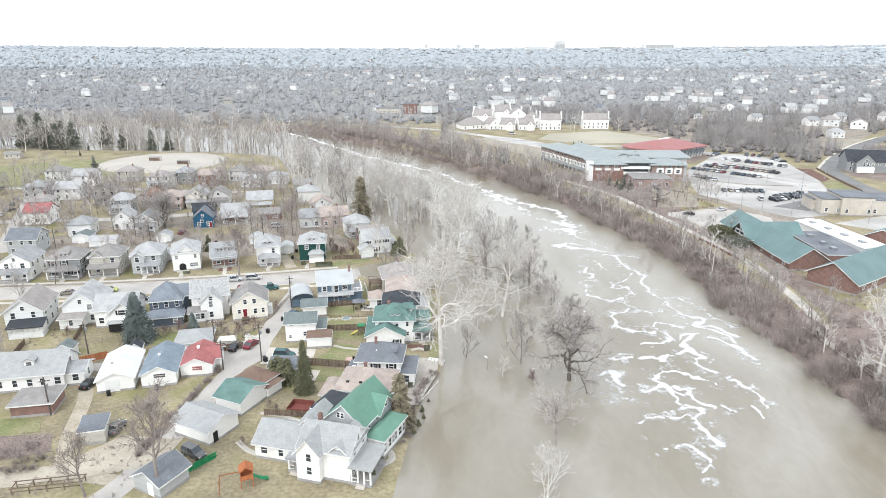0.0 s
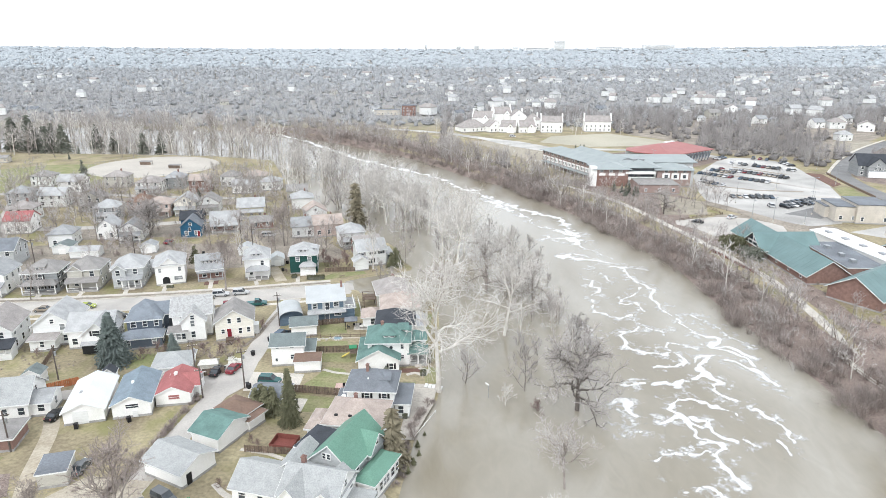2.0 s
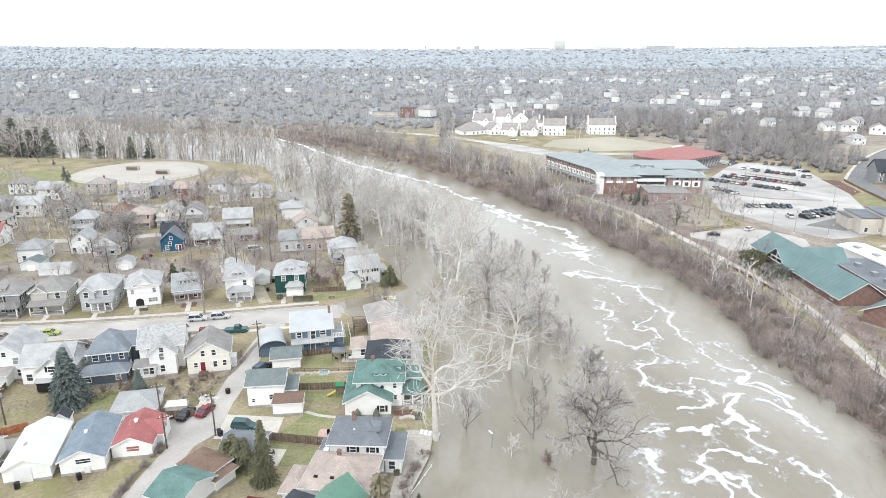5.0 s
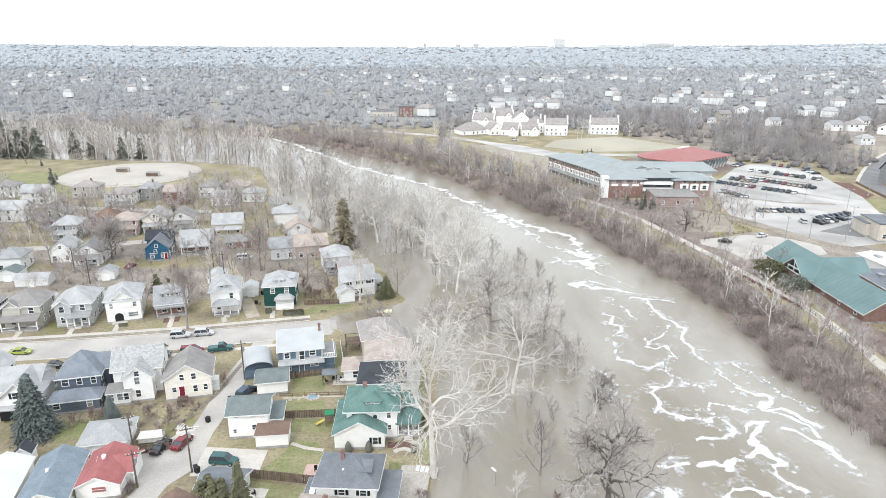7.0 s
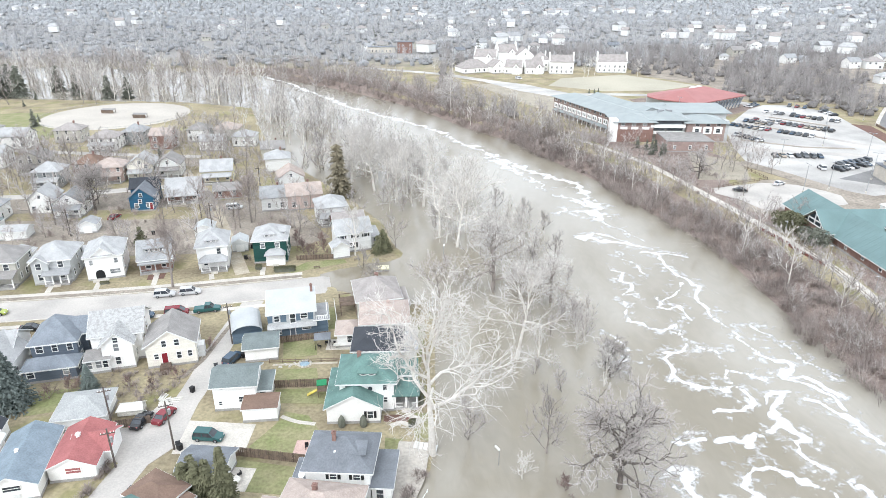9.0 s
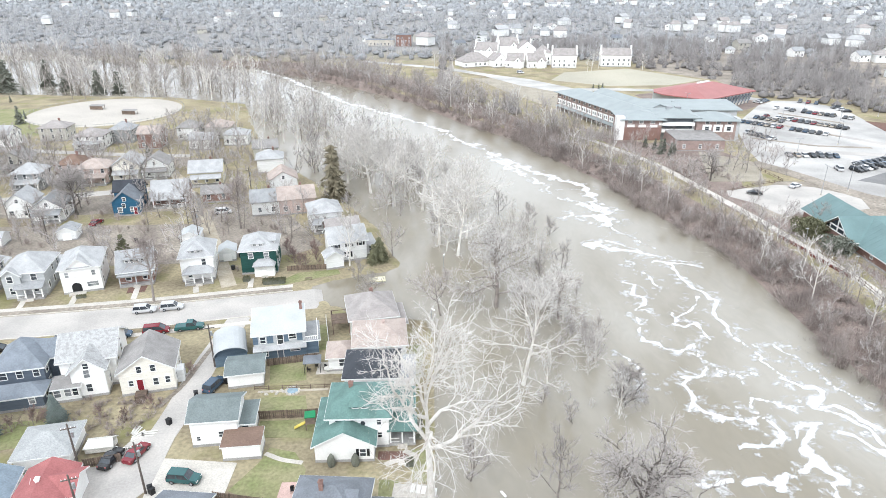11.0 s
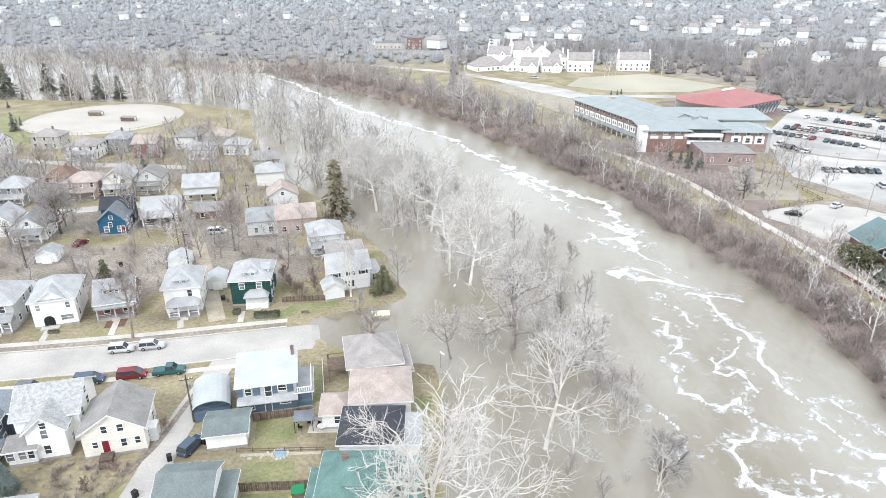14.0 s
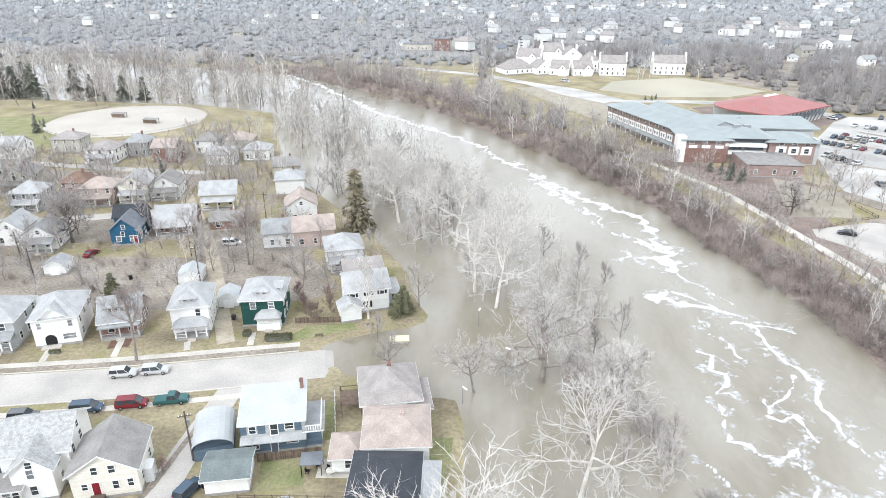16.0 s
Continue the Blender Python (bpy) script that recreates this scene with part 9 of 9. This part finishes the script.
# low timber edge between trail and bank
for line in ([(89.6, 214.5), (91.0, 208.5), (92.2, 203)], [(91.7, 202.6), (93.0, 196), (94.2, 190)]):
    zb = ground_z(*line[1])
    W = thing("timber_edging", 0, 0, 0, 0, "low brown timber retaining edge beside the trail", "retaining wall", "timber edging")
    for (xa, ya), (xb, yb) in zip(line[:-1], line[1:]):
        L_, an = math.hypot(xb - xa, yb - ya), math.degrees(math.atan2(yb - ya, xb - xa))
        for zz in (-0.7, -0.2, 0.3):
            part("board", Geo().box(0, 0, 0, L_, 0.16, 0.44), DECKRED, W, m=pose((xa + xb) / 2, (ya + yb) / 2, zb + zz, 0, 0, an))
        for k in range(4):
            part("post", Geo().box(0, 0, -1.0, 0.2, 0.24, 1.9), WOOD, W, m=pose(xa + (xb - xa) * (k + 0.5) / 4, ya + (yb - ya) * (k + 0.5) / 4, zb, 0, 0, an))
# planted strips in the lot
for (xa, ya), (xb, yb) in (((130, 321), (150, 308)), ((150, 308), (170, 305)), ((150, 352), (160, 336)), ((160, 336), (168, 323)), ((165, 370), (184, 348))):
    structure("lot_verge", ribbon([(xa, ya), (xb, yb)], 2.0, 0.14, smooth=2), LITTER, "brown planted strip in the parking lot", "verge")
structure("lot_verge", ribbon([(114, 285), (122, 270), (130, 250), (137, 239)], 6.5, 0.1), LITTER, "brown grass strip beside the lot", "verge")


def bin_(x, y):
    B_ = thing("trash_bin", x, y, ground_z(x, y), (x * 77) % 90, "black wheeled trash bin in the alley", "bin", "trash bins")
    part("body", Geo().solid([(-0.32, -0.34, 1.0), (0.32, -0.34, 1.0), (0.32, 0.34, 1.0), (-0.32, 0.34, 1.0)], [(0, 1, 2, 3)], 0.95), BLACKPLASTIC, B_)
    part("lid", Geo().box(0, 0, 1.0, 0.72, 0.76, 0.08), BLACKPLASTIC, B_)


for x, y in ((-39.4, 127.4), (-39.0, 127.0), (-41.0, 119.9), (-42.3, 118.0), (-48.3, 134), (-42.4, 141.8), (-48.5, 211), (-49.4, 206), (-36.7, 152.8), (-49.2, 199), (-86, 204), (-80, 216), (-40.6, 149), (-66.4, 112.6), (-57.8, 114.8)):
    bin_(x, y)
# play sets
P = thing("play_set", -31.0, 85.6, 0, 20, "orange wooden play tower with green slide", "play set")
for sx in (-0.9, 0.9):
    for sy in (-0.9, 0.9):
        part("post", Geo().box(sx, sy, -0.2, 0.14, 0.14, 3.2), CEDAR, P)
part("platform", Geo().box(0, 0, 1.4, 2.0, 2.0, 0.12), CEDAR, P)
part("railing", Geo().box(0, -0.95, 1.5, 1.9, 0.06, 0.7).box(0, 0.95, 1.5, 1.9, 0.06, 0.7).box(-0.95, 0, 1.5, 0.06, 1.9, 0.7), CEDAR, P)
part("roof", Geo().solid([(-1.1, -1.1, 2.9), (0, -1.1, 3.7), (1.1, -1.1, 2.9), (-1.1, 1.1, 2.9), (0, 1.1, 3.7), (1.1, 1.1, 2.9)], [(0, 1, 4, 3), (1, 2, 5, 4)], 0.08), CEDAR, P)
part("slide", Geo().solid([(0.9, -0.35, 1.55), (2.4, -0.35, 0.6), (3.3, -0.35, 0.35), (0.9, 0.35, 1.55), (2.4, 0.35, 0.6), (3.3, 0.35, 0.35)], [(0, 1, 4, 3), (1, 2, 5, 4)], 0.16), GREENPLASTIC, P, "green plastic slide")
part("swing_beam", Geo().tube([(-1, 0, 2.5), (-4, 0, 2.5)], [0.08, 0.08], 6).tube([(-4, 0, 2.5), (-4.3, -1.2, 0)], [0.07, 0.07], 5).tube([(-4, 0, 2.5), (-4.3, 1.2, 0)], [0.07, 0.07], 5), CEDAR, P)
P = thing("play_set", -19.6, 141.0, 0, 10, "small play tower with yellow slide", "play set")
for sx in (-0.7, 0.7):
    for sy in (-0.7, 0.7):
        part("post", Geo().box(sx, sy, -0.2, 0.12, 0.12, 2.7), WOOD, P)
part("platform", Geo().box(0, 0, 1.2, 1.6, 1.6, 0.1), WOOD, P)
part("canopy", Geo().box(0, 0, 2.45, 1.7, 1.7, 0.12), GREENPLASTIC, P)
part("slide", Geo().solid([(-0.7, -0.3, 1.3), (-2.6, -0.3, 0.3), (-0.7, 0.3, 1.3), (-2.6, 0.3, 0.3)], [(0, 2, 3, 1)], 0.14), YELLOWPLASTIC, P, "yellow plastic slide")
P = thing("gazebo", -22.2, 156.8, 0, 8, "black metal gazebo over patio chairs", "gazebo")
for sx in (-1.4, 1.4):
    for sy in (-1.2, 1.2):
        part("post", Geo().box(sx, sy, 0, 0.1, 0.1, 2.3), BLACKPLASTIC, P)
part("canopy", Geo().solid([(-1.6, -1.4, 2.3), (1.6, -1.4, 2.3), (1.6, 1.4, 2.3), (-1.6, 1.4, 2.3), (0, 0, 3.0)], [(0, 1, 4), (1, 2, 4), (2, 3, 4), (3, 0, 4)], 0.08), R_SLATE, P)
for x, y in ((-22.8, 156.2), (-21.6, 157.4), (-20.0, 156.8), (-18.0, 126.8), (-19.6, 127.2), (-18.8, 127.8), (-28.2, 121.2)):
    C = thing("patio_chair", x, y, 0.09, (x * 91) % 360, "dark metal patio chair on paving", "chair", "patio chairs")
    part("seat", Geo().box(0, 0, 0.4, 0.55, 0.55, 0.06), BLACKPLASTIC, C)
    part("backrest", Geo().box(0, 0.26, 0.46, 0.55, 0.05, 0.5), BLACKPLASTIC, C)
    for sx in (-0.24, 0.24):
        for sy in (-0.24, 0.24):
            part("leg", Geo().box(sx, sy, 0, 0.05, 0.05, 0.4), BLACKPLASTIC, C)
for x, y, r_, label in ((-18.8, 127.2, 0.6, "round patio table on pink pavers"), (-28.4, 119.8, 0.8, "pale covered patio table"), (-19.4, 156.2, 0.7, "pale stone fire table")):
    T = thing("patio_table", x, y, 0.09, 0, label, "table")
    part("tabletop", Geo().tube([(0, 0, 0.66), (0, 0, 0.74)], [r_, r_], 14), TARP if "pale" in label else WOOD, T)
    part("pedestal", Geo().tube([(0, 0, 0), (0, 0, 0.66)], [r_ * 0.35, r_ * 0.2], 8), FOUND, T)
P = thing("covered_boat", -50.3, 136.0, 0, 10, "small boat under a pale tarpaulin", "boat")
part("tarpaulin", Geo().solid([(-2.2, -1.3, 1.3), (-1.6, -0.2, 2.1), (-2.2, 1.3, 1.3), (2.2, -1.3, 1.3), (1.8, 0.1, 2.0), (2.2, 1.3, 1.3)], [(0, 3, 4, 1), (1, 4, 5, 2)], 0.1), TARP, P)
part("hull", Geo().box(0, 0, 0.3, 4.0, 2.2, 0.95), TARP, P)
for k, (x, y) in enumerate(((-44.9, 139.4), (-46.2, 138.8), (-47.0, 140.0))):
    P = thing("lumber_stack", x, y, 0, 40 * k, "stack of pale weathered boards on the ground", "lumber", "lumber stacks")
    for i in range(4):
        part("plank", Geo().box(0.1 * i, 0.28 * i - 0.4, 0.12 * (i % 2), 2.2, 0.25, 0.1, 4 * i), TARP, P)
# clipped hedges by the dark green house and along walks
for x, y, w_, d_, h_, rot in ((-37.6, 191.8, 5.2, 1.6, 1.2, 8), (-44.3, 193.0, 1.5, 1.4, 1.1, 0), (-3.6, 132.6, 1.3, 1.2, 1.1, 0), (-6.4, 117.4, 1.0, 4.0, 1.3, -6), (-2.4, 139.6, 0.9, 3.4, 1.6, 0), (-78.5, 184.6, 2.0, 0.7, 0.7, 12)):
    Hd = thing("hedge", x, y, 0, rot, "dense dark green clipped hedge", "hedge")
    q = random.Random(int(x * 10))
    g = Geo()
    for _ in range(int(260 * w_ * d_ ** 0.5)):
        px, py, pz = q.uniform(-w_ / 2, w_ / 2), q.uniform(-d_ / 2, d_ / 2), h_ * q.random() ** 0.5
        s = q.uniform(0.08, 0.16)
        a = q.uniform(0, 6.28)
        g.add([(px - s * math.cos(a), py - s * math.sin(a), pz - s), (px + s * math.cos(a), py + s * math.sin(a), pz - s * 0.4), (px, py, pz + s)], [(0, 1, 2)])
    part("foliage", g, ARBOR, Hd)
    part("core", Geo().box(0, 0, -0.1, w_ * 0.92, d_ * 0.9, h_ * 0.92), CONIFER, Hd)
# round shrubs and a stone edge at the shore
for x, y, s in ((-3.9, 107.5, 0.9), (-3.6, 105.0, 0.8), (-4.4, 102.6, 0.9), (-5.2, 100.2, 0.8), (-11.2, 87.4, 1.0), (-2.8, 111, 0.7)):
    plant(C_BUSH, x, y, 1.5 * s, label="small round evergreen shrub at the shore")
structure("garden_walk", ribbon([(-4.6, 135.6), (-2.6, 134.4), (-3.4, 132.2), (-5.4, 133.6), (-7.2, 132.6)], 0.9, 0.06), CONCRETE, "curving pale garden walk", "path")
structure("garden_walk", ribbon([(-25.4, 135.0), (-22.6, 133.6), (-19.4, 133.0)], 0.8, 0.06), CONCRETE, "pale concrete garden walk", "path")
structure("garden_walk", ribbon([(-36, 97), (-33.6, 94.4), (-30.4, 92.6)], 1.0, 0.06), CONCRETE, "pale concrete garden walk", "path")
structure("garden_walk", ribbon([(-34.5, 106.2), (-29.5, 105), (-26.5, 103.5)], 0.8, 0.06), CONCRETE, "pale concrete garden walk", "path")
structure("garden_walk", ribbon([(-10.4, 95.4), (-8.8, 93.8), (-8.4, 91.6), (-11.5, 89.4)], 1.2, 0.06), CONCRETE, "pale concrete garden walk", "path")
structure("garden_walk", ribbon([(-30.5, 150.2), (-18.5, 151.0)], 0.6, 0.055, smooth=2), GRAVEL, "pale garden path", "path")
structure("mulch_bed", slab([(-8.4, 133.6), (-3.6, 133.6), (-3.6, 135.4), (-8.4, 135.4)], 0.05), MULCH, "reddish mulch bed before a house", "garden bed")
structure("mulch_bed", slab([(-69.5, 186.6), (-65.8, 187.6), (-66.4, 190.6), (-70.2, 189.4)], 0.05), MULCH, "reddish mulch bed before a house", "garden bed")
D = thing("deck", -27.0, 107.0, 0, -10, "red-brown wooden deck behind a house", "deck")
part("platform", Geo().box(0, 0, 0.3, 4.2, 3.4, 0.2), DECKRED, D)
for k in range(4):
    part("railing", Geo().box(0, 0, 0, 4.2 if k % 2 == 0 else 3.4, 0.08, 0.9), DECKRED, D, m=pose((0, 2.1, 0, -2.1)[k], (-1.7, 0, 1.7, 0)[k], 0.5, 0, 0, 90 * (k % 2)))
    part("leg", Geo().box((-1.9, 1.9, 1.9, -1.9)[k], (-1.5, -1.5, 1.5, 1.5)[k], -0.2, 0.14, 0.14, 0.55), DECKRED, D)
# things standing in the flood
P = thing("flooded_shelter", -13.9, 192.8, -0.5, 8, "pale yellow shelter roof just above flood water", "shelter")
part("roof", Geo().solid([(-1.9, -0.9, 0.9), (1.9, -0.9, 0.9), (1.9, 0.9, 1.15), (-1.9, 0.9, 1.15)], [(0, 1, 2, 3)], 0.2), PALEYELLOW, P)
part("wall", Geo().box(0, 0.1, -1.2, 3.2, 1.2, 1.9), OFFWHITE, P)
for x, y, h in ((-1.0, 174.2, 3.0), (6.5, 186, 3.4), (1.5, 200, 3.2), (9.6, 124, 2.4)):
    P = thing("street_lamp", x, y, -1.4, (x * 50) % 360, "white street lamp standing in flood water", "street lamp", "flooded lamps")
    part("pole", Geo().tube([(0, 0, 0), (0, 0, h + 1.4)], [0.07, 0.05], 6), METAL, P)
    part("lamp_head", Geo().box(0.5, 0, h + 1.35, 1.1, 0.3, 0.14), WHITE, P)
for x, y in ((-20.6, 198.2), (-30.0, 193.5)):
    P = thing("picnic_bench", x, y, max(ground_z(x, y), -0.5), 10, "dark wooden bench at the flood edge", "bench")
    part("seat", Geo().box(0, 0, 0.45, 1.6, 0.4, 0.07), WOOD, P)
    for s in (-0.6, 0.6):
        part("leg", Geo().box(s, 0, -0.3, 0.1, 0.35, 0.76), WOOD, P)
